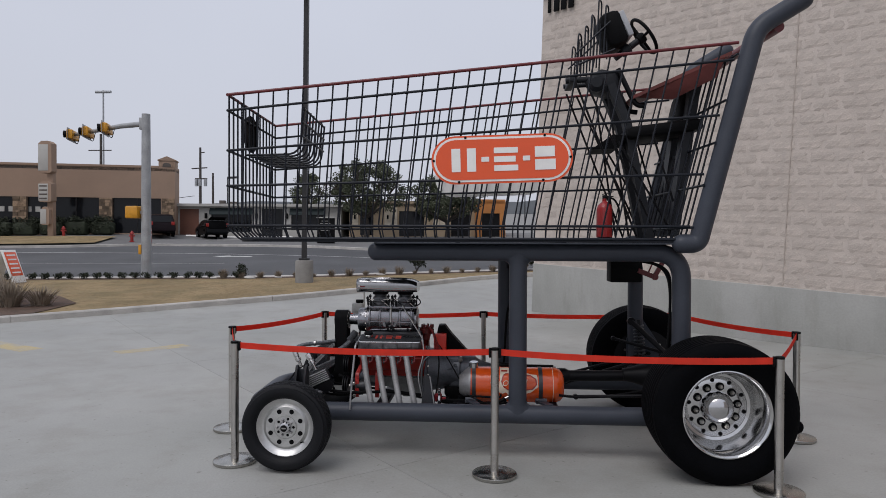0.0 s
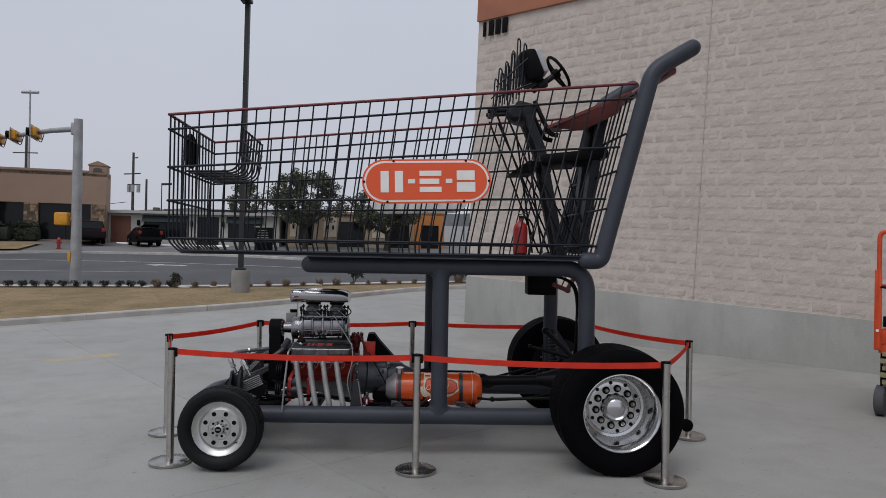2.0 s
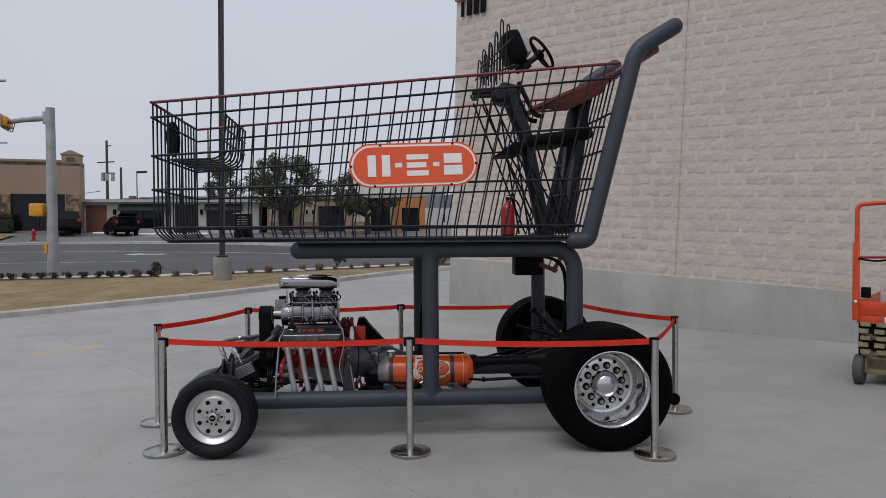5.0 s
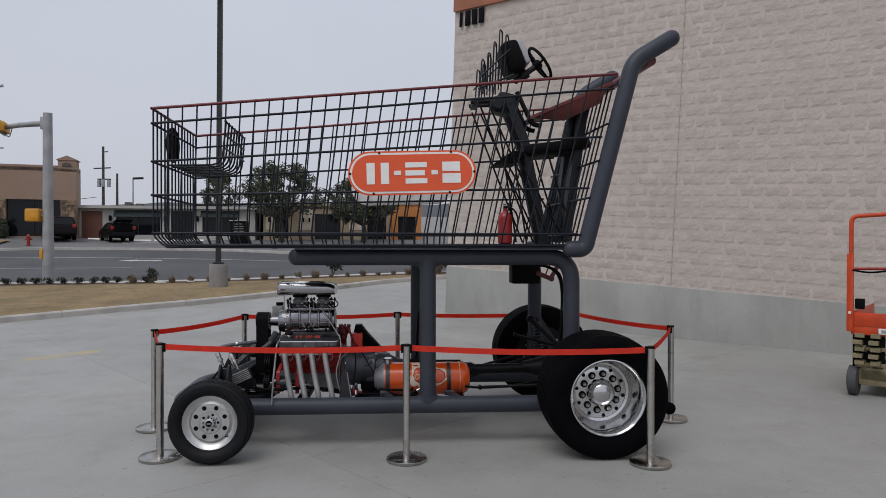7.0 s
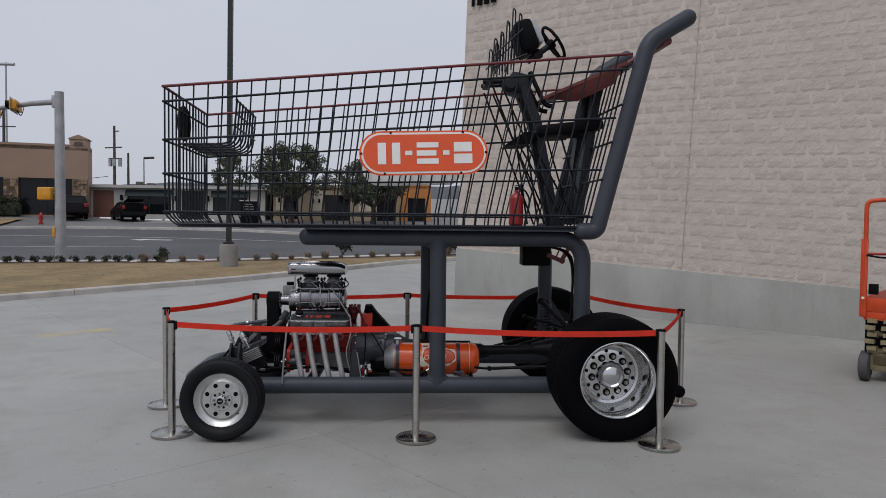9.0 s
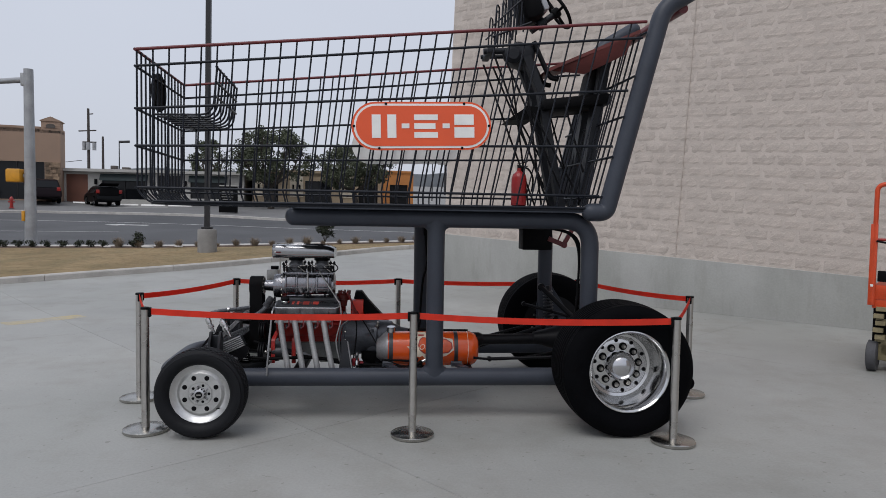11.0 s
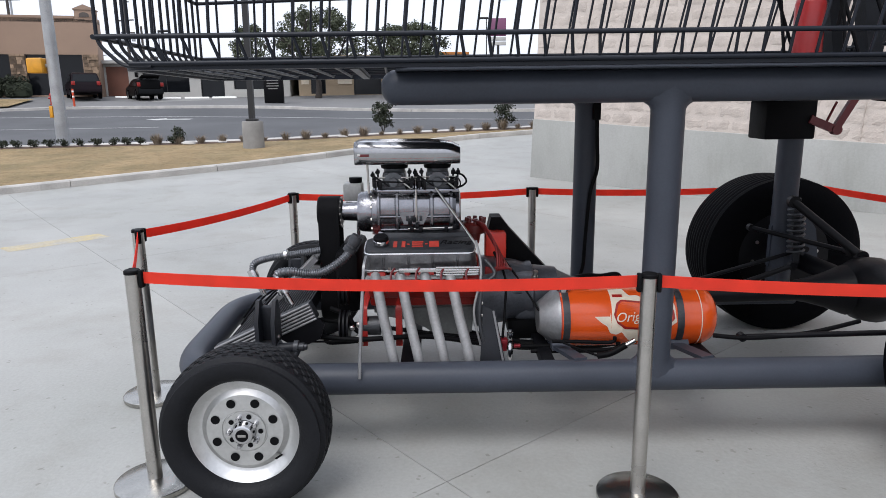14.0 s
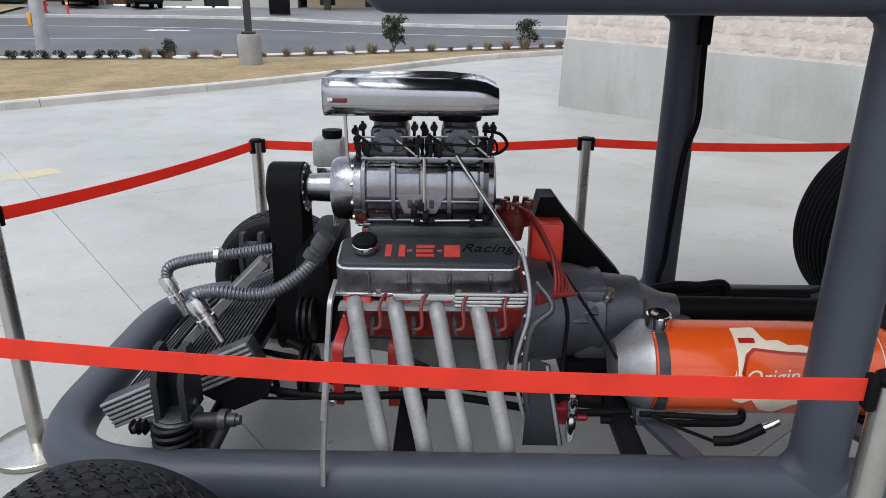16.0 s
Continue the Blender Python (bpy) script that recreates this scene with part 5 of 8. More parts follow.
sweep(bm, smooth_line([(-0.47, EY - 0.12, 1.285), (-0.41, EY - 0.12, 1.275), (-0.385, EY - 0.12, 1.235), (-0.43, EY - 0.12, 1.205), (-0.50, EY - 0.12, 1.225)], 6), 0.0055, 8)
sweep(bm, smooth_line([(-0.48, EY - 0.13, 1.26), (-0.43, EY - 0.13, 1.255), (-0.42, EY - 0.13, 1.215), (-0.46, EY - 0.13, 1.20)], 6), 0.004, 8)
part("fuel_line", bm, "dull", engine)
bm = bm0()
bm.free()
for a, b, r in (((-0.555, EY - 0.15, 1.205), (-0.345, 5.99, 0.93), 0.0065), ((-0.665, EY - 0.16, 1.20), (-0.665, EY - 0.18, 1.02), 0.006), ((-0.925, EY - 0.15, 1.18), (-0.93, EY - 0.15, 1.36), 0.006),
                ((-0.90, EY - 0.12, 1.26), (-0.45, EY - 0.12, 1.265), 0.0035), ((-0.71, EY - 0.19, 0.985), (-0.46, EY - 0.19, 0.99), 0.005)):
    bm = bm0()
    rod(bm, a, b, r, 8)
    part("throttle_rod", bm, "steel", engine)
for x, z in ((-0.70, 1.02), (-0.69, 0.985), (-0.66, 1.0), (-0.455, 0.99), (-0.50, 0.98), (-0.675, 1.035), (-0.64, 0.982)):
    bm = bm0()
    box(bm, (x, EY - 0.185, z), (0.022, 0.03, 0.028), 0.005)
    part("bracket", bm, "black", engine)
# scoop
bm = bm0()
SX0, SX1, SZ = -0.997, -0.418, 1.335
rings = []
for k in range(15):
    s = k / 14
    x = SX0 + (SX1 - SX0) * s
    hw, h = 0.185 - 0.010 * s - 0.022 * max(0, s - 0.85) / 0.15, 0.127 - 0.010 * s - 0.026 * (max(0, s - 0.85) / 0.15) ** 2
    rr = 0.042
    ring = []
    for cx_, cz_, a0 in ((1, 0, -90), (1, 1, 0), (-1, 1, 90), (-1, 0, 180)):
        for j in range(5):
            a = radians(a0 + 90 * j / 4)
            ring.append(bm.verts.new((x, EY + cx_ * (hw - rr) + rr * math.cos(a), SZ + rr + cz_ * (h - 2 * rr) + rr * math.sin(a))))
    rings.append(ring)
for a, b in zip(rings, rings[1:]):
    for j in range(len(a)):
        bm.faces.new((a[j], a[(j + 1) % len(a)], b[(j + 1) % len(a)], b[j]))
bm.faces.new(rings[-1])
scoop = part("air_scoop", bm, "satin_chrome", engine, "polished chrome air scoop with a ribbed top", sharp=50)
sm = scoop.modifiers.new("wall", "SOLIDIFY")
sm.thickness, sm.offset = 0.004, -1
for j in range(5):
    bm = bm0()
    y = EY - 0.115 + 0.0575 * j
    sweep(bm, [(-0.955, y, SZ + 0.1210), (-0.80, y, SZ + 0.1240), (-0.60, y, SZ + 0.1210), (-0.49, y, SZ + 0.114)], [0.0015, 0.0045, 0.0065, 0.0035], 10)
    part("scoop_rib", bm, "satin_chrome", scoop)
bm = bm0()
box(bm, (-0.945, EY - 0.186, SZ + 0.055), (0.060, 0.004, 0.014), 0.002)
part("scoop_tag", bm, "red_wire", scoop, "small red tag")
bm = bm0()
box(bm, (-0.97, EY - 0.189, SZ + 0.058), (0.016, 0.003, 0.012), 0.001)
part("tag_mark", bm, "white", scoop)
bm = bm0()
box(bm, (-0.98, EY, SZ + 0.066), (0.01, 0.31, 0.10), 0.02)
part("scoop_butterfly", bm, "dull", scoop)
# reservoir behind the snout
bm = bm0()
box(bm, (-1.06, 6.60, 1.14), (0.115, 0.12, 0.105), 0.012)
res = part("reservoir", bm, "bottle", engine, "small milky plastic bottle with a black cap")
bm = bm0()
lathe(bm, (-1.045, 6.60, 1.19), (0, 0, 1), [(0, 0.032), (0.012, 0.040), (0.035, 0.040), (0.038, 0.0)], 20)
part("reservoir_cap", bm, "dull", res)
bm = bm0()
rod(bm, (-1.03, 6.58, 1.06), (-1.03, 6.50, 0.85), 0.012, 8)
box(bm, (-1.06, 6.56, 1.06), (0.085, 0.05, 0.06), 0.006)
part("reservoir_bracket", bm, "alu", res)
# black coil box and red ignition box
bm = bm0()
prism(bm, [(-0.245, 6.50, 0.90), (-0.225, 6.50, 0.985), (-0.165, 6.50, 0.985), (-0.10, 6.50, 0.90), (0.125, 6.50, 0.655), (0.09, 6.50, 0.60), (-0.09, 6.50, 0.595), (-0.13, 6.50, 0.70)], (0, 1, 0), 0.14)
part("belt_guard", bm, "dull", engine, "black pressed metal guard")
bm = bm0()
box(bm, (-0.205, 6.44, 0.815), (0.125, 0.11, 0.19), 0.012)
M["ignition_red"] = mat("ignition_red", (0.70, 0.036, 0.018), 0.4, 0, 0.05, 6, 60, 0.05)
part("ignition_box", bm, "ignition_red", engine, "bright red ignition box")
# gearbox
bm = bm0()
lathe(bm, (-0.34, EY, 0.575), (1, 0, 0), [(0, 0.0), (0, 0.216), (0.030, 0.216), (0.036, 0.208), (0.14, 0.196), (0.24, 0.180), (0.30, 0.164), (0.315, 0.169), (0.335, 0.169), (0.345, 0.148), (0.48, 0.134), (0.50, 0.112), (0.58, 0.075), (0.64, 0.065), (0.64, 0)], 48)
box(bm, (0.12, EY, 0.50), (0.46, 0.28, 0.16), 0.03)
M["gearbox"] = mat("gearbox_alloy", (0.085, 0.091, 0.106), 0.40, 0.4, 0.16, 9, 70, 0.15)
gear = part("gearbox", bm, "gearbox", engine, "dull grey cast gearbox")
bm = bm0()
lathe(bm, (0.18, EY, 0.585), (1, 0, 0), [(0, 0.05), (0.72, 0.045), (0.72, 0)], 20)
part("tail_shaft", bm, "dull", gear)
bm = bm0()
box(bm, (0.08, EY - 0.03, 0.655), (0.16, 0.14, 0.035), 0.006)
part("gearbox_cover", bm, "gearbox", gear)
bm = bm0()
box(bm, (-0.05, EY - 0.09, 0.685), (0.12, 0.10, 0.05), 0.012)
part("gearbox_lid", bm, "gearbox", gear)
bm = bm0()
lathe(bm, (0.0, EY - 0.13, 0.675), (0.2, -0.3, 1), [(0, 0.02), (0.02, 0.02), (0.022, 0.014), (0.05, 0.014), (0.05, 0)], 12)
part("breather", bm, "steel", gear)
# raised pads and bolts on the bell, a black pan below
for x, a in ((-0.10, 0.62), (-0.06, 0.45), (-0.10, 0.28)):
    bm = bm0()
    q = 0.196 - 0.16 * (x + 0.20)
    box(bm, (x, EY - q * math.cos(a) + 0.012, 0.575 + q * math.sin(a) - 0.008), (0.06, 0.05, 0.018), 0.006, pose(0, 0, 0, 40, 0, 0))
    part("gearbox_pad", bm, "gearbox", gear)
for a in (-0.5, -0.1, 0.3, 0.7, 1.1):
    bm = bm0()
    lathe(bm, (-0.31, EY - 0.206 * math.cos(a), 0.575 + 0.206 * math.sin(a)), (1, 0, 0), [(0, 0.010), (0.012, 0.010), (0.014, 0.006), (0.014, 0)], 6)
    part("bell_bolt", bm, "steel", gear)
bm = bm0()
tray(bm, [(0.03, 0.0), (0.0, 0.05), (0.0, 0.12)], 0.46, 0.30, 0.04)
for v in bm.verts:
    v.co += Vector((0.08, EY - 0.02, 0.315))
part("gearbox_pan", bm, "dull", gear, "black pressed gearbox pan")
bm = bm0()
sweep(bm, rounded([(-0.42, EY - 0.10, 0.34), (-0.10, EY - 0.22, 0.31), (0.22, EY - 0.24, 0.30), (0.62, EY - 0.20, 0.34)], 0.1, 5), 0.030, 12)
part("brake_pipe_cover", bm, "dull", gear)
# struts, hoses, wires and linkages low down
bm = bm0()
sweep(bm, rounded([(-0.938, 5.570, 0.355), (-0.935, 5.58, 0.45), (-0.915, 5.635, 0.78)], 0.03, 4), 0.0085, 10)
part("strut", bm, "dull_alloy", engine, "thin bare metal strut")
bm = bm0()
sweep(bm, rounded([(-0.933, 5.60, 0.56), (-0.907, 5.66, 0.90), (-0.905, 5.75, 0.92)], 0.03, 4), 0, flat=(0.024, 0.012))
part("strut_plate", bm, "dull_alloy", engine, "flat bare metal plate")
bm = bm0()
prism(bm, [(-0.335, 5.80, 0.34), (-0.215, 5.80, 0.34), (-0.262, 5.86, 0.60), (-0.315, 5.86, 0.62)], (1, 0.4, 0), 0.012)
part("mount_plate", bm, "satin_black", engine)
bm = bm0()
rod(bm, (-0.214, 5.797, 0.34), (-0.262, 5.857, 0.60), 0.006, 8)
part("plate_edge", bm, "dull_alloy", engine)
for pts, r, m_ in (
        ([(-0.345, 5.98, 0.95), (-0.325, 5.90, 0.85), (-0.33, 5.86, 0.76), (-0.365, 5.84, 0.60), (-0.33, 5.84, 0.42)], 0.0065, "pipe"),
        ([(-0.30, 5.92, 0.86), (-0.255, 5.86, 0.80), (-0.32, 5.84, 0.73), (-0.335, 5.83, 0.55), (-0.30, 5.83, 0.38)], 0.010, "cast"),
        ([(-0.24, 6.1, 0.86), (-0.19, 5.98, 0.75), (-0.19, 5.96, 0.60), (-0.21, 5.9, 0.42)], 0.007, "dull"),
        ([(-0.20, 6.2, 0.83), (-0.10, 6.1, 0.70), (0.0, 6.0, 0.55)], 0.006, "dull"),
        ([(-1.35, 6.0, 0.44), (-1.0, 5.95, 0.42), (-0.6, 5.95, 0.43), (-0.2, 5.95, 0.37), (0.2, 6.0, 0.35)], 0.014, "dull"),
        ([(-1.3, 6.2, 0.46), (-0.9, 6.1, 0.44), (-0.5, 6.05, 0.40), (-0.1, 6.05, 0.36)], 0.012, "dull"),
        ([(-1.15, 6.1, 0.55), (-1.05, 6.05, 0.52), (-1.0, 6.03, 0.44), (-0.9, 6.03, 0.43)], 0.014, "dull"),
        ([(-0.05, 5.95, 0.34), (0.2, 5.93, 0.345), (0.40, 5.93, 0.35), (0.42, 5.93, 0.39)], 0.013, "dull"),
        ([(0.28, 5.80, 0.365), (0.34, 5.78, 0.385), (0.42, 5.78, 0.43)], 0.017, "dull"),
        ([(0.42, 5.78, 0.43), (0.44, 5.78, 0.44), (0.465, 5.78, 0.455)], 0.013, "alu"),
        ([(0.05, 5.85, 0.43), (0.2, 5.85, 0.425), (0.36, 5.85, 0.42), (0.38, 5.85, 0.45)], 0.010, "dull"),
        ([(0.08, 5.83, 0.44), (0.16, 5.81, 0.41), (0.28, 5.80, 0.365)], 0.006, "dull"),
        ([(-1.24, 6.0, 0.45), (-1.18, 6.0, 0.45), (-1.165, 6.0, 0.39), (-1.08, 6.0, 0.385), (-0.9, 6.0, 0.40)], 0.011, "dull"),
        ([(-1.30, 5.95, 0.41), (-1.1, 5.95, 0.41), (-0.9, 5.96, 0.415)], 0.005, "dull"),
        ([(0.28, 6.6, 0.56), (0.38, 6.58, 0.585), (0.48, 6.6, 0.575), (0.58, 6.6, 0.585), (0.60, 6.6, 0.53)], 0.022, "dull"),
        ([(0.25, 6.65, 0.52), (0.45, 6.62, 0.53), (0.7, 6.65, 0.52), (0.95, 6.6, 0.54)], 0.028, "dull"),
        ([(0.9, 5.85, 0.45), (1.1, 5.83, 0.44), (1.4, 5.84, 0.46), (1.7, 5.9, 0.5)], 0.012, "dull")):
    bm = bm0()
    sweep(bm, smooth_line(pts, 6), r, 10)
    part("hose" if r > 0.009 else "wire", bm, m_, engine)
bm = bm0()
lathe(bm, (-0.175, 5.84, 0.33), (0, 0, 1), [(0, 0.011), (0.02, 0.017), (0.085, 0.017), (0.09, 0.013), (0.12, 0.013), (0.125, 0.017), (0.155, 0.017), (0.16, 0.010), (0.17, 0.010)], 14)
part("valve_fitting", bm, "chrome", engine)
bm = bm0()
box(bm, (-0.19, 5.90, 0.40), (0.07, 0.05, 0.07), 0.01)
lathe(bm, (-0.15, 5.87, 0.40), (1, 0, 0), [(0, 0.012), (0.03, 0.011), (0.035, 0.006)], 10)
part("fuel_valve", bm, mat("anodised_red", (0.22, 0.012, 0.02), 0.3, 0.4, 0.08, 14, 60, 0.05), engine, "small red valve body")
# radiator at the front, leaning back
RT = Matrix.Translation((-1.475, EY - 0.02, 0.475)) @ pose(0, 0, 0, 0, -25, 0)
bm = bm0()
box(bm, (0, 0, 0), (0.52, 0.70, 0.055), 0.006)
for v in bm.verts:
    v.co = RT @ v.co
radiator = part("radiator", bm, "black", cart, "slanted radiator with ribbed alloy end tanks")
for s in (-1, 1):
    bm = bm0()
    box(bm, (0, s * 0.385, 0), (0.58, 0.07, 0.10), 0.008)
    for v in bm.verts:
        v.co = RT @ v.co
    tank_ = part("end_tank", bm, "cast", radiator)
    for k in range(6):
        bm = bm0()
        z = -0.044 + 0.0176 * k
        sweep(bm, [RT @ Vector((-0.285, s * 0.421, z)), RT @ Vector((0.285, s * 0.421, z))], 0.0066, 8)
        part("tank_rib", bm, "dull_alloy", radiator)
    bm = bm0()
    prism(bm, [RT @ Vector((a, s * 0.40, b)) for a, b in ((0.05, -0.052), (0.292, -0.052), (0.310, -0.09), (0.25, -0.155), (0.12, -0.155))], (0, s, 0), 0.02)
    part("shroud_plate", bm, "black", radiator)
for k in range(22):
    bm = bm0()
    box(bm, (-0.24 + 0.023 * k, 0, 0.030), (0.006, 0.66, 0.008), 0.0)
    for v in bm.verts:
        v.co = RT @ v.co
    part("radiator_fin", bm, "cast", radiator)
for s, z in ((-1, 0.0), (1, 0.0)):
    bm = bm0()
    sweep(bm, [RT @ Vector((-0.05, s * 0.16, 0.06)), RT @ Vector((0.36, s * 0.10 - 0.02, 0.21))], 0, flat=(0.055, 0.03))
    part("radiator_bar", bm, "dull_alloy", radiator, "bare metal bar")
bm = bm0()
for a, b in (((-1.66, 6.1, 0.46), (-1.50, 6.25, 0.62)), ((-1.62, 6.5, 0.48), (-1.45, 6.3, 0.60)), ((-1.70, 6.3, 0.44), (-1.55, 6.2, 0.60)), ((-1.56, 6.05, 0.52), (-1.40, 6.3, 0.66))):
    sweep(bm, smooth_line([a, ((a[0] + b[0]) / 2 + 0.03, (a[1] + b[1]) / 2, (a[2] + b[2]) / 2 + 0.05), b], 5), 0.006, 8)
part("wiring", bm, "dull", radiator)


M["corrugate"] = mat("grey_corrugated_hose", (0.15, 0.155, 0.165), 0.30, 0.8, 0.1, 9, 60, 0.03)


def corrugated(pts, r, name, label):
    line = smooth_line(pts, 30)
    total = sum((b - a).length for a, b in zip(line, line[1:]))
    n = int(total / 0.0031)
    ds, fine = [0], []
    for a, b in zip(line, line[1:]):
        ds.append(ds[-1] + (b - a).length)
    i = 0
    for k in range(n + 1):
        s = total * k / n
        while i < len(ds) - 2 and ds[i + 1] < s:
            i += 1
        fine.append(line[i].lerp(line[i + 1], (s - ds[i]) / max(1e-6, ds[i + 1] - ds[i])))
    bm = bm0()
    sweep(bm, fine, [r + (0.0018, 0.0018, -0.0028, -0.0028)[k % 4] for k in range(n + 1)], 16)
    return part(name, bm, "corrugate", engine, label, sharp=60)


corrugated([(-1.005, 6.02, 0.93), (-1.04, 6.0, 0.87), (-1.14, 5.98, 0.80), (-1.23, 5.97, 0.785), (-1.33, 5.96, 0.80), (-1.395, 5.96, 0.79), (-1.405, 5.96, 0.745)], 0.0225, "radiator_hose", "grey corrugated radiator hose")
corrugated([(-1.22, 6.25, 0.85), (-1.36, 6.22, 0.835), (-1.50, 6.2, 0.82), (-1.585, 6.2, 0.79), (-1.60, 6.2, 0.73)], 0.0195, "radiator_hose", "grey corrugated radiator hose")
for p, d, r in (((-1.405, 5.96, 0.755), (0.45, 0, -0.9), 0.032), ((-1.60, 6.2, 0.735), (0.4, 0, -0.9), 0.027), ((-0.985, 6.02, 0.96), (-0.5, 0, -0.8), 0.034)):
    bm = bm0()
    lathe(bm, p, d, [(-0.02, r * 0.9), (0.0, r), (0.03, r), (0.034, r * 0.85), (0.05, r * 0.85), (0.054, r * 1.05), (0.08, r * 1.05), (0.085, r * 0.6), (0.15, r * 0.55)], 22)
    part("hose_fitting", bm, "cast" if r == 0.034 else "alu", engine)
bm = bm0()
lathe(bm, (-1.40, 6.215, 0.835), (-1, 0, 0), [(0, 0.029), (0.018, 0.029)], 20)
part("hose_clamp", bm, "alu", engine)

# ---- the orange fuel tank ----
TC, TR = Vector((0.050, 6.06, 0.496)), 0.161
bm = bm0()
lathe(bm, TC, (1, 0, 0), [(0.05, TR - 0.004), (0.055, TR), (0.812, TR), (0.817, TR - 0.004)], 56, close=False)
tank = part("fuel_tank", bm, "orange", cart, "glossy orange fuel tank with a pale emblem")
bm = bm0()
lathe(bm, TC, (1, 0, 0), [(-0.05, 0.0), (-0.05, 0.085), (-0.03, 0.10), (0.04, TR - 0.002), (0.056, TR + 0.002), (0.056, TR - 0.01)], 48, close=False)
part("tank_cone", bm, "dull_alloy", tank, "spun bare alloy end")
bm = bm0()
lathe(bm, TC, (1, 0, 0), [(0.811, TR - 0.01), (0.811, TR + 0.002), (0.842, TR), (0.885, TR - 0.02), (0.910, TR - 0.055), (0.920, 0.0)], 48, close=False)
part("tank_dome", bm, "orange", tank)
for x in (0.068, 0.677):
    bm = bm0()
    lathe(bm, TC, (1, 0, 0), [(x, TR), (x, TR + 0.004), (x + 0.036, TR + 0.004), (x + 0.036, TR)], 56, close=False)
    part("tank_band", bm, "cast", tank)
for x in (0.057, 0.805):
    bm = bm0()
    lathe(bm, TC, (1, 0, 0), [(x, TR), (x, TR + 0.002), (x + 0.004, TR + 0.002), (x + 0.004, TR)], 56, close=False)
    part("tank_stripe", bm, "cream" if x > 0.5 else "engine_red", tank)
bm = bm0()
lathe(bm, TC + Vector((0.085, -0.02, TR - 0.015)), (0, -0.12, 1), [(0, 0.038), (0.02, 0.038), (0.022, 0.043), (0.062, 0.043), (0.066, 0.038), (0.066, 0.018), (0.062, 0.0)], 28)
part("filler_cap", bm, "chrome", tank, "chrome filler cap")


def wrap(poly, lift, m, name, label=""):
    """A thin decal on the tank's side: poly of (x, angle in degrees above the horizon line)."""
    bm = bm0()
    xs_ = [p[0] for p in poly]
    n = 70
    x0, x1 = min(xs_), max(xs_)
    pts = [Vector((p[0], p[1])) for p in poly]

    def span(x):
        ys_ = []
        for a, b in zip(pts, pts[1:] + pts[:1]):
            if (a.x - x) * (b.x - x) <= 0 and a.x != b.x:
                ys_.append(a.y + (b.y - a.y) * (x - a.x) / (b.x - a.x))
        return min(ys_), max(ys_)
    rows = []
    for k in range(n + 1):
        x = x0 + (x1 - x0) * (0.001 + 0.998 * k / n)
        lo, hi = span(x)
        row = []
        for j in range(9):
            a = radians(lo + (hi - lo) * j / 8)
            row.append(bm.verts.new(TC + Vector((x, -(TR + lift) * math.cos(a), (TR + lift) * math.sin(a)))))
        rows.append(row)
    for p, q in zip(rows, rows[1:]):
        for j in range(8):
            bm.faces.new((p[j], p[j + 1], q[j + 1], q[j]))
    part(name, bm, m, tank, label)


wrap([(0.232, 17), (0.318, 17), (0.322, 30), (0.325, 80), (0.405, 82), (0.418, 66), (0.430, 60), (0.470, 61), (0.500, 54), (0.543, 55), (0.600, 47), (0.663, 44), (0.672, 5), (0.603, -14), (0.520, -22), (0.470, -40), (0.420, -34), (0.380, -14), (0.350, -20), (0.318, -16), (0.300, -2), (0.262, 7)], 0.0015, "cream", "tank_emblem", "cream emblem patch")
wrap([(0.335, 20), (0.352, 42), (0.380, 50), (0.483, 46), (0.600, 44), (0.655, 30), (0.662, 12), (0.623, -4), (0.503, -10), (0.393, -7), (0.353, 4)], 0.0030, "engine_red", "emblem_edge", "red edge round the emblem field")
wrap([(0.346, 20), (0.362, 39), (0.385, 46), (0.483, 42), (0.596, 40), (0.645, 27), (0.650, 12), (0.615, -1), (0.503, -6), (0.400, -3), (0.364, 6)], 0.0036, "orange", "emblem_field", "orange field on the emblem")
wrap([(0.338, 56), (0.338, 63), (0.392, 63), (0.392, 56)], 0.0032, "engine_red", "emblem_mark")


def on_tank(x, y, lift):
    a = y / TR + radians(16) + 0.4 * x
    r = TR + 0.0045 + lift
    return TC + Vector((0.455 + x, -r * math.cos(a), r * math.sin(a)))


lettering("emblem_word", "Original", 0.070, on_tank, "cream", tank, "pale slanted word on the emblem")
for x in (0.06, 0.70):
    bm = bm0()
    prism(bm, [(x, 5.90, 0.355), (x, 6.25, 0.355), (x, 6.22, 0.40), (x, 6.07, 0.345), (x, 5.93, 0.40)], (1, 0, 0), 0.10)
    sweep(bm, [(x + 0.03, 5.95, 0.37), (x + 0.10, 5.66, 0.40)], 0, flat=(0.07, 0.02))
    part("tank_saddle", bm, "grey_paint", tank)
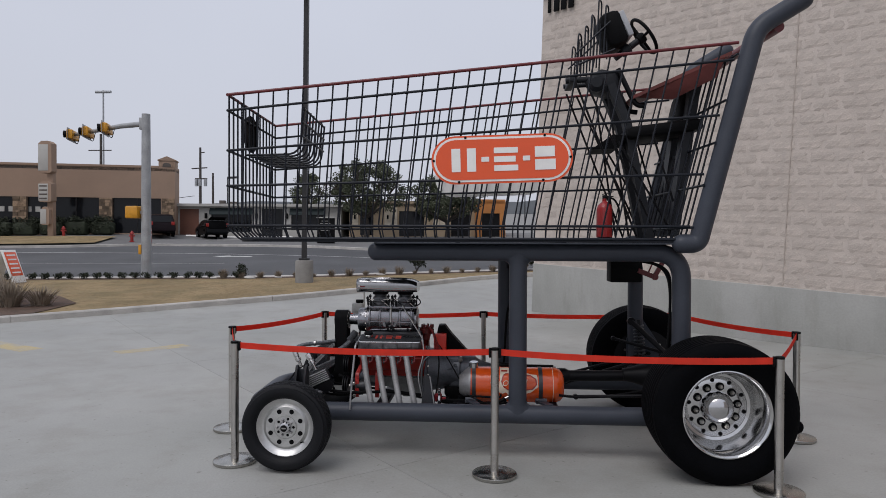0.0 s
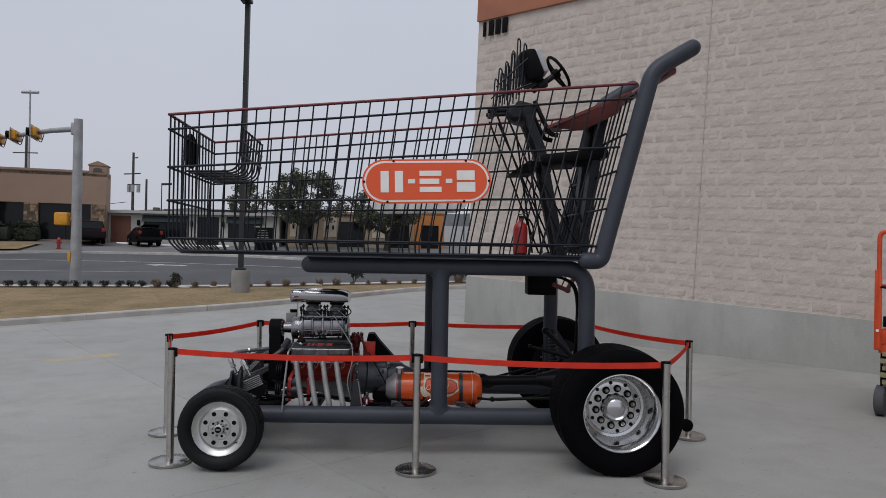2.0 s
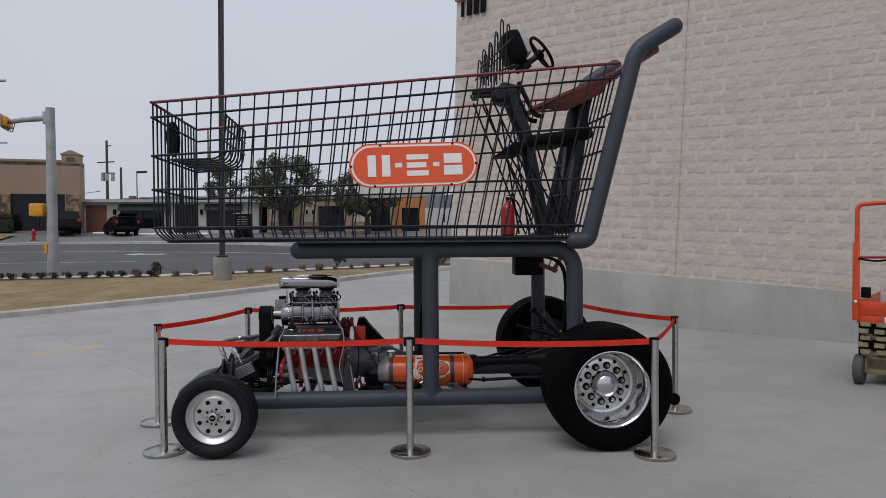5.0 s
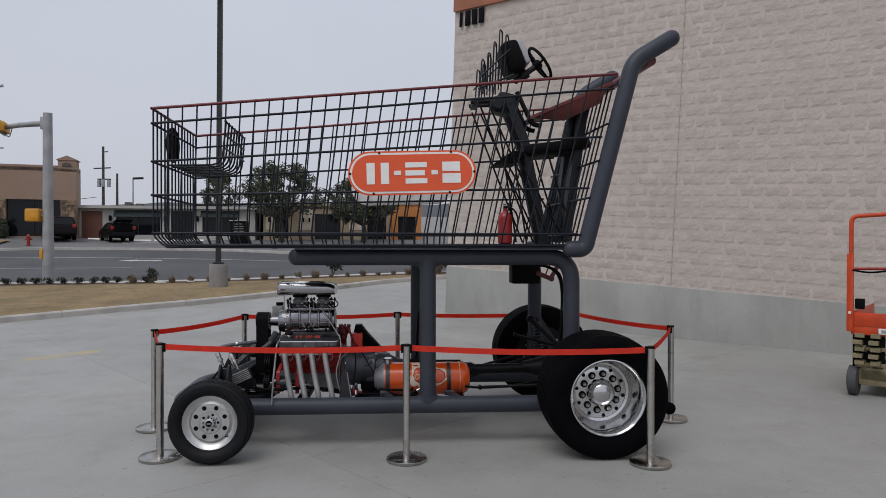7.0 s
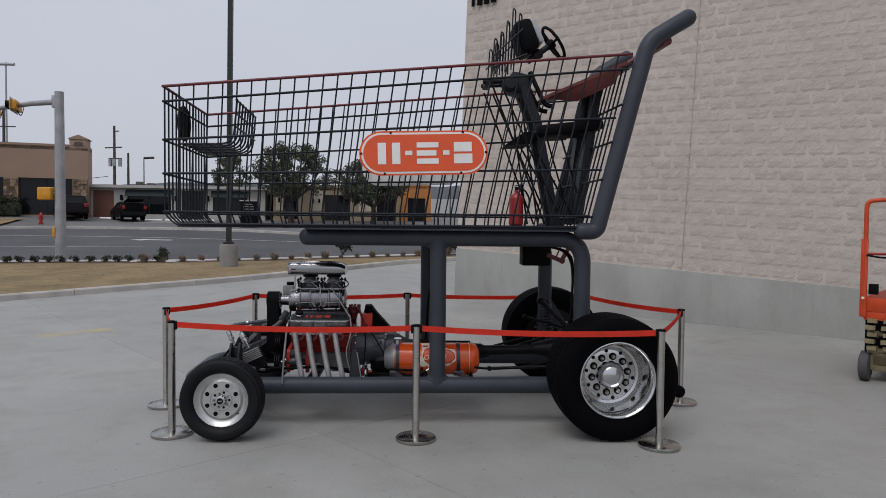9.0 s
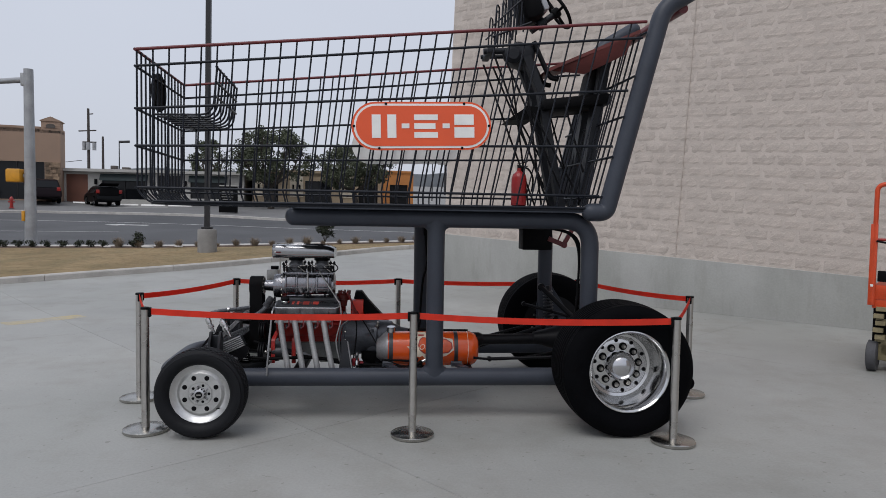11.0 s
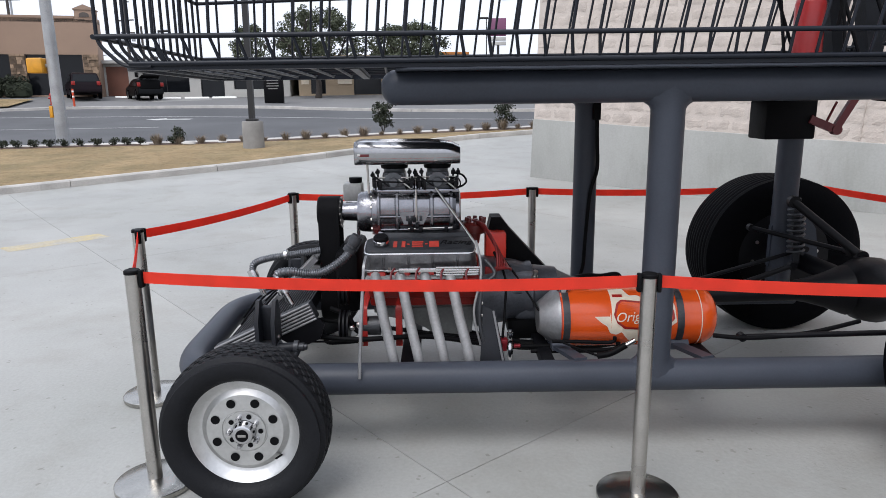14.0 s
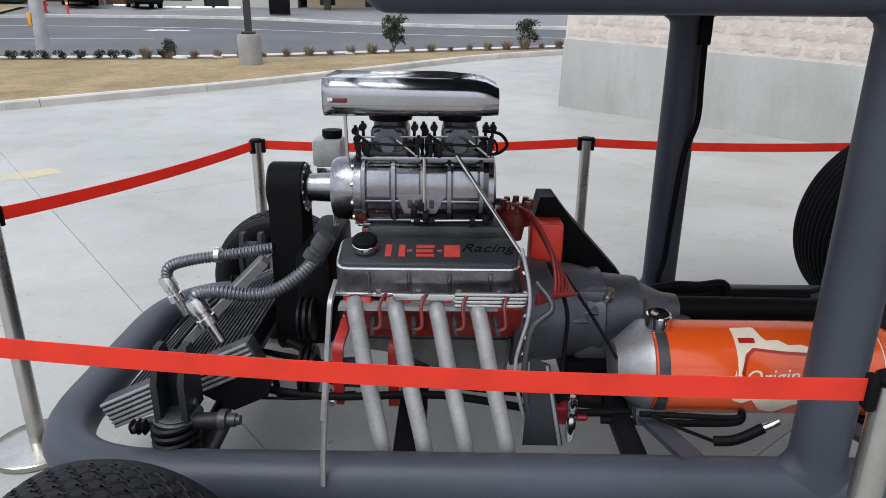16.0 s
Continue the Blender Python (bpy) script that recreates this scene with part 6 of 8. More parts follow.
# ---- barrier posts and belts ----
POSTS = [(0.316, 5.143), (2.427, 4.914), (3.19, 6.343), (2.51, 8.03), (0.221, 7.918), (-1.688, 7.761), (-2.262, 6.283), (-1.87, 5.322)]
def stanchion():
    st = thing("barrier_post", "brushed steel barrier post on a round weighted base", "barrier post", group="barrier posts round the cart")
    bm = bm0()
    lathe(bm, (0, 0, 0), (0, 0, 1), [(0, 0.172), (0.006, 0.178), (0.026, 0.178), (0.031, 0.172), (0.036, 0.08), (0.040, 0.034), (0.040, 0)], 40)
    part("base", bm, "base_steel", st, "polished round base")
    bm = bm0()
    lathe(bm, (0, 0, 0), (0, 0, 1), [(0.035, 0.034), (0.045, 0.032), (1.008, 0.032)], 24)
    part("pole", bm, "steel", st)
    bm = bm0()
    lathe(bm, (0, 0, 0), (0, 0, 1), [(1.008, 0.0345), (1.021, 0.0345), (1.026, 0.030), (1.026, 0)], 24)
    part("cap", bm, "dull", st, "black cap")
    return st


first = stanchion()
first.location = (*POSTS[0], GROUND)
for p in POSTS[1:]:
    copy_thing(first, pose(*p, GROUND))
for i, a in enumerate(POSTS):
    b = POSTS[(i + 1) % len(POSTS)]
    A, B = Vector((*a, 0.947)), Vector((*b, 0.947))
    d = (B - A).normalized()
    A, B = A + d * 0.036, B - d * 0.036
    belt = thing("barrier_belt", "red woven belt stretched between two barrier posts", "belt", (A + B) / 2, "belts round the cart")
    sag = 0.027 * (B - A).length / 2
    bm = bm0()
    n = 12
    rows = []
    for k in range(n + 1):
        s = k / n
        p = A.lerp(B, s) - Vector((0, 0, 4 * sag * s * (1 - s)))
        side = Vector((-d.y, d.x, 0)) * 0.0012
        rows.append([bm.verts.new(p + side * sx + Vector((0, 0, 0.0255 * sz))) for sx, sz in ((-1, -1), (1, -1), (1, 1), (-1, 1))])
    for p, q in zip(rows, rows[1:]):
        for j in range(4):
            bm.faces.new((p[j], p[(j + 1) % 4], q[(j + 1) % 4], q[j]))
    bm.faces.new(rows[0][::-1])
    bm.faces.new(rows[-1])
    part("webbing", bm, "strap", belt, "red woven webbing")
    for q, sgn in ((A, 1), (B, -1)):
        bm = bm0()
        box(bm, (0, 0, 0), (0.018, 0.032, 0.078), 0.005, pose(0, 0, 0, 0, 0, math.degrees(math.atan2(d.y, d.x))))
        for v in bm.verts:
            v.co += q + d * sgn * 0.004 + Vector((0, 0, -0.006))
        part("belt_clip", bm, "dull", belt, "black plastic belt clip")
# ---- scissor lift by the wall ----
M["lift_orange"] = mat("lift_orange", (0.58, 0.062, 0.012), 0.4, 0, 0.1, 5, 60, 0.06)
M["lift_cream"] = mat("lift_cream", (0.25, 0.21, 0.115), 0.5, 0, 0.14, 6, 60, 0.1)
M["grey_tyre"] = mat("grey_tyre", (0.07, 0.07, 0.075), 0.8, 0, 0.12, 8, 60, 0.2)
lift = thing("scissor_lift", "orange and cream scissor lift parked folded by the wall", "scissor lift", (0, 0, 0))
LX0, LX1, LY0, LY1 = 0.04, 1.78, 0.0, 0.76


def lpart(name, m, *boxes, label="", bev=0.008):
    bm = bm0()
    for c, s in boxes:
        box(bm, c, s, bev)
    return part(name, bm, m, lift, label)


def bar_(name, m, pts, r, rr=0.04, label=""):
    bm = bm0()
    sweep(bm, rounded(pts, rr, 5) if len(pts) > 2 else pts, r, 12)
    return part(name, bm, m, lift, label)


mx, my = (LX0 + LX1) / 2, (LY0 + LY1) / 2
lpart("chassis", "lift_cream", ((mx, my, 0.24), (1.60, 0.62, 0.20)), ((mx, my, 0.16), (1.3, 0.5, 0.08)), label="cream steel chassis")
lpart("chassis_end", "lift_cream", ((LX0 + 0.10, my, 0.30), (0.06, 0.56, 0.20)))
for x in (LX0 + 0.10, LX1 - 0.12):
    for y, s in ((LY0 + 0.02, -1), (LY1 - 0.02, 1)):
        bm = bm0()
        lathe(bm, (x, y - s * 0.06, 0.185), (0, s, 0), [(0, 0.05), (0, 0.150), (0.012, 0.185), (0.105, 0.185), (0.118, 0.150), (0.118, 0.095), (0.108, 0.09)], 32, close=False)
        w_l = part("wheel", bm, "grey_tyre", lift, "grey solid tyre")
        bm = bm0()
        lathe(bm, (x, y - s * 0.06, 0.185), (0, s, 0), [(0.0, 0.0), (0.0, 0.09), (0.10, 0.095), (0.10, 0.05), (0.118, 0.045), (0.118, 0)], 24)
        part("hub", bm, "grey_tyre", w_l)
# folded scissor arms: a stack of box beams with pins at their ends
for k in range(4):
    z = 0.40 + 0.10 * k
    for y in (LY0 + 0.10, LY1 - 0.10):
        bm = bm0()
        sweep(bm, [(LX0 + 0.08 + 0.05 * (k % 2), y + (0.03 if k % 2 else 0), z), (LX1 - 0.12, y + (0.03 if k % 2 else 0), z + 0.03)], 0, flat=(0.05, 0.075))
        part("scissor_arm", bm, "lift_cream", lift)
        for x in (LX0 + 0.10 + 0.05 * (k % 2), mx):
            bm = bm0()
            box(bm, (x, y, z), (0.075, 0.12, 0.085), 0.006)
            part("arm_end", bm, "lift_cream", lift)
    bm = bm0()
    box(bm, (LX0 + 0.09 + 0.05 * (k % 2), my, z), (0.05, LY1 - LY0 - 0.16, 0.05), 0.006)
    part("cross_beam", bm, "lift_cream", lift)
lpart("platform", "lift_orange", ((mx, my, 0.83), (1.74, 0.76, 0.11)), label="orange platform deck")
lpart("deck_plate", "steel", ((mx, my, 0.892), (1.66, 0.68, 0.012)), bev=0.002)
for y in (LY0, LY1):
    lpart("kick_plate", "lift_orange", ((mx, y, 0.97), (1.72, 0.012, 0.17)), bev=0.003)
lpart("kick_plate", "lift_orange", ((LX0, my, 0.97), (0.012, 0.74, 0.17)), bev=0.003)
bar_("guard_rail", "lift_orange", [(LX0, LY0, 0.84), (LX0, LY0, 2.26), (LX1, LY0, 2.26), (LX1, LY0, 0.84)], 0.026, 0.07)
bar_("mid_rail", "lift_orange", [(LX0, LY0, 1.60), (LX1, LY0, 1.60)], 0.019)
bar_("stanchion", "lift_orange", [(mx, LY0, 0.84), (mx, LY0, 2.26)], 0.022)
bar_("end_frame", "lift_orange", [(LX0, LY1, 0.84), (LX0, LY1, 2.26), (LX0, LY0, 2.30)], 0.027, 0.09, "bent orange end frame")
bar_("end_rail", "engine_red", [(LX0, LY0, 1.62), (LX0, LY1, 1.60)], 0.017, label="dark red bar")
lpart("corner_post", "lift_orange", ((LX0, LY1 + 0.008, 1.30), (0.045, 0.075, 0.98)))
lpart("control_box", "dull", ((LX0 + 0.06, LY1 - 0.09, 1.16), (0.08, 0.10, 0.13)), label="black control box")
lpart("tool_box", "steel", ((LX0 + 0.42, my, 0.96), (0.22, 0.16, 0.10)))
lpart("warning_label", "white", ((LX0 - 0.012, my - 0.05, 0.835), (0.012, 0.26, 0.07)), label="white label with unreadable lines", bev=0.001)
for z in (0.822, 0.835, 0.848):
    lpart("label_line", "dull", ((LX0 - 0.0195, my - 0.05, z), (0.003, 0.20, 0.006)), bev=0)
bm = bm0()
sweep(bm, smooth_line([(LX0 - 0.03, LY1 - 0.02, 1.585), (LX0 - 0.03, LY1 - 0.2, 1.56), (LX0 - 0.03, LY1 - 0.4, 1.585), (LX0 - 0.03, LY1 - 0.6, 1.60)]), 0.012, 8)
part("cable", bm, "dull", lift)
lpart("decal", "white", ((LX0 - 0.026, LY1 + 0.008, 1.05), (0.003, 0.03, 0.03)), bev=0)
bm = bm0()
lathe(bm, (LX0 - 0.02, LY0 + 0.08, 1.62), (0, 0, 1), [(0, 0.0), (0, 0.055), (0.30, 0.055), (0.34, 0.03), (0.36, 0.02)], 18)
can = part("canister", bm, "white", lift, "white canister strapped to the rail")
bm = bm0()
lathe(bm, (LX0 - 0.02, LY0 + 0.08, 1.96), (0, 0, 1), [(0, 0.03), (0.03, 0.05), (0.07, 0.05), (0.09, 0.0)], 14)
part("canister_cap", bm, "engine_red", can, "red cap")
# no real part: black box painting the shade between the folded arms
lpart("side_plate", "dull", ((LX0 + 0.12, LY1 - 0.18, 0.56), (0.10, 0.34, 0.42)), label="matt black box standing for the shade behind the folded arms")
for k in range(5):
    for y in (LY1 - 0.10, LY1 - 0.27):
        bm = bm0()
        box(bm, (LX0 + 0.02 - 0.02 * (k % 2), y + 0.02 * (k % 2), 0.43 + 0.085 * k), (0.10, 0.105, 0.052), 0.003)
        part("arm_end", bm, "lift_cream", lift, smooth=False)
lift.matrix_basis = pose(6.45, 6.81, GROUND, 0, 0, 45.6)
# ---- lawn things: lamp post, signal pole, planting ----
M["bronze"] = mat("bronze_paint", (0.012, 0.0115, 0.0125), 0.5, 0, 0.1, 3, 50, 0.05)
M["galv"] = mat("galvanised", (0.36, 0.37, 0.38), 0.5, 0.3, 0.12, 2.5, 40, 0.08)
M["signal"] = mat("signal_yellow", (0.62, 0.29, 0.015), 0.45, 0, 0.08, 6, 50, 0.05)
M["stucco"] = mat("brown_stucco", (0.31, 0.215, 0.155), 0.9, 0, 0.05, 0.6, 30, 0.2)
M["tan"] = mat("tan_stucco", (0.40, 0.31, 0.21), 0.9, 0, 0.08, 0.7, 30, 0.2)
M["ochre"] = mat("ochre_stucco", (0.50, 0.20, 0.055), 0.9, 0, 0.08, 0.7, 30, 0.2)
M["pale"] = mat("pale_stucco", (0.42, 0.41, 0.385), 0.85, 0, 0.06, 0.8, 30, 0.2)
M["stone"] = mat("stone_veneer", (0.25, 0.175, 0.115), 0.9, 0, 0.22, 3.0, 30, 0.5, rnd=0.6)
M["glass"] = mat("dark_glass", (0.008, 0.009, 0.011), 0.10, 0, 0.1, 1.5, 20, 0.0, spec=0.25)
M["roof"] = mat("dark_roof", (0.10, 0.085, 0.075), 0.9, 0, 0.1, 1, 30, 0.2)
M["wood"] = mat("weathered_wood", (0.07, 0.06, 0.055), 0.9, 0, 0.15, 4, 40, 0.3)
M["bark"] = mat("bark", (0.055, 0.045, 0.038), 0.95, 0, 0.2, 6, 40, 0.6)
M["leaf"] = mat("oak_leaf", (0.078, 0.088, 0.050), 0.75, 0, 0.2, 1.2, 12, 0.1, tint=(0.045, 0.055, 0.030))
M["drygrass"] = mat("dry_grass", (0.285, 0.235, 0.180), 0.95, 0, 0.2, 5, 40, 0.2)
M["shrub"] = mat("shrub_leaf", (0.026, 0.034, 0.017), 0.8, 0, 0.2, 4, 20, 0.1)
M["line"] = mat("road_paint", (0.55, 0.55, 0.53), 0.8, 0, 0.15, 3, 30, 0.1)
M["yellow_line"] = mat("worn_yellow_paint", (0.42, 0.345, 0.19), 0.85, 0, 0.12, 2.6, 30, 0.1, tint=(0.325, 0.315, 0.285))
M["apron"] = mat("parking_asphalt", (0.15, 0.148, 0.146), 0.9, 0, 0.12, 0.3, 20, 0.2)
M["teal"] = mat("dark_awning", (0.014, 0.026, 0.028), 0.7, 0, 0.1, 2, 30, 0.1)
# woods colour paled to grey-blue to paint in the haze
M["ridge"] = mat("hazed_woods", (0.17, 0.185, 0.20), 1.0, 0, 0.10, 0.05, 0.4, 0.0)

LAMP = on(-5.77, 21.9, 0.13)
lamp = thing("lamp_post", "tall dark bronze lamp post on a round concrete base", "lamp post", LAMP)
bm = bm0()
lathe(bm, LAMP, (0, 0, 1), [(-0.2, 0.30), (0.70, 0.295), (0.74, 0.275), (0.74, 0)], 36)
part("footing", bm, "footing", lamp, "round grey concrete footing")
bm = bm0()
box(bm, LAMP + Vector((0, 0, 0.775)), (0.30, 0.30, 0.07), 0.012)
part("base_cover", bm, "bronze", lamp)
bm = bm0()
sweep(bm, [LAMP + Vector((0, 0, 0.8)), LAMP + Vector((0.10, -0.1, 9.6))], 0, flat=(0.15, 0.15))
part("pole", bm, "bronze", lamp)
bm = bm0()
box(bm, LAMP + Vector((0.10, -0.45, 9.65)), (0.34, 0.75, 0.12), 0.02)
part("lamp_head", bm, "bronze", lamp)

SP = on(-11.87, 23.2, 0.12)
pole = thing("traffic_signal", "grey steel signal pole with three yellow signal heads", "traffic signal", SP)
bm = bm0()
sweep(bm, [SP, SP + Vector((0, 0, 2.8)), SP + Vector((0, 0, 5.84))], [0.185, 0.165, 0.145], 20)
part("pole", bm, "galv", pole)
bm = bm0()
box(bm, SP + Vector((0, 0, 0.02)), (0.55, 0.55, 0.05), 0.01)
for a in (-1, 1):
    for b in (-1, 1):
        lathe(bm, SP + Vector((0.21 * a, 0.21 * b, 0.04)), (0, 0, 1), [(0, 0.03), (0.09, 0.03), (0.09, 0)], 8)
part("base_plate", bm, "galv", pole)
ARM = Vector((-0.88, 0.47, 0.0)).normalized()
bm = bm0()
A0 = SP + Vector((0, 0, 5.50))
sweep(bm, [A0, A0 + ARM * 1.5 + Vector((0, 0, 0.04)), A0 + ARM * 5.0 + Vector((0, 0, -0.05))], [0.10, 0.09, 0.065], 14)
box(bm, SP + Vector((-0.1, 0.04, 5.50)), (0.26, 0.22, 0.42), 0.01)
part("mast_arm", bm, "galv", pole)
for d in (2.38, 3.6, 4.65):
    c = A0 + ARM * d + Vector((0, 0, 0.08 - 0.03 * d))
    hx = Vector((-0.95, -0.30, 0)).normalized()
    side = Vector((-hx.y, hx.x, 0))
    Rm = Matrix((( hx.x, side.x, 0), (hx.y, side.y, 0), (0, 0, 1))).to_4x4()
    bm = bm0()
    box(bm, c, (0.22, 0.98, 0.34), 0.03, Rm)
    head = part("signal_head", bm, "signal", pole, "yellow three-lamp signal head")
    for k in (-0.34, 0, 0.34):
        bm = bm0()
        lathe(bm, c + side * k + hx * 0.10, hx, [(0, 0.13), (0.13, 0.138), (0.13, 0.125), (0.0, 0.115)], 18)
        part("visor", bm, "dull", head)
    bm = bm0()
    prism(bm, [c + side * a + Vector((0, 0, b)) + hx * 0.05 for a, b in ((-0.58, -0.24), (0.58, -0.24), (0.58, 0.24), (-0.58, 0.24))], hx, 0.01)
    part("back_plate", bm, "galv", head)
    bm = bm0()
    sweep(bm, smooth_line([c + Vector((0, 0, -0.1)), c + ARM * -0.3 + Vector((0, 0, -0.35)), c + ARM * -0.5 + Vector((0, 0, 0.0))]), 0.015, 6)
    part("signal_cable", bm, "dull", pole)
bm = bm0()
box(bm, SP + Vector((-0.42, -0.1, 2.33)), (0.46, 0.36, 0.44), 0.05)
ped = part("walk_signal", bm, "signal", pole, "yellow pedestrian signal box")
bm = bm0()
box(bm, SP + Vector((-0.2, -0.04, 2.33)), (0.16, 0.08, 0.10), 0.01)
part("clamp", bm, "galv", ped)
bm = bm0()
box(bm, SP + Vector((-0.16, -0.10, 1.0)), (0.10, 0.14, 0.34), 0.01)
part("push_button", bm, "signal", pole)


# planting strip: tufts, shrubs
def tuft(bm, c, h, w, n, lean=0.5):
    for k in range(n):
        a, l = random.uniform(0, math.tau), random.uniform(0.4, 1.0)
        d = Vector((math.cos(a), math.sin(a), 0))
        b = c + d * w * 0.25 * random.random()
        t = b + d * w * lean * random.random() + Vector((0, 0, h * l))
        s = Vector((-d.y, d.x, 0)) * 0.008
        v = [bm.verts.new(p) for p in (b - s, b + s, (b + t) / 2 + s + Vector((0, 0, h * 0.1)), t, (b + t) / 2 - s + Vector((0, 0, h * 0.1)))]
        bm.faces.new(v)


random.seed(4)
tufts = []
for k in range(3):
    th = thing("grass_tuft", "small dry brown ornamental grass in the planting strip", "grass tuft", (0, 0, 0), "grass tufts beside the road")
    bm = bm0()
    tuft(bm, Vector((0, 0, 0)), 0.40 - 0.04 * k, 0.44, 150, 0.60)
    part("foliage", bm, "drygrass", th, smooth=False)
    tufts.append(th)
edge = resample([p for p in offset(BACK, -0.30) if -9.4 < p[0] < 8], 27)
for i, p in enumerate(edge):
    m_ = Matrix.Translation(on(*p, 0.12)) @ pose(0, 0, 0, 0, 0, random.uniform(0, 360)) @ Matrix.Scale(random.uniform(0.65, 1.15), 4)
    if i < 3:
        tufts[i].matrix_basis = m_
    else:
        o = copy_thing(tufts[i % 3], m_)
        o.scale = [random.uniform(0.5, 1.15)] * 3


def leaves(bm, c, rad, n, size):
    """A loose clump of small leaves."""
    for k in range(n):
        d = Vector((random.gauss(0, 1), random.gauss(0, 1), random.gauss(0, 1))).normalized() * rad * random.random() ** 0.5
        p = c + Vector((d.x, d.y, d.z * 0.8))
        u = Vector((random.gauss(0, 1), random.gauss(0, 1), random.gauss(0, 1))).normalized() * size * random.uniform(0.6, 1.3)
        w = u.cross(Vector((random.gauss(0, 1), random.gauss(0, 1), random.gauss(0, 1)))).normalized() * size * 0.55
        bm.faces.new([bm.verts.new(q) for q in (p - u, p + w, p + u, p - w)])


def shrub_at(p, h, w, n, label):
    s = thing("shrub", label, "shrub", p, "shrubs in the planting strip")
    bm = bm0()
    for k in range(6):
        a = k * 1.05
        rod(bm, p, p + Vector((math.cos(a) * w * 0.3, math.sin(a) * w * 0.3, h * 0.7)), 0.012, 6, 0.005)
    part("stems", bm, "bark", s)
    bm = bm0()
    for k in range(n):
        a = random.uniform(0, math.tau)
        leaves(bm, p + Vector((math.cos(a) * w * 0.32 * random.random(), math.sin(a) * w * 0.32 * random.random(), h * random.uniform(0.25, 0.92))), 0.18, 45, 0.045)
    part("foliage", bm, "shrub", s, smooth=False)


shrub_at(on(-2.38, 25.75, 0.12), 1.05, 0.9, 26, "dark green leafy shrub beside the road")
shrub_at(on(1.85, 26.8, 0.12), 0.95, 1.0, 18, "sparse brown-green shrub beside the road")
shrub_at(on(-8.37, 23.2, 0.12), 0.45, 0.7, 8, "low straggling shrub beside the road")
random.seed(17)
seedlings = resample([p for p in offset(BACK, -0.22) if -17.5 < p[0] < -8.2], 20)
plant = thing("border_plant", "small dark green border plant beside the road kerb", "plant", (0, 0, 0), "border plants beside the road")
bm = bm0()
for k in range(7):
    leaves(bm, Vector((random.uniform(-0.13, 0.13), random.uniform(-0.10, 0.10), random.uniform(0.06, 0.18))), 0.10, 26, 0.035)
part("foliage", bm, "shrub", plant, smooth=False)
bm = bm0()
for k in range(5):
    rod(bm, (0, 0, -0.02), (math.cos(k * 1.26) * 0.08, math.sin(k * 1.26) * 0.08, 0.16), 0.005, 5, 0.003)
part("stems", bm, "bark", plant)
for i, p in enumerate(seedlings):
    m_ = Matrix.Translation(on(*p, 0.13)) @ pose(0, 0, 0, 0, 0, random.uniform(0, 360))
    if i == 0:
        plant.matrix_basis = m_
    else:
        copy_thing(plant, m_)
bm = bm0()
ribbon(bm, resample([p for p in offset(BACK, -0.02) if -30 < p[0] < 6], 40), resample([p for p in offset(BACK, -0.52) if -30 < p[0] < 6], 40), 0.136, 2)
setting("mulch_strip", bm, "mulch", "dark mulch strip between lawn and road kerb", "mulch")
for x, y, s in ((-8.0, 23.0, 0.16), (-7.1, 23.3, 0.10), (-9.3, 22.9, 0.09), (-3.6, 24.5, 0.12)):
    bm = bm0()
    bmesh.ops.create_icosphere(bm, subdivisions=2, radius=s)
    for v in bm.verts:
        v.co = on(x, y, 0.15) + Vector((v.co.x * 1.5, v.co.y, v.co.z * 0.5)) * (1 + 0.3 * noise.noise(v.co * 9))
    tagged(part("stone", bm, "kerb", None), "pale edging stone at the lawn's edge", "stone", "stones at the lawn's edge")

# mulch bed, tall dry grass and folding sign at the left end of the lawn
bm = bm0()
ribbon(bm, resample([p for p in offset(KERB, 0.17) if -22 < p[0] < -9.9], 10), resample(plan_curve([(-24, 10.5), (-18, 15.5), (-13.6, 18.9), (-10.2, 16.4)]), 10), 0.15, 4)
setting("mulch_bed", bm, "mulch", "dark bark mulch bed at the lawn's end", "mulch")
for x, y, h in ((-11.4, 15.6, 0.75), (-12.1, 16.2, 0.85), (-10.8, 15.9, 0.55), (-12.8, 16.9, 0.7)):
    p = on(x, y, 0.15)
    th = thing("ornamental_grass", "tall dry brown ornamental grass in the mulch bed", "ornamental grass", p, "dry grasses in the mulch bed")
    bm = bm0()
    tuft(bm, p, h, 0.9, 260, 0.7)
    part("foliage", bm, "drygrass", th, smooth=False)
SB = on(-15.47, 21.0, 0.13)
fold = thing("folding_sign", "white plastic folding sign with a red printed face", "folding sign", SB)
for s in (-1, 1):
    bm = bm0()
    T = Matrix.Translation(SB + Vector((s * 0.24, 0, 0.55))) @ pose(0, 0, 0, 0, -s * 20, 0)
    box(bm, (0, 0, 0), (0.05, 0.66, 1.15), 0.02)
    for v in bm.verts:
        v.co = T @ v.co
    pan = part("panel", bm, "white", fold)
    bm = bm0()
    box(bm, (s * 0.028, 0, 0.08), (0.006, 0.54, 0.82), 0.002)
    for v in bm.verts:
        v.co = T @ v.co
    part("printed_face", bm, "sign_red", pan, "red printed face")
    for k in range(5):
        bm = bm0()
        box(bm, (s * 0.033, 0, 0.38 - 0.15 * k), (0.004, 0.40, 0.05), 0.001)
        for v in bm.verts:
            v.co = T @ v.co
        part("print_bar", bm, "white", pan)

# worn yellow stripe on the paving, white lines on the road
def stripe(name, m, pts, w, dz, label):
    line = plan_curve(pts, 6)
    bm = bm0()
    ribbon(bm, offset(line, w / 2), offset(line, -w / 2), dz, 1)
    return setting(name, bm, m, label, "line")


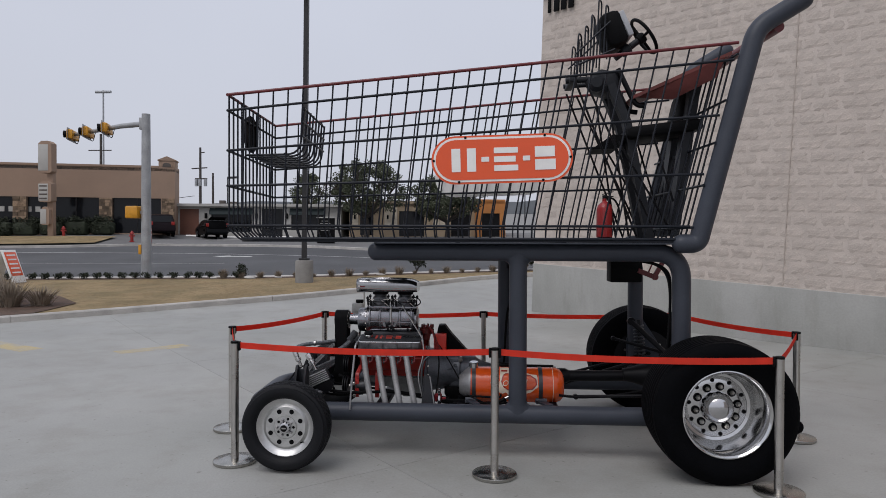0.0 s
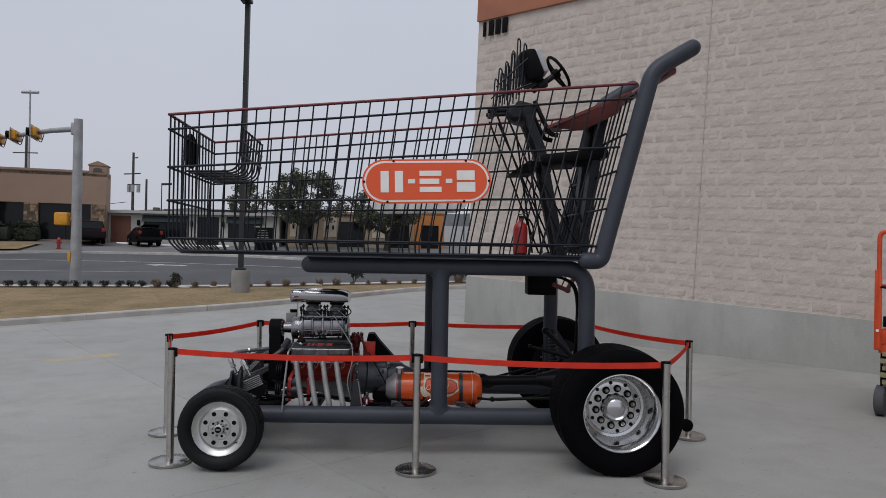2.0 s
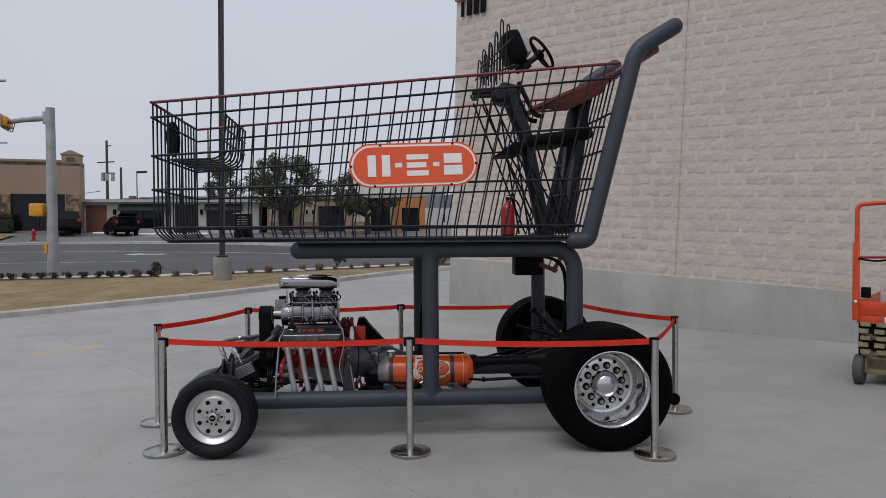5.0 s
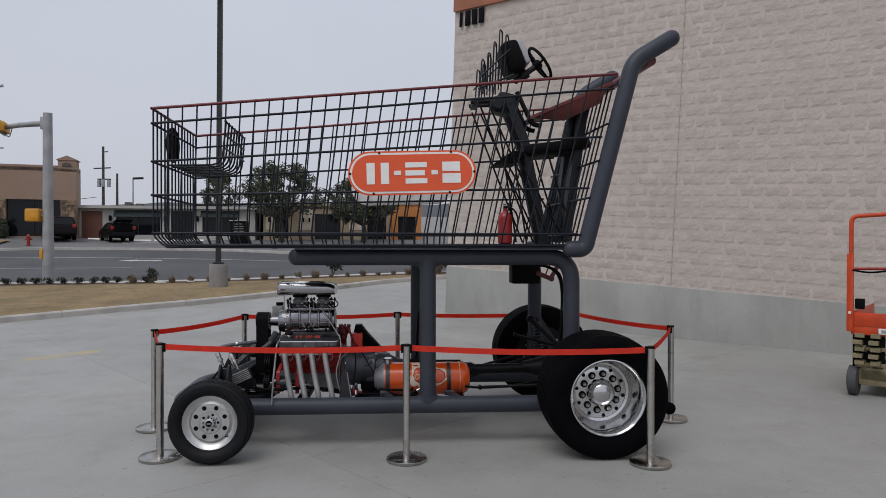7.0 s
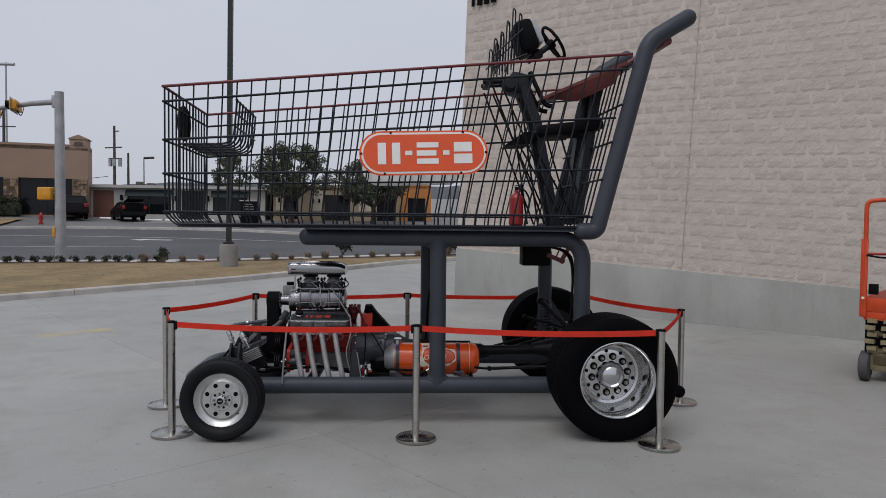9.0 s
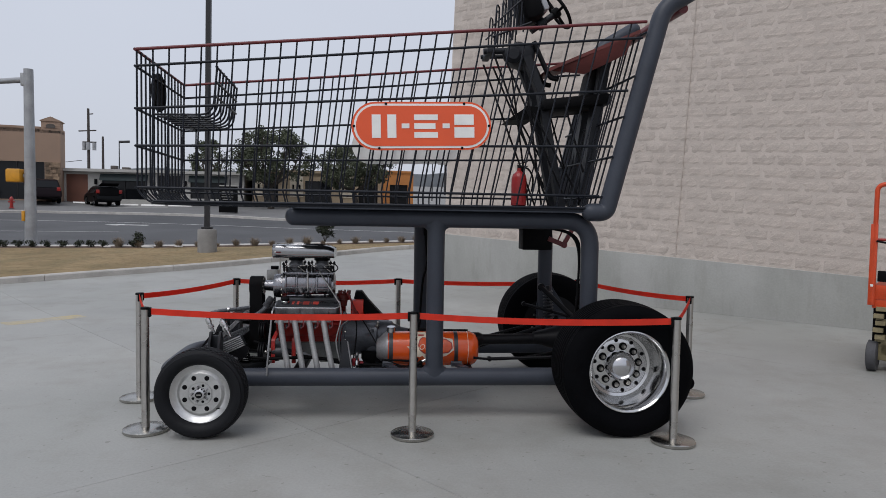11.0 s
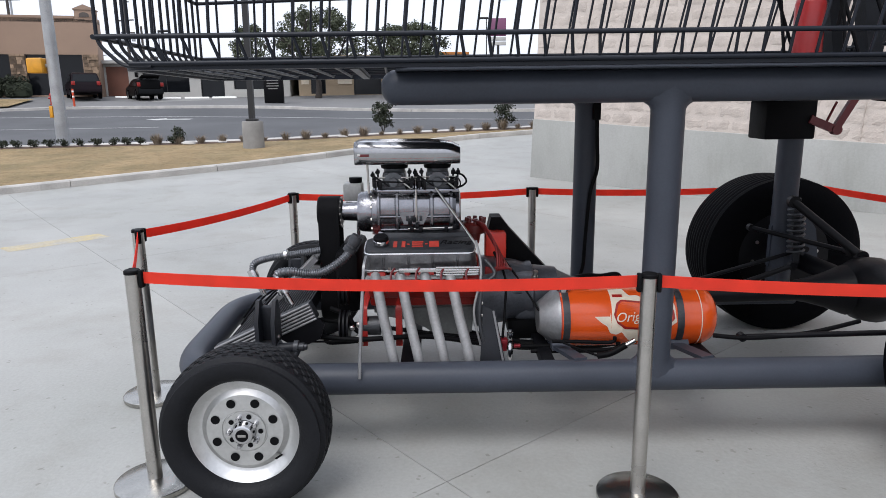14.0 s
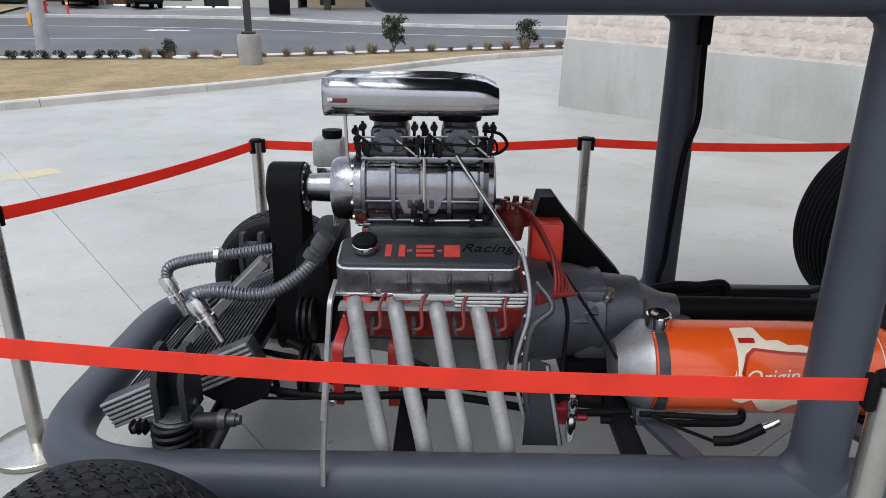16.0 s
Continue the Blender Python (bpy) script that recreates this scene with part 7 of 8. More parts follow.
stripe("line_paving", "yellow_line", [(-10.6, 12.5), (-9.0, 11.55), (-7.4, 10.68)], 0.40, 0.0015, "worn yellow stripe on the paving")
stripe("line_paving_far", "yellow_line", [(-5.85, 10.55), (-5.4, 11.02), (-5.05, 11.42)], 0.36, 0.0015, "worn yellow mark on the paving")
stripe("line_road", "line", [(-50, 35.6), (-30, 36.8), (-18.3, 37.2), (-10.3, 36.1), (-3.4, 34.1), (6, 32)], 0.14, 0.0, "white lane line on the road")
stripe("line_lane", "line", [(-40, 29.5), (-22, 30.2), (-12, 30.8)], 0.10, 0.0, "faint white lane line on the road")
bm = bm0()
ar = [(-14.4, 35.2), (-13.6, 34.65), (-13.5, 34.95), (-12.2, 34.85), (-12.2, 35.35), (-13.5, 35.4), (-13.6, 35.75)]
lo = [bm.verts.new(on(x, y, 0.0)) for x, y in ar]
bm.faces.new(lo)
setting("line_arrow", bm, "line", "white turn arrow painted on the road", "line")

# ---- across the road ----
bm = bm0()
ribbon(bm, resample(FAR, 40), resample([(-70, 64), (-30, 64), (10, 64), (60, 70)], 40), 0.05, 10)
apron = setting("parking_apron", bm, "apron", "worn grey parking apron before the shops", "car park")
kerb("kerb_far", FAR, -0.16, -0.1, 0.14, "pale kerb on the far side of the road", 4.0)
bm = bm0()
ribbon(bm, resample(offset(plan_curve([(-70, 37.3), (-40, 39.0), (-29, 40.2), (-25, 41.8)]), 0.5), 14), resample([(-70, 47.5), (-38, 46.0), (-26.5, 47.2)], 14), 0.16, 3)
setting("lawn_far", bm, "lawn", "dry grass verge across the road", "lawn")


def facade(name, a, b, h, m, label, openings, depth=7.0, base=-0.3, thick=0.25, roof_m="roof", over=0.0):
    """A low building: a front wall from a to b in plan with openings (s0, s1, z0, z1), real jambs, glass set back, sides, back and roof."""
    A, B = Vector((*a, 0)), Vector((*b, 0))
    d = (B - A).normalized()
    nrm = Vector((-d.y, d.x, 0))
    L = (B - A).length
    z0 = min(rise(*a), rise(*b))
    bld = thing(name, label, "building", ((a[0] + b[0]) / 2, (a[1] + b[1]) / 2, z0))
    P = lambda s, o, z: A + d * s + nrm * o + Vector((0, 0, z0 + z))
    cuts = sorted({0.0, L, *[v for o in openings for v in o[:2]]})
    for s0, s1 in zip(cuts, cuts[1:]):
        mid = (s0 + s1) / 2
        op = sorted([o for o in openings if o[0] <= mid <= o[1]], key=lambda o: o[2])
        z = base
        spans = []
        for o in op:
            spans.append((z, o[2]))
            z = o[3]
        spans.append((z, h))
        for za, zb in spans:
            if zb - za > 0.01:
                bm = bm0()
                prism(bm, [P(s0, 0, za), P(s1, 0, za), P(s1, 0, zb), P(s0, 0, zb)], nrm, thick)
                part("wall", bm, m, bld, smooth=False)
    for s0, s1, za, zb in openings:
        bm = bm0()
        prism(bm, [P(s0, 0.14, za), P(s1, 0.14, za), P(s1, 0.14, zb), P(s0, 0.14, zb)], nrm, 0.03)
        win = part("window", bm, "glass", bld)
        n = max(1, round((s1 - s0) / 1.5))
        for k in range(n + 1):
            s = s0 + (s1 - s0) * k / n
            bm = bm0()
            sweep(bm, [P(min(max(s, s0 + 0.03), s1 - 0.03), 0.11, za), P(min(max(s, s0 + 0.03), s1 - 0.03), 0.11, zb)], 0, flat=(0.06, 0.05))
            part("mullion", bm, "bronze", win)
    for s0, s1, o0, o1 in ((0, thick, thick, depth), (L - thick, L, thick, depth), (0, L, depth, depth + thick)):
        bm = bm0()
        prism(bm, [P(s0, o0, base), P(s1, o0, base), P(s1, o1, base), P(s0, o1, base)], (0, 0, 1), h - base)
        part("side_wall", bm, m, bld, smooth=False)
    bm = bm0()
    prism(bm, [P(-over, -over, h - 0.35 if not over else h), P(L + over, -over, h - 0.35 if not over else h), P(L + over, depth, h - 0.35 if not over else h), P(-over, depth, h - 0.35 if not over else h)], (0, 0, 1), 0.22)
    part("roof", bm, roof_m, bld, smooth=False)
    return bld, P, L


# brown shop: stone piers, dark windows, a small corner tower
ops, x = [], 1.05
for w in (3.55, 5.1, 5.0, 4.8, 4.8, 4.8):
    ops.append((x, x + w, 0.75, 3.5))
    x += w + 0.95
BR, BL = (-24.37, 52.0), (-56.92, 43.0)
L_ = math.dist(BR, BL)
ops = [(L_ - b, L_ - a, z0, z1) for a, b, z0, z1 in ops if b < L_ - 0.5]
shop, P, L = facade("brown_shop", BL, BR, 6.0, "stucco", "long brown stucco shop with stone piers and dark windows", ops, 1.6)
for s in [L_ - 0.5] + [o[0] - 0.475 for o in ops]:
    bm = bm0()
    prism(bm, [P(s - 0.475, -0.14, -0.3), P(s + 0.475, -0.14, -0.3), P(s + 0.475, -0.14, 3.5), P(s - 0.475, -0.14, 3.5)], P(0, 1, 0) - P(0, 0, 0), 0.137)
    pier = part("pier", bm, "stone", shop, "rough stone pier", smooth=False)
    if s > L_ - 22:
        random.seed(int(s * 10))
        z = -0.1
        while z < 3.45:
            hh = min(random.uniform(0.14, 0.30), 3.5 - z)
            u = -0.475
            while u < 0.455:
                ww = min(random.uniform(0.22, 0.55), 0.475 - u)
                bm = bm0()
                o_ = -0.14 - random.uniform(0.02, 0.07)
                prism(bm, [P(s + u + 0.008, o_, z + 0.008), P(s + u + ww - 0.008, o_, z + 0.008), P(s + u + ww - 0.008, o_, z + hh - 0.008), P(s + u + 0.008, o_, z + hh - 0.008)], P(0, 1, 0) - P(0, 0, 0), -o_ - 0.141)
                part("stone", bm, "stone", pier, smooth=False)
                u += ww
            z += hh
bm = bm0()
box(bm, P(L_ - 0.62, 0.62, 6.15), (1.24, 1.24, 0.7), 0.02, pose(0, 0, 0, 0, 0, 15.4))
tower = part("corner_tower", bm, "stucco", shop)
bm = bm0()
prism(bm, [P(L_ - 0.62 + a, -0.06, 6.5 + h) for a, h in ((-0.70, 0.0), (0.70, 0.0), (0.70, 0.06), (0.0, 0.36), (-0.70, 0.06))], P(0, 1, 0) - P(0, 0, 0), 1.36)
part("tower_gable", bm, "stucco", tower, smooth=False)
for w_in, o_, m_ in ((0.40, -0.035, "stucco"), (0.31, -0.050, "roof")):
    bm = bm0()
    arch = [(-w_in, 6.02), (w_in, 6.02)] + [(w_in * math.cos(a), 6.16 + w_in * 0.55 * math.sin(a)) for a in [math.pi * k / 10 for k in range(11)]]
    prism(bm, [P(L_ - 0.62 + a, o_, z) for a, z in arch], P(0, 1, 0) - P(0, 0, 0), 0.06)
    part("niche", bm, m_, tower, smooth=False)
bm = bm0()
prism(bm, [P(0, 0.0, 6.1), P(L_ - 12.9, 0.0, 6.1), P(L_ - 12.9, 0.0, 6.9), P(0, 0.0, 6.9)], P(0, 1, 0) - P(0, 0, 0), 0.25)
part("high_parapet", bm, "stucco", shop, smooth=False)
bm = bm0()
prism(bm, [P(0, -0.06, 5.92), P(L_ - 1.3, -0.06, 5.92), P(L_ - 1.3, -0.06, 6.08), P(0, -0.06, 6.08)], P(0, 1, 0) - P(0, 0, 0), 0.4)
part("coping", bm, "stucco", shop, smooth=False)
for k in range(6):
    bm = bm0()
    s = L_ - 12.6 + 0.62 * k
    prism(bm, [P(s, 0.10, 2.35), P(s + 0.34, 0.10, 2.35), P(s + 0.34, 0.10, 2.75), P(s, 0.10, 2.75)], P(0, 1, 0) - P(0, 0, 0), 0.03)
    part("window_letter_bar", bm, "pale", shop)

# low white shop row
W0, W1 = (-24.91, 53.2), (-11.48, 54.2)
shop2, P, L = facade("white_shop", W0, W1, 2.5, "pale", "low white shop row with dark windows and a flat roof", [(0.35, 1.9, 0.0, 2.3), (2.9, 6.2, 0.45, 2.35), (7.0, 8.7, 0.0, 2.35), (9.4, 12.1, 0.6, 2.35)], 9, roof_m="pale", over=0.45)
bm = bm0()
prism(bm, [P(0.35, 0.05, 0.0), P(1.9, 0.05, 0.0), P(1.9, 0.05, 2.3), P(0.35, 0.05, 2.3)], P(0, 1, 0) - P(0, 0, 0), 0.05)
part("door", bm, M.setdefault("door_brown", mat("brown_door_paint", (0.15, 0.062, 0.040), 0.7, 0, 0.08, 2, 30, 0.1)), shop2, "brown panelled door")
for s0, s1 in ((2.8, 6.3), (9.3, 12.2)):
    bm = bm0()
    prism(bm, [P(s0, -0.30, 1.85), P(s1, -0.30, 1.85), P(s1, -0.02, 2.35), P(s0, -0.02, 2.35)], (0, 0, 1), 0.03)
    part("awning", bm, "teal", shop2, "dark teal awning")
for s in (2.5, 6.6, 9.05):
    bm = bm0()
    box(bm, P(s, -0.10, 1.75), (0.18, 0.18, 0.42), 0.03)
    part("wall_lamp", bm, "dull", shop2)
bm = bm0()
for c, sz in ((P(2.9, 3.0, 2.95), (0.45, 0.5, 0.45)), (P(3.7, 3.4, 2.90), (0.55, 0.5, 0.38))):
    box(bm, c, sz, 0.03)
part("roof_unit", bm, "roof", shop2)

for x, y in ((-19.80, 52.25), (-17.85, 52.4), (-15.91, 52.55), (-22.67, 52.1)):
    bm = bm0()
    q = on(x, y, 0.05)
    prism(bm, [q + Vector((-0.85, a, b)) for a, b in ((-0.09, -0.02), (0.09, -0.02), (0.07, 0.10), (0.05, 0.12), (-0.05, 0.12), (-0.07, 0.10))], (1, 0.07, 0), 1.7)
    tagged(part("wheel_stop", bm, "white", None), "white painted concrete wheel stop before the shops", "wheel stop", "wheel stops before the shops")

# tan row with an orange end
T0, T1 = (-10.90, 54.6), (1.75, 56.2)
ops = [(0.9, 2.0, 0.2, 2.2), (4.1, 6.2, 0.1, 2.2), (8.4, 10.0, 0.1, 2.2)]
shop3, P, L = facade("tan_shop", T0, (-0.58, 55.9), 2.9, "tan", "tan stucco shop row with pale panels between dark openings", ops, 9, roof_m="tan")
for s in (0.2, 2.9, 3.4, 6.9, 7.5):
    bm = bm0()
    prism(bm, [P(s, -0.05, 0.9), P(s + 0.55, -0.05, 0.9), P(s + 0.55, -0.05, 2.6), P(s, -0.05, 2.6)], P(0, 1, 0) - P(0, 0, 0), 0.04)
    pn = part("panel", bm, "cream", shop3, "cream panel", smooth=False)
    bm = bm0()
    box(bm, P(s + 0.27, -0.12, 1.7), (0.14, 0.12, 0.34), 0.02)
    part("panel_lamp", bm, "dull", pn)
bm = bm0()
prism(bm, [P(0, -0.12, 2.82), P(L, -0.12, 2.82), P(L, -0.12, 3.02), P(0, -0.12, 3.02)], P(0, 1, 0) - P(0, 0, 0), 0.5)
part("coping", bm, "tan", shop3, smooth=False)
facade("orange_shop", (-0.49, 55.3), (1.95, 55.7), 3.15, "ochre", "small orange stucco shop at the row's end", [(0.5, 2.0, 0.0, 2.0)], 8, roof_m="ochre")


# parked cars
def car(at, heading, paint, label, L=4.5, W=1.85, H=1.68, hatch=False):
    c = thing("car", label, "car", at)
    T = Matrix.Translation(at) @ pose(0, 0, 0, 0, 0, heading)
    k = L / 4.5
    side = [(-2.25, 0.45), (-2.22, 0.85), (-2.12, 1.02), (-1.85, 1.60), (-1.55, 1.67), (0.35, 1.68), (0.75, 1.58), (1.25, 1.10), (2.05, 0.98), (2.24, 0.80), (2.25, 0.42), (1.75, 0.30), (-1.75, 0.30)]
    bm = bm0()
    vs = [[], []]
    for j, s in enumerate((-1, 1)):
        for x, z in side:
            tuck = 0.13 * max(0, (z - 1.0)) / 0.68
            vs[j].append(bm.verts.new((x * k, s * (W / 2 - tuck * 1.6), z * H / 1.68)))
    n = len(side)
    bm.faces.new(vs[0])
    bm.faces.new(vs[1][::-1])
    for i in range(n):
        bm.faces.new((vs[0][i], vs[1][i], vs[1][(i + 1) % n], vs[0][(i + 1) % n]))
    bmesh.ops.bevel(bm, geom=list(bm.edges), offset=0.05, segments=2, affect="EDGES")
    for v in bm.verts:
        v.co = T @ v.co
    body = part("body", bm, paint, c)
    for s in (-1, 1):
        for pts in (((-1.62, 1.08), (-1.45, 1.52), (-0.75, 1.55), (-0.75, 1.08)), ((-0.68, 1.08), (-0.68, 1.55), (0.15, 1.55), (0.15, 1.08)), ((0.22, 1.08), (0.22, 1.54), (0.55, 1.50), (0.98, 1.10))):
            bm = bm0()
            prism(bm, [T @ Vector((x * k, s * (W / 2 - 0.13 * 1.6 * max(0, z - 1.0) / 0.68 + 0.004), z * H / 1.68)) for x, z in pts], T.to_3x3() @ Vector((0, s, 0.3)), 0.006)
            part("side_window", bm, "glass", body)
    for pts in (((0.80, 1.53), (1.22, 1.13)), ((-1.90, 1.55), (-2.10, 1.08))):
        bm = bm0()
        s = 1 if pts[0][0] > 0 else -1
        prism(bm, [T @ Vector((pts[i][0] * k + s * 0.012, y, pts[i][1] * H / 1.68)) for i, y in ((0, -W * 0.36), (0, W * 0.36), (1, W * 0.42), (1, -W * 0.42))], T.to_3x3() @ Vector((s, 0, 0.5)), 0.008)
        part("windscreen", bm, "glass", body)
    for x in (-1.38, 1.40):
        for s in (-1, 1):
            bm = bm0()
            lathe(bm, T @ Vector((x * k, s * (W / 2 - 0.20), 0.35)), T.to_3x3() @ Vector((0, s, 0)), [(0, 0.0), (0, 0.33), (0.02, 0.35), (0.19, 0.35), (0.21, 0.33), (0.21, 0.23)], 26, close=False)
            wh = part("wheel", bm, "rubber", c)
            bm = bm0()
            lathe(bm, T @ Vector((x * k, s * (W / 2 - 0.20), 0.35)), T.to_3x3() @ Vector((0, s, 0)), [(0.15, 0.235), (0.205, 0.235), (0.19, 0.20), (0.17, 0.06), (0.19, 0.05), (0.19, 0)], 20)
            part("rim", bm, "dull_alloy", wh)
    for s in (-1, 1):
        bm = bm0()
        box(bm, T @ Vector((-2.19 * k, s * 0.74, 0.98)), (0.10, 0.22, 0.26), 0.02, pose(0, 0, 0, 0, 0, heading))
        part("tail_lamp", bm, "engine_red", body)
    if hatch:
        bm = bm0()
        prism(bm, [T @ Vector((-1.80 * k, y, H * 0.97)) for y in (-0.62, 0.62)] + [T @ Vector((-2.65 * k, y, H * 1.10)) for y in (0.58, -0.58)], (0, 0, 1), 0.05)
        part("tailgate", bm, "dull", c, "raised black tailgate")
        # solid matt black box paints the shade inside the open tail
        bm = bm0()
        box(bm, T @ Vector((-2.03 * k, 0, H * 0.70)), (0.36, W * 0.80, H * 0.42), 0.04, pose(0, 0, 0, 0, 0, heading))
        part("load_space", bm, "dull", c, "solid black box standing for the shaded load space")
    return c


M["car_black"] = mat("black_car_paint", (0.004, 0.0045, 0.0055), 0.3, 0, 0.05, 3, 40, 0.0, spec=0.12)
M["car_plum"] = mat("dark_plum_paint", (0.008, 0.004, 0.006), 0.3, 0, 0.05, 3, 40, 0.0, spec=0.12)
car(on(-20.9, 50.8, 0.055), 126, "car_black", "black jeep parked before the shops with its tailgate raised", 3.7, 1.66, 1.40, hatch=True)
car(on(-24.5, 49.6, 0.055), 122, "car_plum", "dark plum sport utility car parked by the brown shop", 4.5)

# signs, poles, hydrant, hedge
PY = on(-31.53, 46.8, 0.1)
pyl = thing("pylon_sign", "tall tan pylon sign with pale panels before the brown shop", "sign", PY)
bm = bm0()
box(bm, PY + Vector((0.28, 0.2, 2.9)), (0.42, 0.4, 5.8), 0.03)
part("column", bm, "stucco", pyl)
for z, h in ((5.75, 2.3), (3.25, 1.5), (1.5, 1.3)):
    bm = bm0()
    w = 1.0 if z > 5 else 0.95 if z > 2 else 0.6
    prism(bm, [PY + Vector((a * w / 2 + 0.1, -0.3, z + b)) for a, b in ((-1, -h / 2 + 0.1), (-0.8, -h / 2), (0.8, -h / 2), (1, -h / 2 + 0.1), (1, h / 2 - 0.2), (0.5, h / 2), (-0.5, h / 2), (-1, h / 2 - 0.2))], (0, 1, 0), 0.6)
    box_ = part("cabinet", bm, "stucco", pyl, smooth=False)
    bm = bm0()
    box(bm, PY + Vector((-0.02, -0.31, z - 0.05)), (w * 0.74, 0.02, h * 0.82), 0.004)
    part("panel", bm, "pale", box_, "pale sign panel")
    for j in range(4 if 2 < z < 5 else 0):
        bm = bm0()
        box(bm, PY + Vector((-0.02, -0.325, z - 0.05 - h * 0.30 + h * 0.2 * j)), (w * 0.6, 0.012, h * 0.07), 0.002)
        part("panel_bar", bm, "roof", box_)
BD = on(-10.51, 44.9, 0.1)
bd = thing("monument_sign", "black freestanding sign board with pale unreadable lines", "sign", BD)
bm = bm0()
box(bm, BD + Vector((0, 0, 0.85)), (1.15, 0.35, 1.7), 0.03)
part("board", bm, "dull", bd)
for j, w in enumerate((0.5, 0.7, 0.7, 0.75, 0.6)):
    bm = bm0()
    box(bm, BD + Vector((-0.02, -0.178, 1.50 - 0.16 * j)), (w, 0.006, 0.05), 0.001)
    part("line_bar", bm, "footing", bd)
bm = bm0()
box(bm, BD + Vector((0, 0, 1.735)), (1.22, 0.42, 0.06), 0.01)
part("cap", bm, "pale", bd)


def post(name, label, cat, p, h, r, extra=None, m="wood"):
    t = thing(name, label, cat, p)
    bm = bm0()
    rod(bm, p, p + Vector((0, 0, h)), r, 12, r * 0.7)
    part("pole", bm, m, t)
    for nm, mm, a, b, rr in extra or ():
        bm = bm0()
        rod(bm, p + Vector(a), p + Vector(b), rr, 12)
        part(nm, bm, mm, t)
    return t


post("utility_pole", "dark wooden utility pole with crossarms and transformers", "utility pole", on(-32.11, 74.7), 8.9, 0.17, [
    ("crossarm", "wood", (-1.0, 0, 6.5), (0.8, 0, 6.6), 0.07), ("transformer", "galv", (-0.45, 0, 4.5), (-0.45, 0, 5.3), 0.19), ("transformer", "galv", (0.10, -0.3, 4.5), (0.10, -0.3, 5.3), 0.19),
    ("transformer", "galv", (0.60, 0, 4.5), (0.60, 0, 5.3), 0.19), ("crossarm", "wood", (-0.6, 0, 5.35), (0.8, 0, 5.35), 0.07), ("arm", "wood", (0, 0, 8.3), (0.5, 0, 8.35), 0.06)])
post("utility_pole", "short dark wooden utility pole", "utility pole", on(-30.84, 75.2), 6.0, 0.15)
post("street_lamp", "dark street lamp with a flat head", "street lamp", on(-29.38, 75.8), 5.6, 0.07, [("lamp_head", "bronze", (0, 0, 5.5), (1.1, 0, 5.55), 0.13)], "bronze")
post("street_lamp", "tall grey mast light", "street lamp", on(-43.10, 74.0), 15.4, 0.12, [("lamp_head", "galv", (-0.9, 0, 15.2), (0.9, 0, 15.2), 0.16)], "galv")
post("utility_pole", "dark wooden utility pole behind the brown shop", "utility pole", on(-42.23, 72.0), 10.2, 0.17, [("crossarm", "wood", (-1.4, 0, 8.4), (1.2, 0, 8.4), 0.06)])
post("street_lamp", "dark street lamp with a flat head", "street lamp", on(4.87, 78.0), 7.0, 0.07, [("lamp_head", "bronze", (-0.9, 0, 6.95), (0.2, 0, 6.95), 0.12)], "bronze")
bm = bm0()
a_, b_ = on(-32.11, 74.7) + Vector((-0.7, 0, 3.4)), on(-58.38, 80) + Vector((0, 0, 2.0))
sweep(bm, smooth_line([a_, (a_ + b_) / 2 + Vector((0, 0, -0.6)), b_]), 0.03, 6)
tagged(part("overhead_cable", bm, "dull", None), "thin dark overhead cable", "cable")
# tall fast-food style sign, drawn as plain shapes
TS = on(8.95, 110.0)
ts = thing("pole_sign", "tall purple and white pole sign far down the road", "sign", TS)
bm = bm0()
rod(bm, TS, TS + Vector((0, 0, 5.0)), 0.2, 12)
part("pole", bm, "bronze", ts)
bm = bm0()
box(bm, TS + Vector((0, 0, 7.6)), (2.4, 0.5, 2.6), 0.1)
part("panel", bm, mat("sign_purple", (0.16, 0.05, 0.11), 0.5, 0, 0.05, 2, 30, 0.0), ts)
for z, w in ((5.9, 2.4), (5.2, 2.4)):
    bm = bm0()
    box(bm, TS + Vector((0, -0.02, z)), (w, 0.5, 0.55), 0.04)
    part("lower_panel", bm, "pale", ts)
HY = on(-30.36, 47.0, 0.1)
for q, nm in ((HY, "worn red fire hydrant on the verge"), (on(-23.94, 44.6, 0.05), "small red fire hydrant by the drive")):
    hyd = thing("fire_hydrant", nm, "fire hydrant", q, "hydrants across the road")
    bm = bm0()
    lathe(bm, q, (0, 0, 1), [(0, 0.16), (0.05, 0.16), (0.06, 0.10), (0.52, 0.10), (0.54, 0.14), (0.58, 0.14), (0.70, 0.07), (0.76, 0.03), (0.76, 0)], 18)
    part("barrel", bm, "engine_red", hyd)
    bm = bm0()
    rod(bm, q + Vector((-0.19, 0, 0.42)), q + Vector((0.19, 0, 0.42)), 0.055, 10)
    part("nozzle", bm, "engine_red", hyd)
DL = on(-21.99, 43.4, 0.06)
dl = thing("lane_marker", "orange and white lane marker post on the kerb", "marker post", DL)
bm = bm0()
rod(bm, DL, DL + Vector((0, 0, 1.05)), 0.06, 12)
part("post", bm, "lift_orange", dl)
for z in (0.55, 0.85):
    bm = bm0()
    lathe(bm, DL + Vector((0, 0, z)), (0, 0, 1), [(0, 0.063), (0.1, 0.063)], 14)
    part("band", bm, "white", dl)
bm = bm0()
box(bm, DL + Vector((0, 0, 0.02)), (0.5, 0.5, 0.04), 0.01)
part("foot", bm, "dull", dl)
random.seed(11)
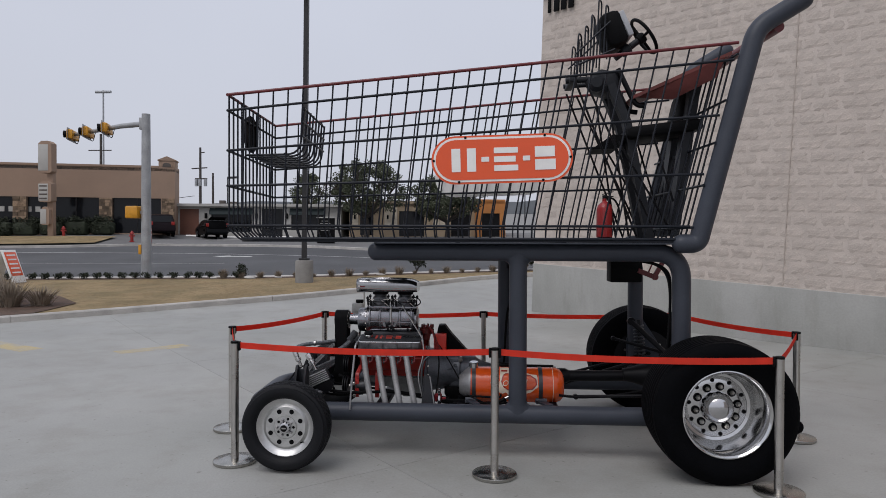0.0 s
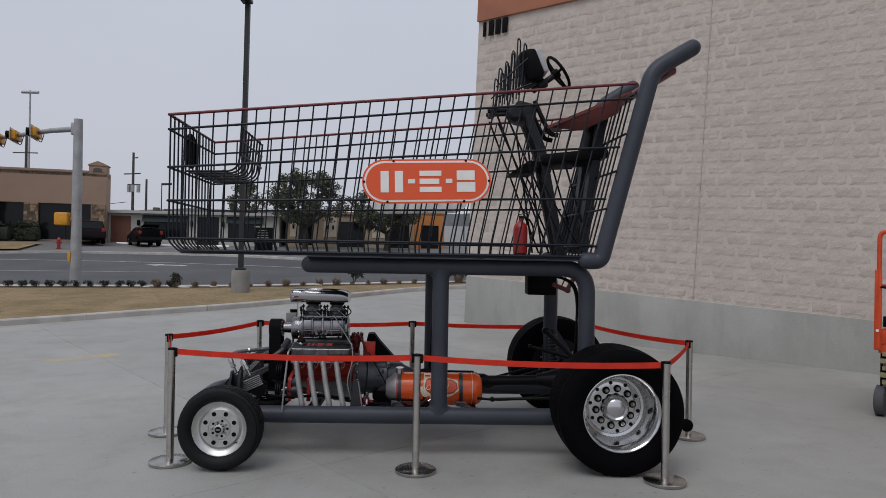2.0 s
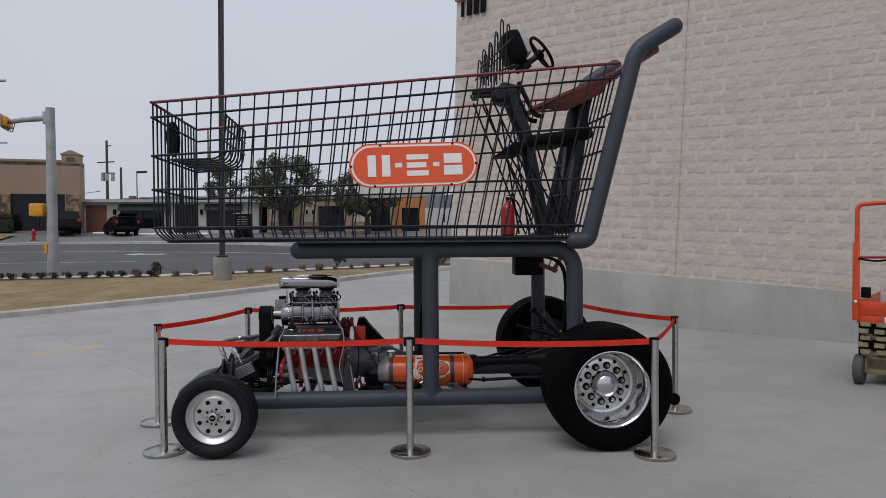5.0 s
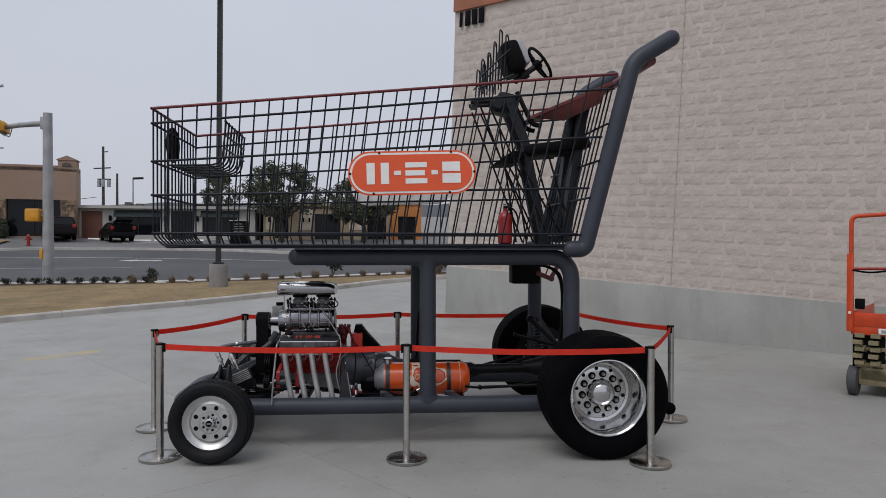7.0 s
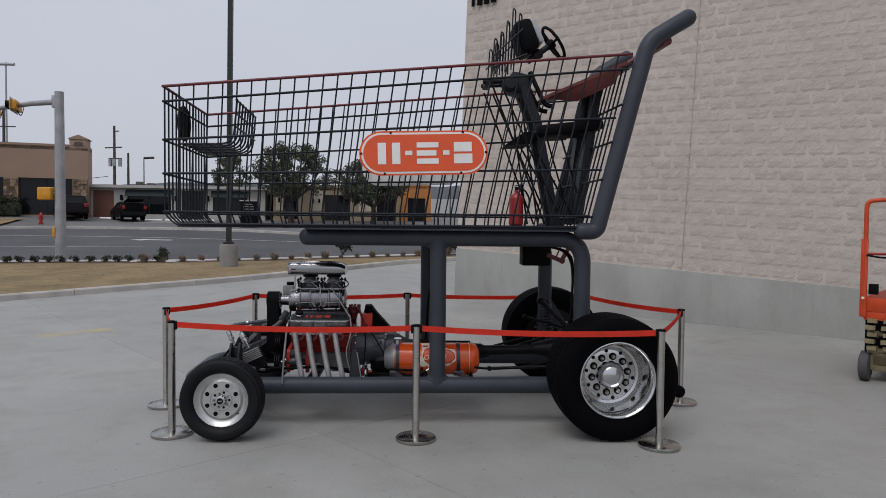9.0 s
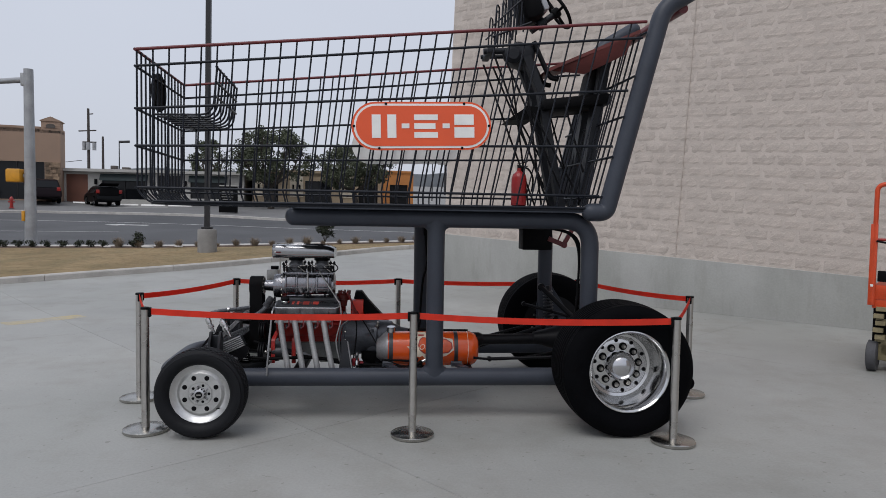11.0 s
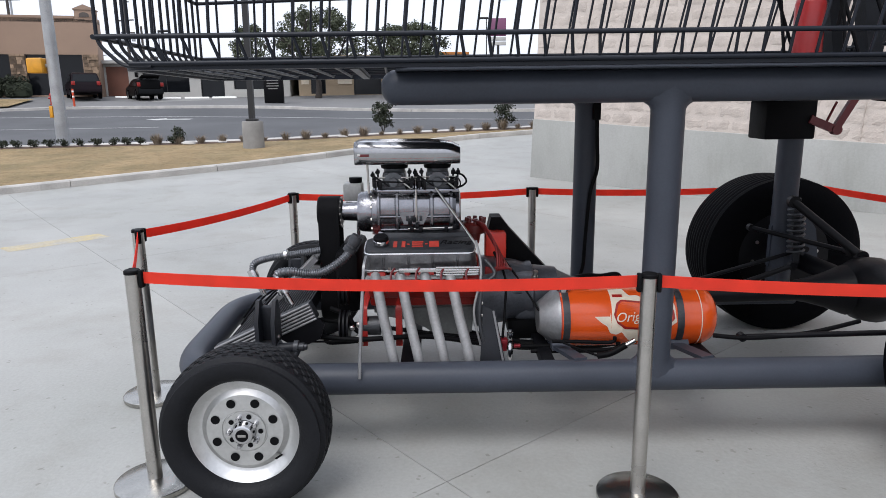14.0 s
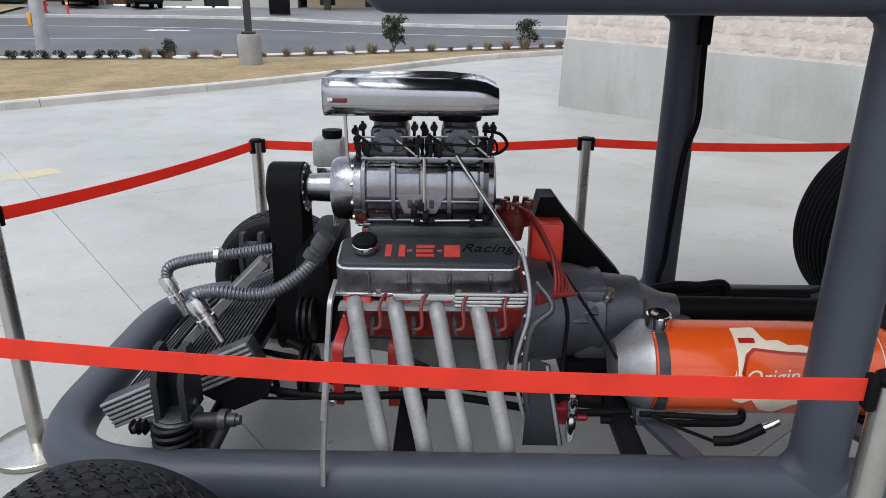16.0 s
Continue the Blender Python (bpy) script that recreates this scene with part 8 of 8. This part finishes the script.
for k in range(7):
    p = on(-39.5 + 1.75 * k, 47.2 + 0.42 * k, 0.1)
    hg = thing("hedge", "dark green clipped hedge before the brown shop", "hedge", p, "hedge by the brown shop")
    bm = bm0()
    for j in range(26):
        leaves(bm, p + Vector((random.uniform(-0.9, 0.9), random.uniform(-0.5, 0.5), random.uniform(0.2, 1.2))), 0.36, 46, 0.09)
    part("foliage", bm, "shrub", hg, smooth=False)
    bm = bm0()
    box(bm, p + Vector((0, 0, 0.45)), (1.7, 0.9, 1.0), 0.25)
    part("core", bm, "shrub", hg)


# trees
def tree(at, h, w, low, n, label, seed):
    random.seed(seed)
    t = thing("oak_tree", label, "tree", at, "trees across the road")
    bm = bm0()
    tips = []
    fork = at + Vector((0, 0, low * 0.75))
    sweep(bm, smooth_line([at + Vector((0, 0, -0.2)), at + Vector((0.08, 0, low * 0.4)), fork], 5), [0.26 - 0.012 * k for k in range(11)], 10)
    for k in range(7):
        a = k * math.tau / 7 + random.uniform(-0.3, 0.3)
        e = at + Vector((math.cos(a) * w * random.uniform(0.22, 0.36), math.sin(a) * w * random.uniform(0.22, 0.36), h * random.uniform(0.55, 0.82)))
        m_ = fork.lerp(e, 0.5) + Vector((math.cos(a) * w * 0.07, math.sin(a) * w * 0.07, -0.1))
        line = smooth_line([fork, m_, e], 6)
        sweep(bm, line, [0.13 - 0.10 * i / (len(line) - 1) for i in range(len(line))], 8)
        tips.append((m_, e))
        for j in range(3):
            b = a + random.uniform(-0.9, 0.9)
            f = e + Vector((math.cos(b), math.sin(b), random.uniform(-0.2, 0.5))) * w * 0.13
            sweep(bm, smooth_line([m_.lerp(e, 0.5), e.lerp(f, 0.4), f], 4), [0.05 - 0.0045 * i for i in range(9)], 6)
    part("trunk", bm, "bark", t, "dark forked trunk and limbs")
    bm = bm0()
    for k in range(n):
        a, rr, q = random.uniform(0, math.tau), random.random() ** 0.45, random.random()
        zz = low + (h - low) * q
        if noise.noise(Vector((math.cos(a) * rr * 2.6, math.sin(a) * rr * 2.6, q * 3.4 + seed * 1.7))) < -0.12:
            continue
        prof = math.sin(math.pi * (0.16 + 0.72 * q)) ** 0.7 * (0.85 + 0.30 * noise.noise(Vector((math.cos(a) * 1.7, math.sin(a) * 1.7, q * 2.2 + seed))))
        c = at + Vector((math.cos(a) * w / 2 * rr * prof, math.sin(a) * w / 2 * rr * prof, zz + random.uniform(-0.2, 0.2)))
        leaves(bm, c, 0.46 * random.uniform(0.6, 1.2), 60, 0.10)
    part("crown", bm, "leaf", t, "uneven dark green crown", smooth=False)


tree(on(-8.85, 51.0, 0.1), 5.7, 7.2, 2.1, 300, "spreading live oak with a dark green crown", 3)
tree(on(-2.63, 51.0, 0.1), 4.6, 7.2, 1.7, 310, "broad low live oak with a dark green crown", 5)
tree(on(-15.76, 60.0, 0.1), 5.2, 3.6, 1.2, 160, "small dark tree behind the white shops", 8)
# distant woods, the haze put into their pale colour
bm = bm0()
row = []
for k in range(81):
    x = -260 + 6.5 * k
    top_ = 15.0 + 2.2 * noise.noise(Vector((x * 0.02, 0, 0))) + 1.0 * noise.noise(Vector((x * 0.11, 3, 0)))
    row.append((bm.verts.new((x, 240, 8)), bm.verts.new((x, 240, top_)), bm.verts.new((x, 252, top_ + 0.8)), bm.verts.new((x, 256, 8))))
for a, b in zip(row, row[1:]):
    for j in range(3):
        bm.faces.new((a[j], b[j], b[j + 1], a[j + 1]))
setting("backdrop", bm, "ridge", "distant wooded rise with haze painted into its grey", "distance")
# ---- paving slabs, laid square to the store wall ----
paving = thing("pavement", "pale grey broom-finished concrete paving with sawn joints", "pavement", (0, 0, 0), kind="structure")
PA, PX, PY, PS = radians(-50.7), -0.52, 5.30, 5.9
ca, sa = math.cos(PA), math.sin(PA)
def side_of_kerb(x, y):
    best = min(range(len(KERB) - 1), key=lambda i: math.dist(KERB[i], (x, y)))
    a, b = KERB[best], KERB[best + 1]
    return (b[0] - a[0]) * (y - a[1]) - (b[1] - a[1]) * (x - a[0])
for i in range(-9, 9):
    for j in range(-8, 9):
        cx, cy = (i + 0.5) * PS, (j + 0.5) * PS
        wx, wy = PX + cx * ca - cy * sa, PY + cx * sa + cy * ca
        if abs(wx) > 26 or wy < -16 or wy > 36:
            continue
        bm = bm0()
        k = 6 if wy > 8 else 1
        g = PS / 2 - 0.0021
        vs = {}
        for a in range(k + 1):
            for b in range(k + 1):
                lx, ly = cx - g + 2 * g * a / k, cy - g + 2 * g * b / k
                x, y = PX + lx * ca - ly * sa, PY + lx * sa + ly * ca
                vs[a, b] = bm.verts.new(on(x, y, 0))
        for a in range(k):
            for b in range(k):
                bm.faces.new((vs[a, b], vs[a + 1, b], vs[a + 1, b + 1], vs[a, b + 1]))
        out = [f for f in bm.faces if side_of_kerb(f.calc_center_median().x, f.calc_center_median().y) > 0.5]
        bmesh.ops.delete(bm, geom=out, context="FACES")
        if not bm.faces:
            bm.free()
            continue
        r = bmesh.ops.extrude_face_region(bm, geom=list(bm.faces))
        for v in r["geom"]:
            if isinstance(v, bmesh.types.BMVert):
                v.co.z -= 0.05
        part("slab", bm, "concrete", paving, smooth=False)
# ---- the wall's blocks, each with a rough split face ----
BLK_L, BLK_H, JX, JZ = 0.4480, 0.2240, 0.062, 0.064
random.seed(21)


def block_mesh(bm, x0, x1, z0, z1, seed, nx=5, nz=3):
    """A split face: a rough, proud front with sides that run back to the mortar."""
    fr = {}
    for i in range(nx + 1):
        for j in range(nz + 1):
            x, z = x0 + (x1 - x0) * i / nx, z0 + (z1 - z0) * j / nz
            edge = i in (0, nx) or j in (0, nz)
            q = noise.noise(Vector((x * 7 + seed * 3.7, seed, z * 9)))
            dep = 0.004 + (0.0 if edge else 0.005) + 0.004 * q + (0.0 if edge else 0.003 * noise.noise(Vector((x * 23, seed, z * 31))))
            fr[i, j] = bm.verts.new((x + (0.050 * noise.noise(Vector((z * 23, seed, x * 11))) if i in (0, nx) else 0), -dep, z + (0.052 * noise.noise(Vector((x * 15, seed, 5 + j))) if j in (0, nz) else 0)))
    for i in range(nx):
        for j in range(nz):
            bm.faces.new((fr[i, j], fr[i + 1, j], fr[i + 1, j + 1], fr[i, j + 1]))
    ring = [(i, 0) for i in range(nx + 1)] + [(nx, j) for j in range(1, nz + 1)] + [(i, nz) for i in range(nx - 1, -1, -1)] + [(0, j) for j in range(nz - 1, 0, -1)]
    back = [bm.verts.new((fr[k].co.x, 0.03, fr[k].co.z)) for k in ring]
    for k in range(len(ring)):
        k2 = (k + 1) % len(ring)
        bm.faces.new((fr[ring[k2]], fr[ring[k]], back[k], back[k2]))


shapes = []
for s in range(10):
    bm = bm0()
    block_mesh(bm, JX / 2, BLK_L - JX / 2, JZ / 2, BLK_H - JZ / 2, s + 1, 9, 4)
    bmesh.ops.recalc_face_normals(bm, faces=bm.faces)
    me = bpy.data.meshes.new("block")
    bm.to_mesh(me)
    bm.free()
    me.materials.append(M["block"])
    shapes.append(me)
rest = bm0()
count = 0
courses = int((TOP - BASE) / BLK_H)
for r in range(courses):
    z = BASE + r * BLK_H
    n = int(WL / BLK_L)
    for c in range(-1, n):
        x = c * BLK_L + (BLK_L / 2 if r % 2 else 0)
        if x < -BLK_L * 0.6 or x + BLK_L > WL:
            continue
        x_ = max(x, 0.0)
        if 5.6 <= x < 9.6 and count < 300 and x == x_:
            mesh_copy(shapes[random.randrange(10)], "block", wall_store, WALL @ Matrix.Translation((x, 0.0270, z)))
            count += 1
        else:
            if x == x_:
                block_mesh(rest, x_ + JX / 2, x + BLK_L - JX / 2, z + JZ / 2, z + BLK_H - JZ / 2, random.uniform(0, 60), 9, 4)
for v in rest.verts:
    v.co = WALL @ (v.co + Vector((0, 0.0270, 0)))
ob = part("block_field", rest, "block_field", wall_store, smooth=False)
ob["kind"] = "stuff"
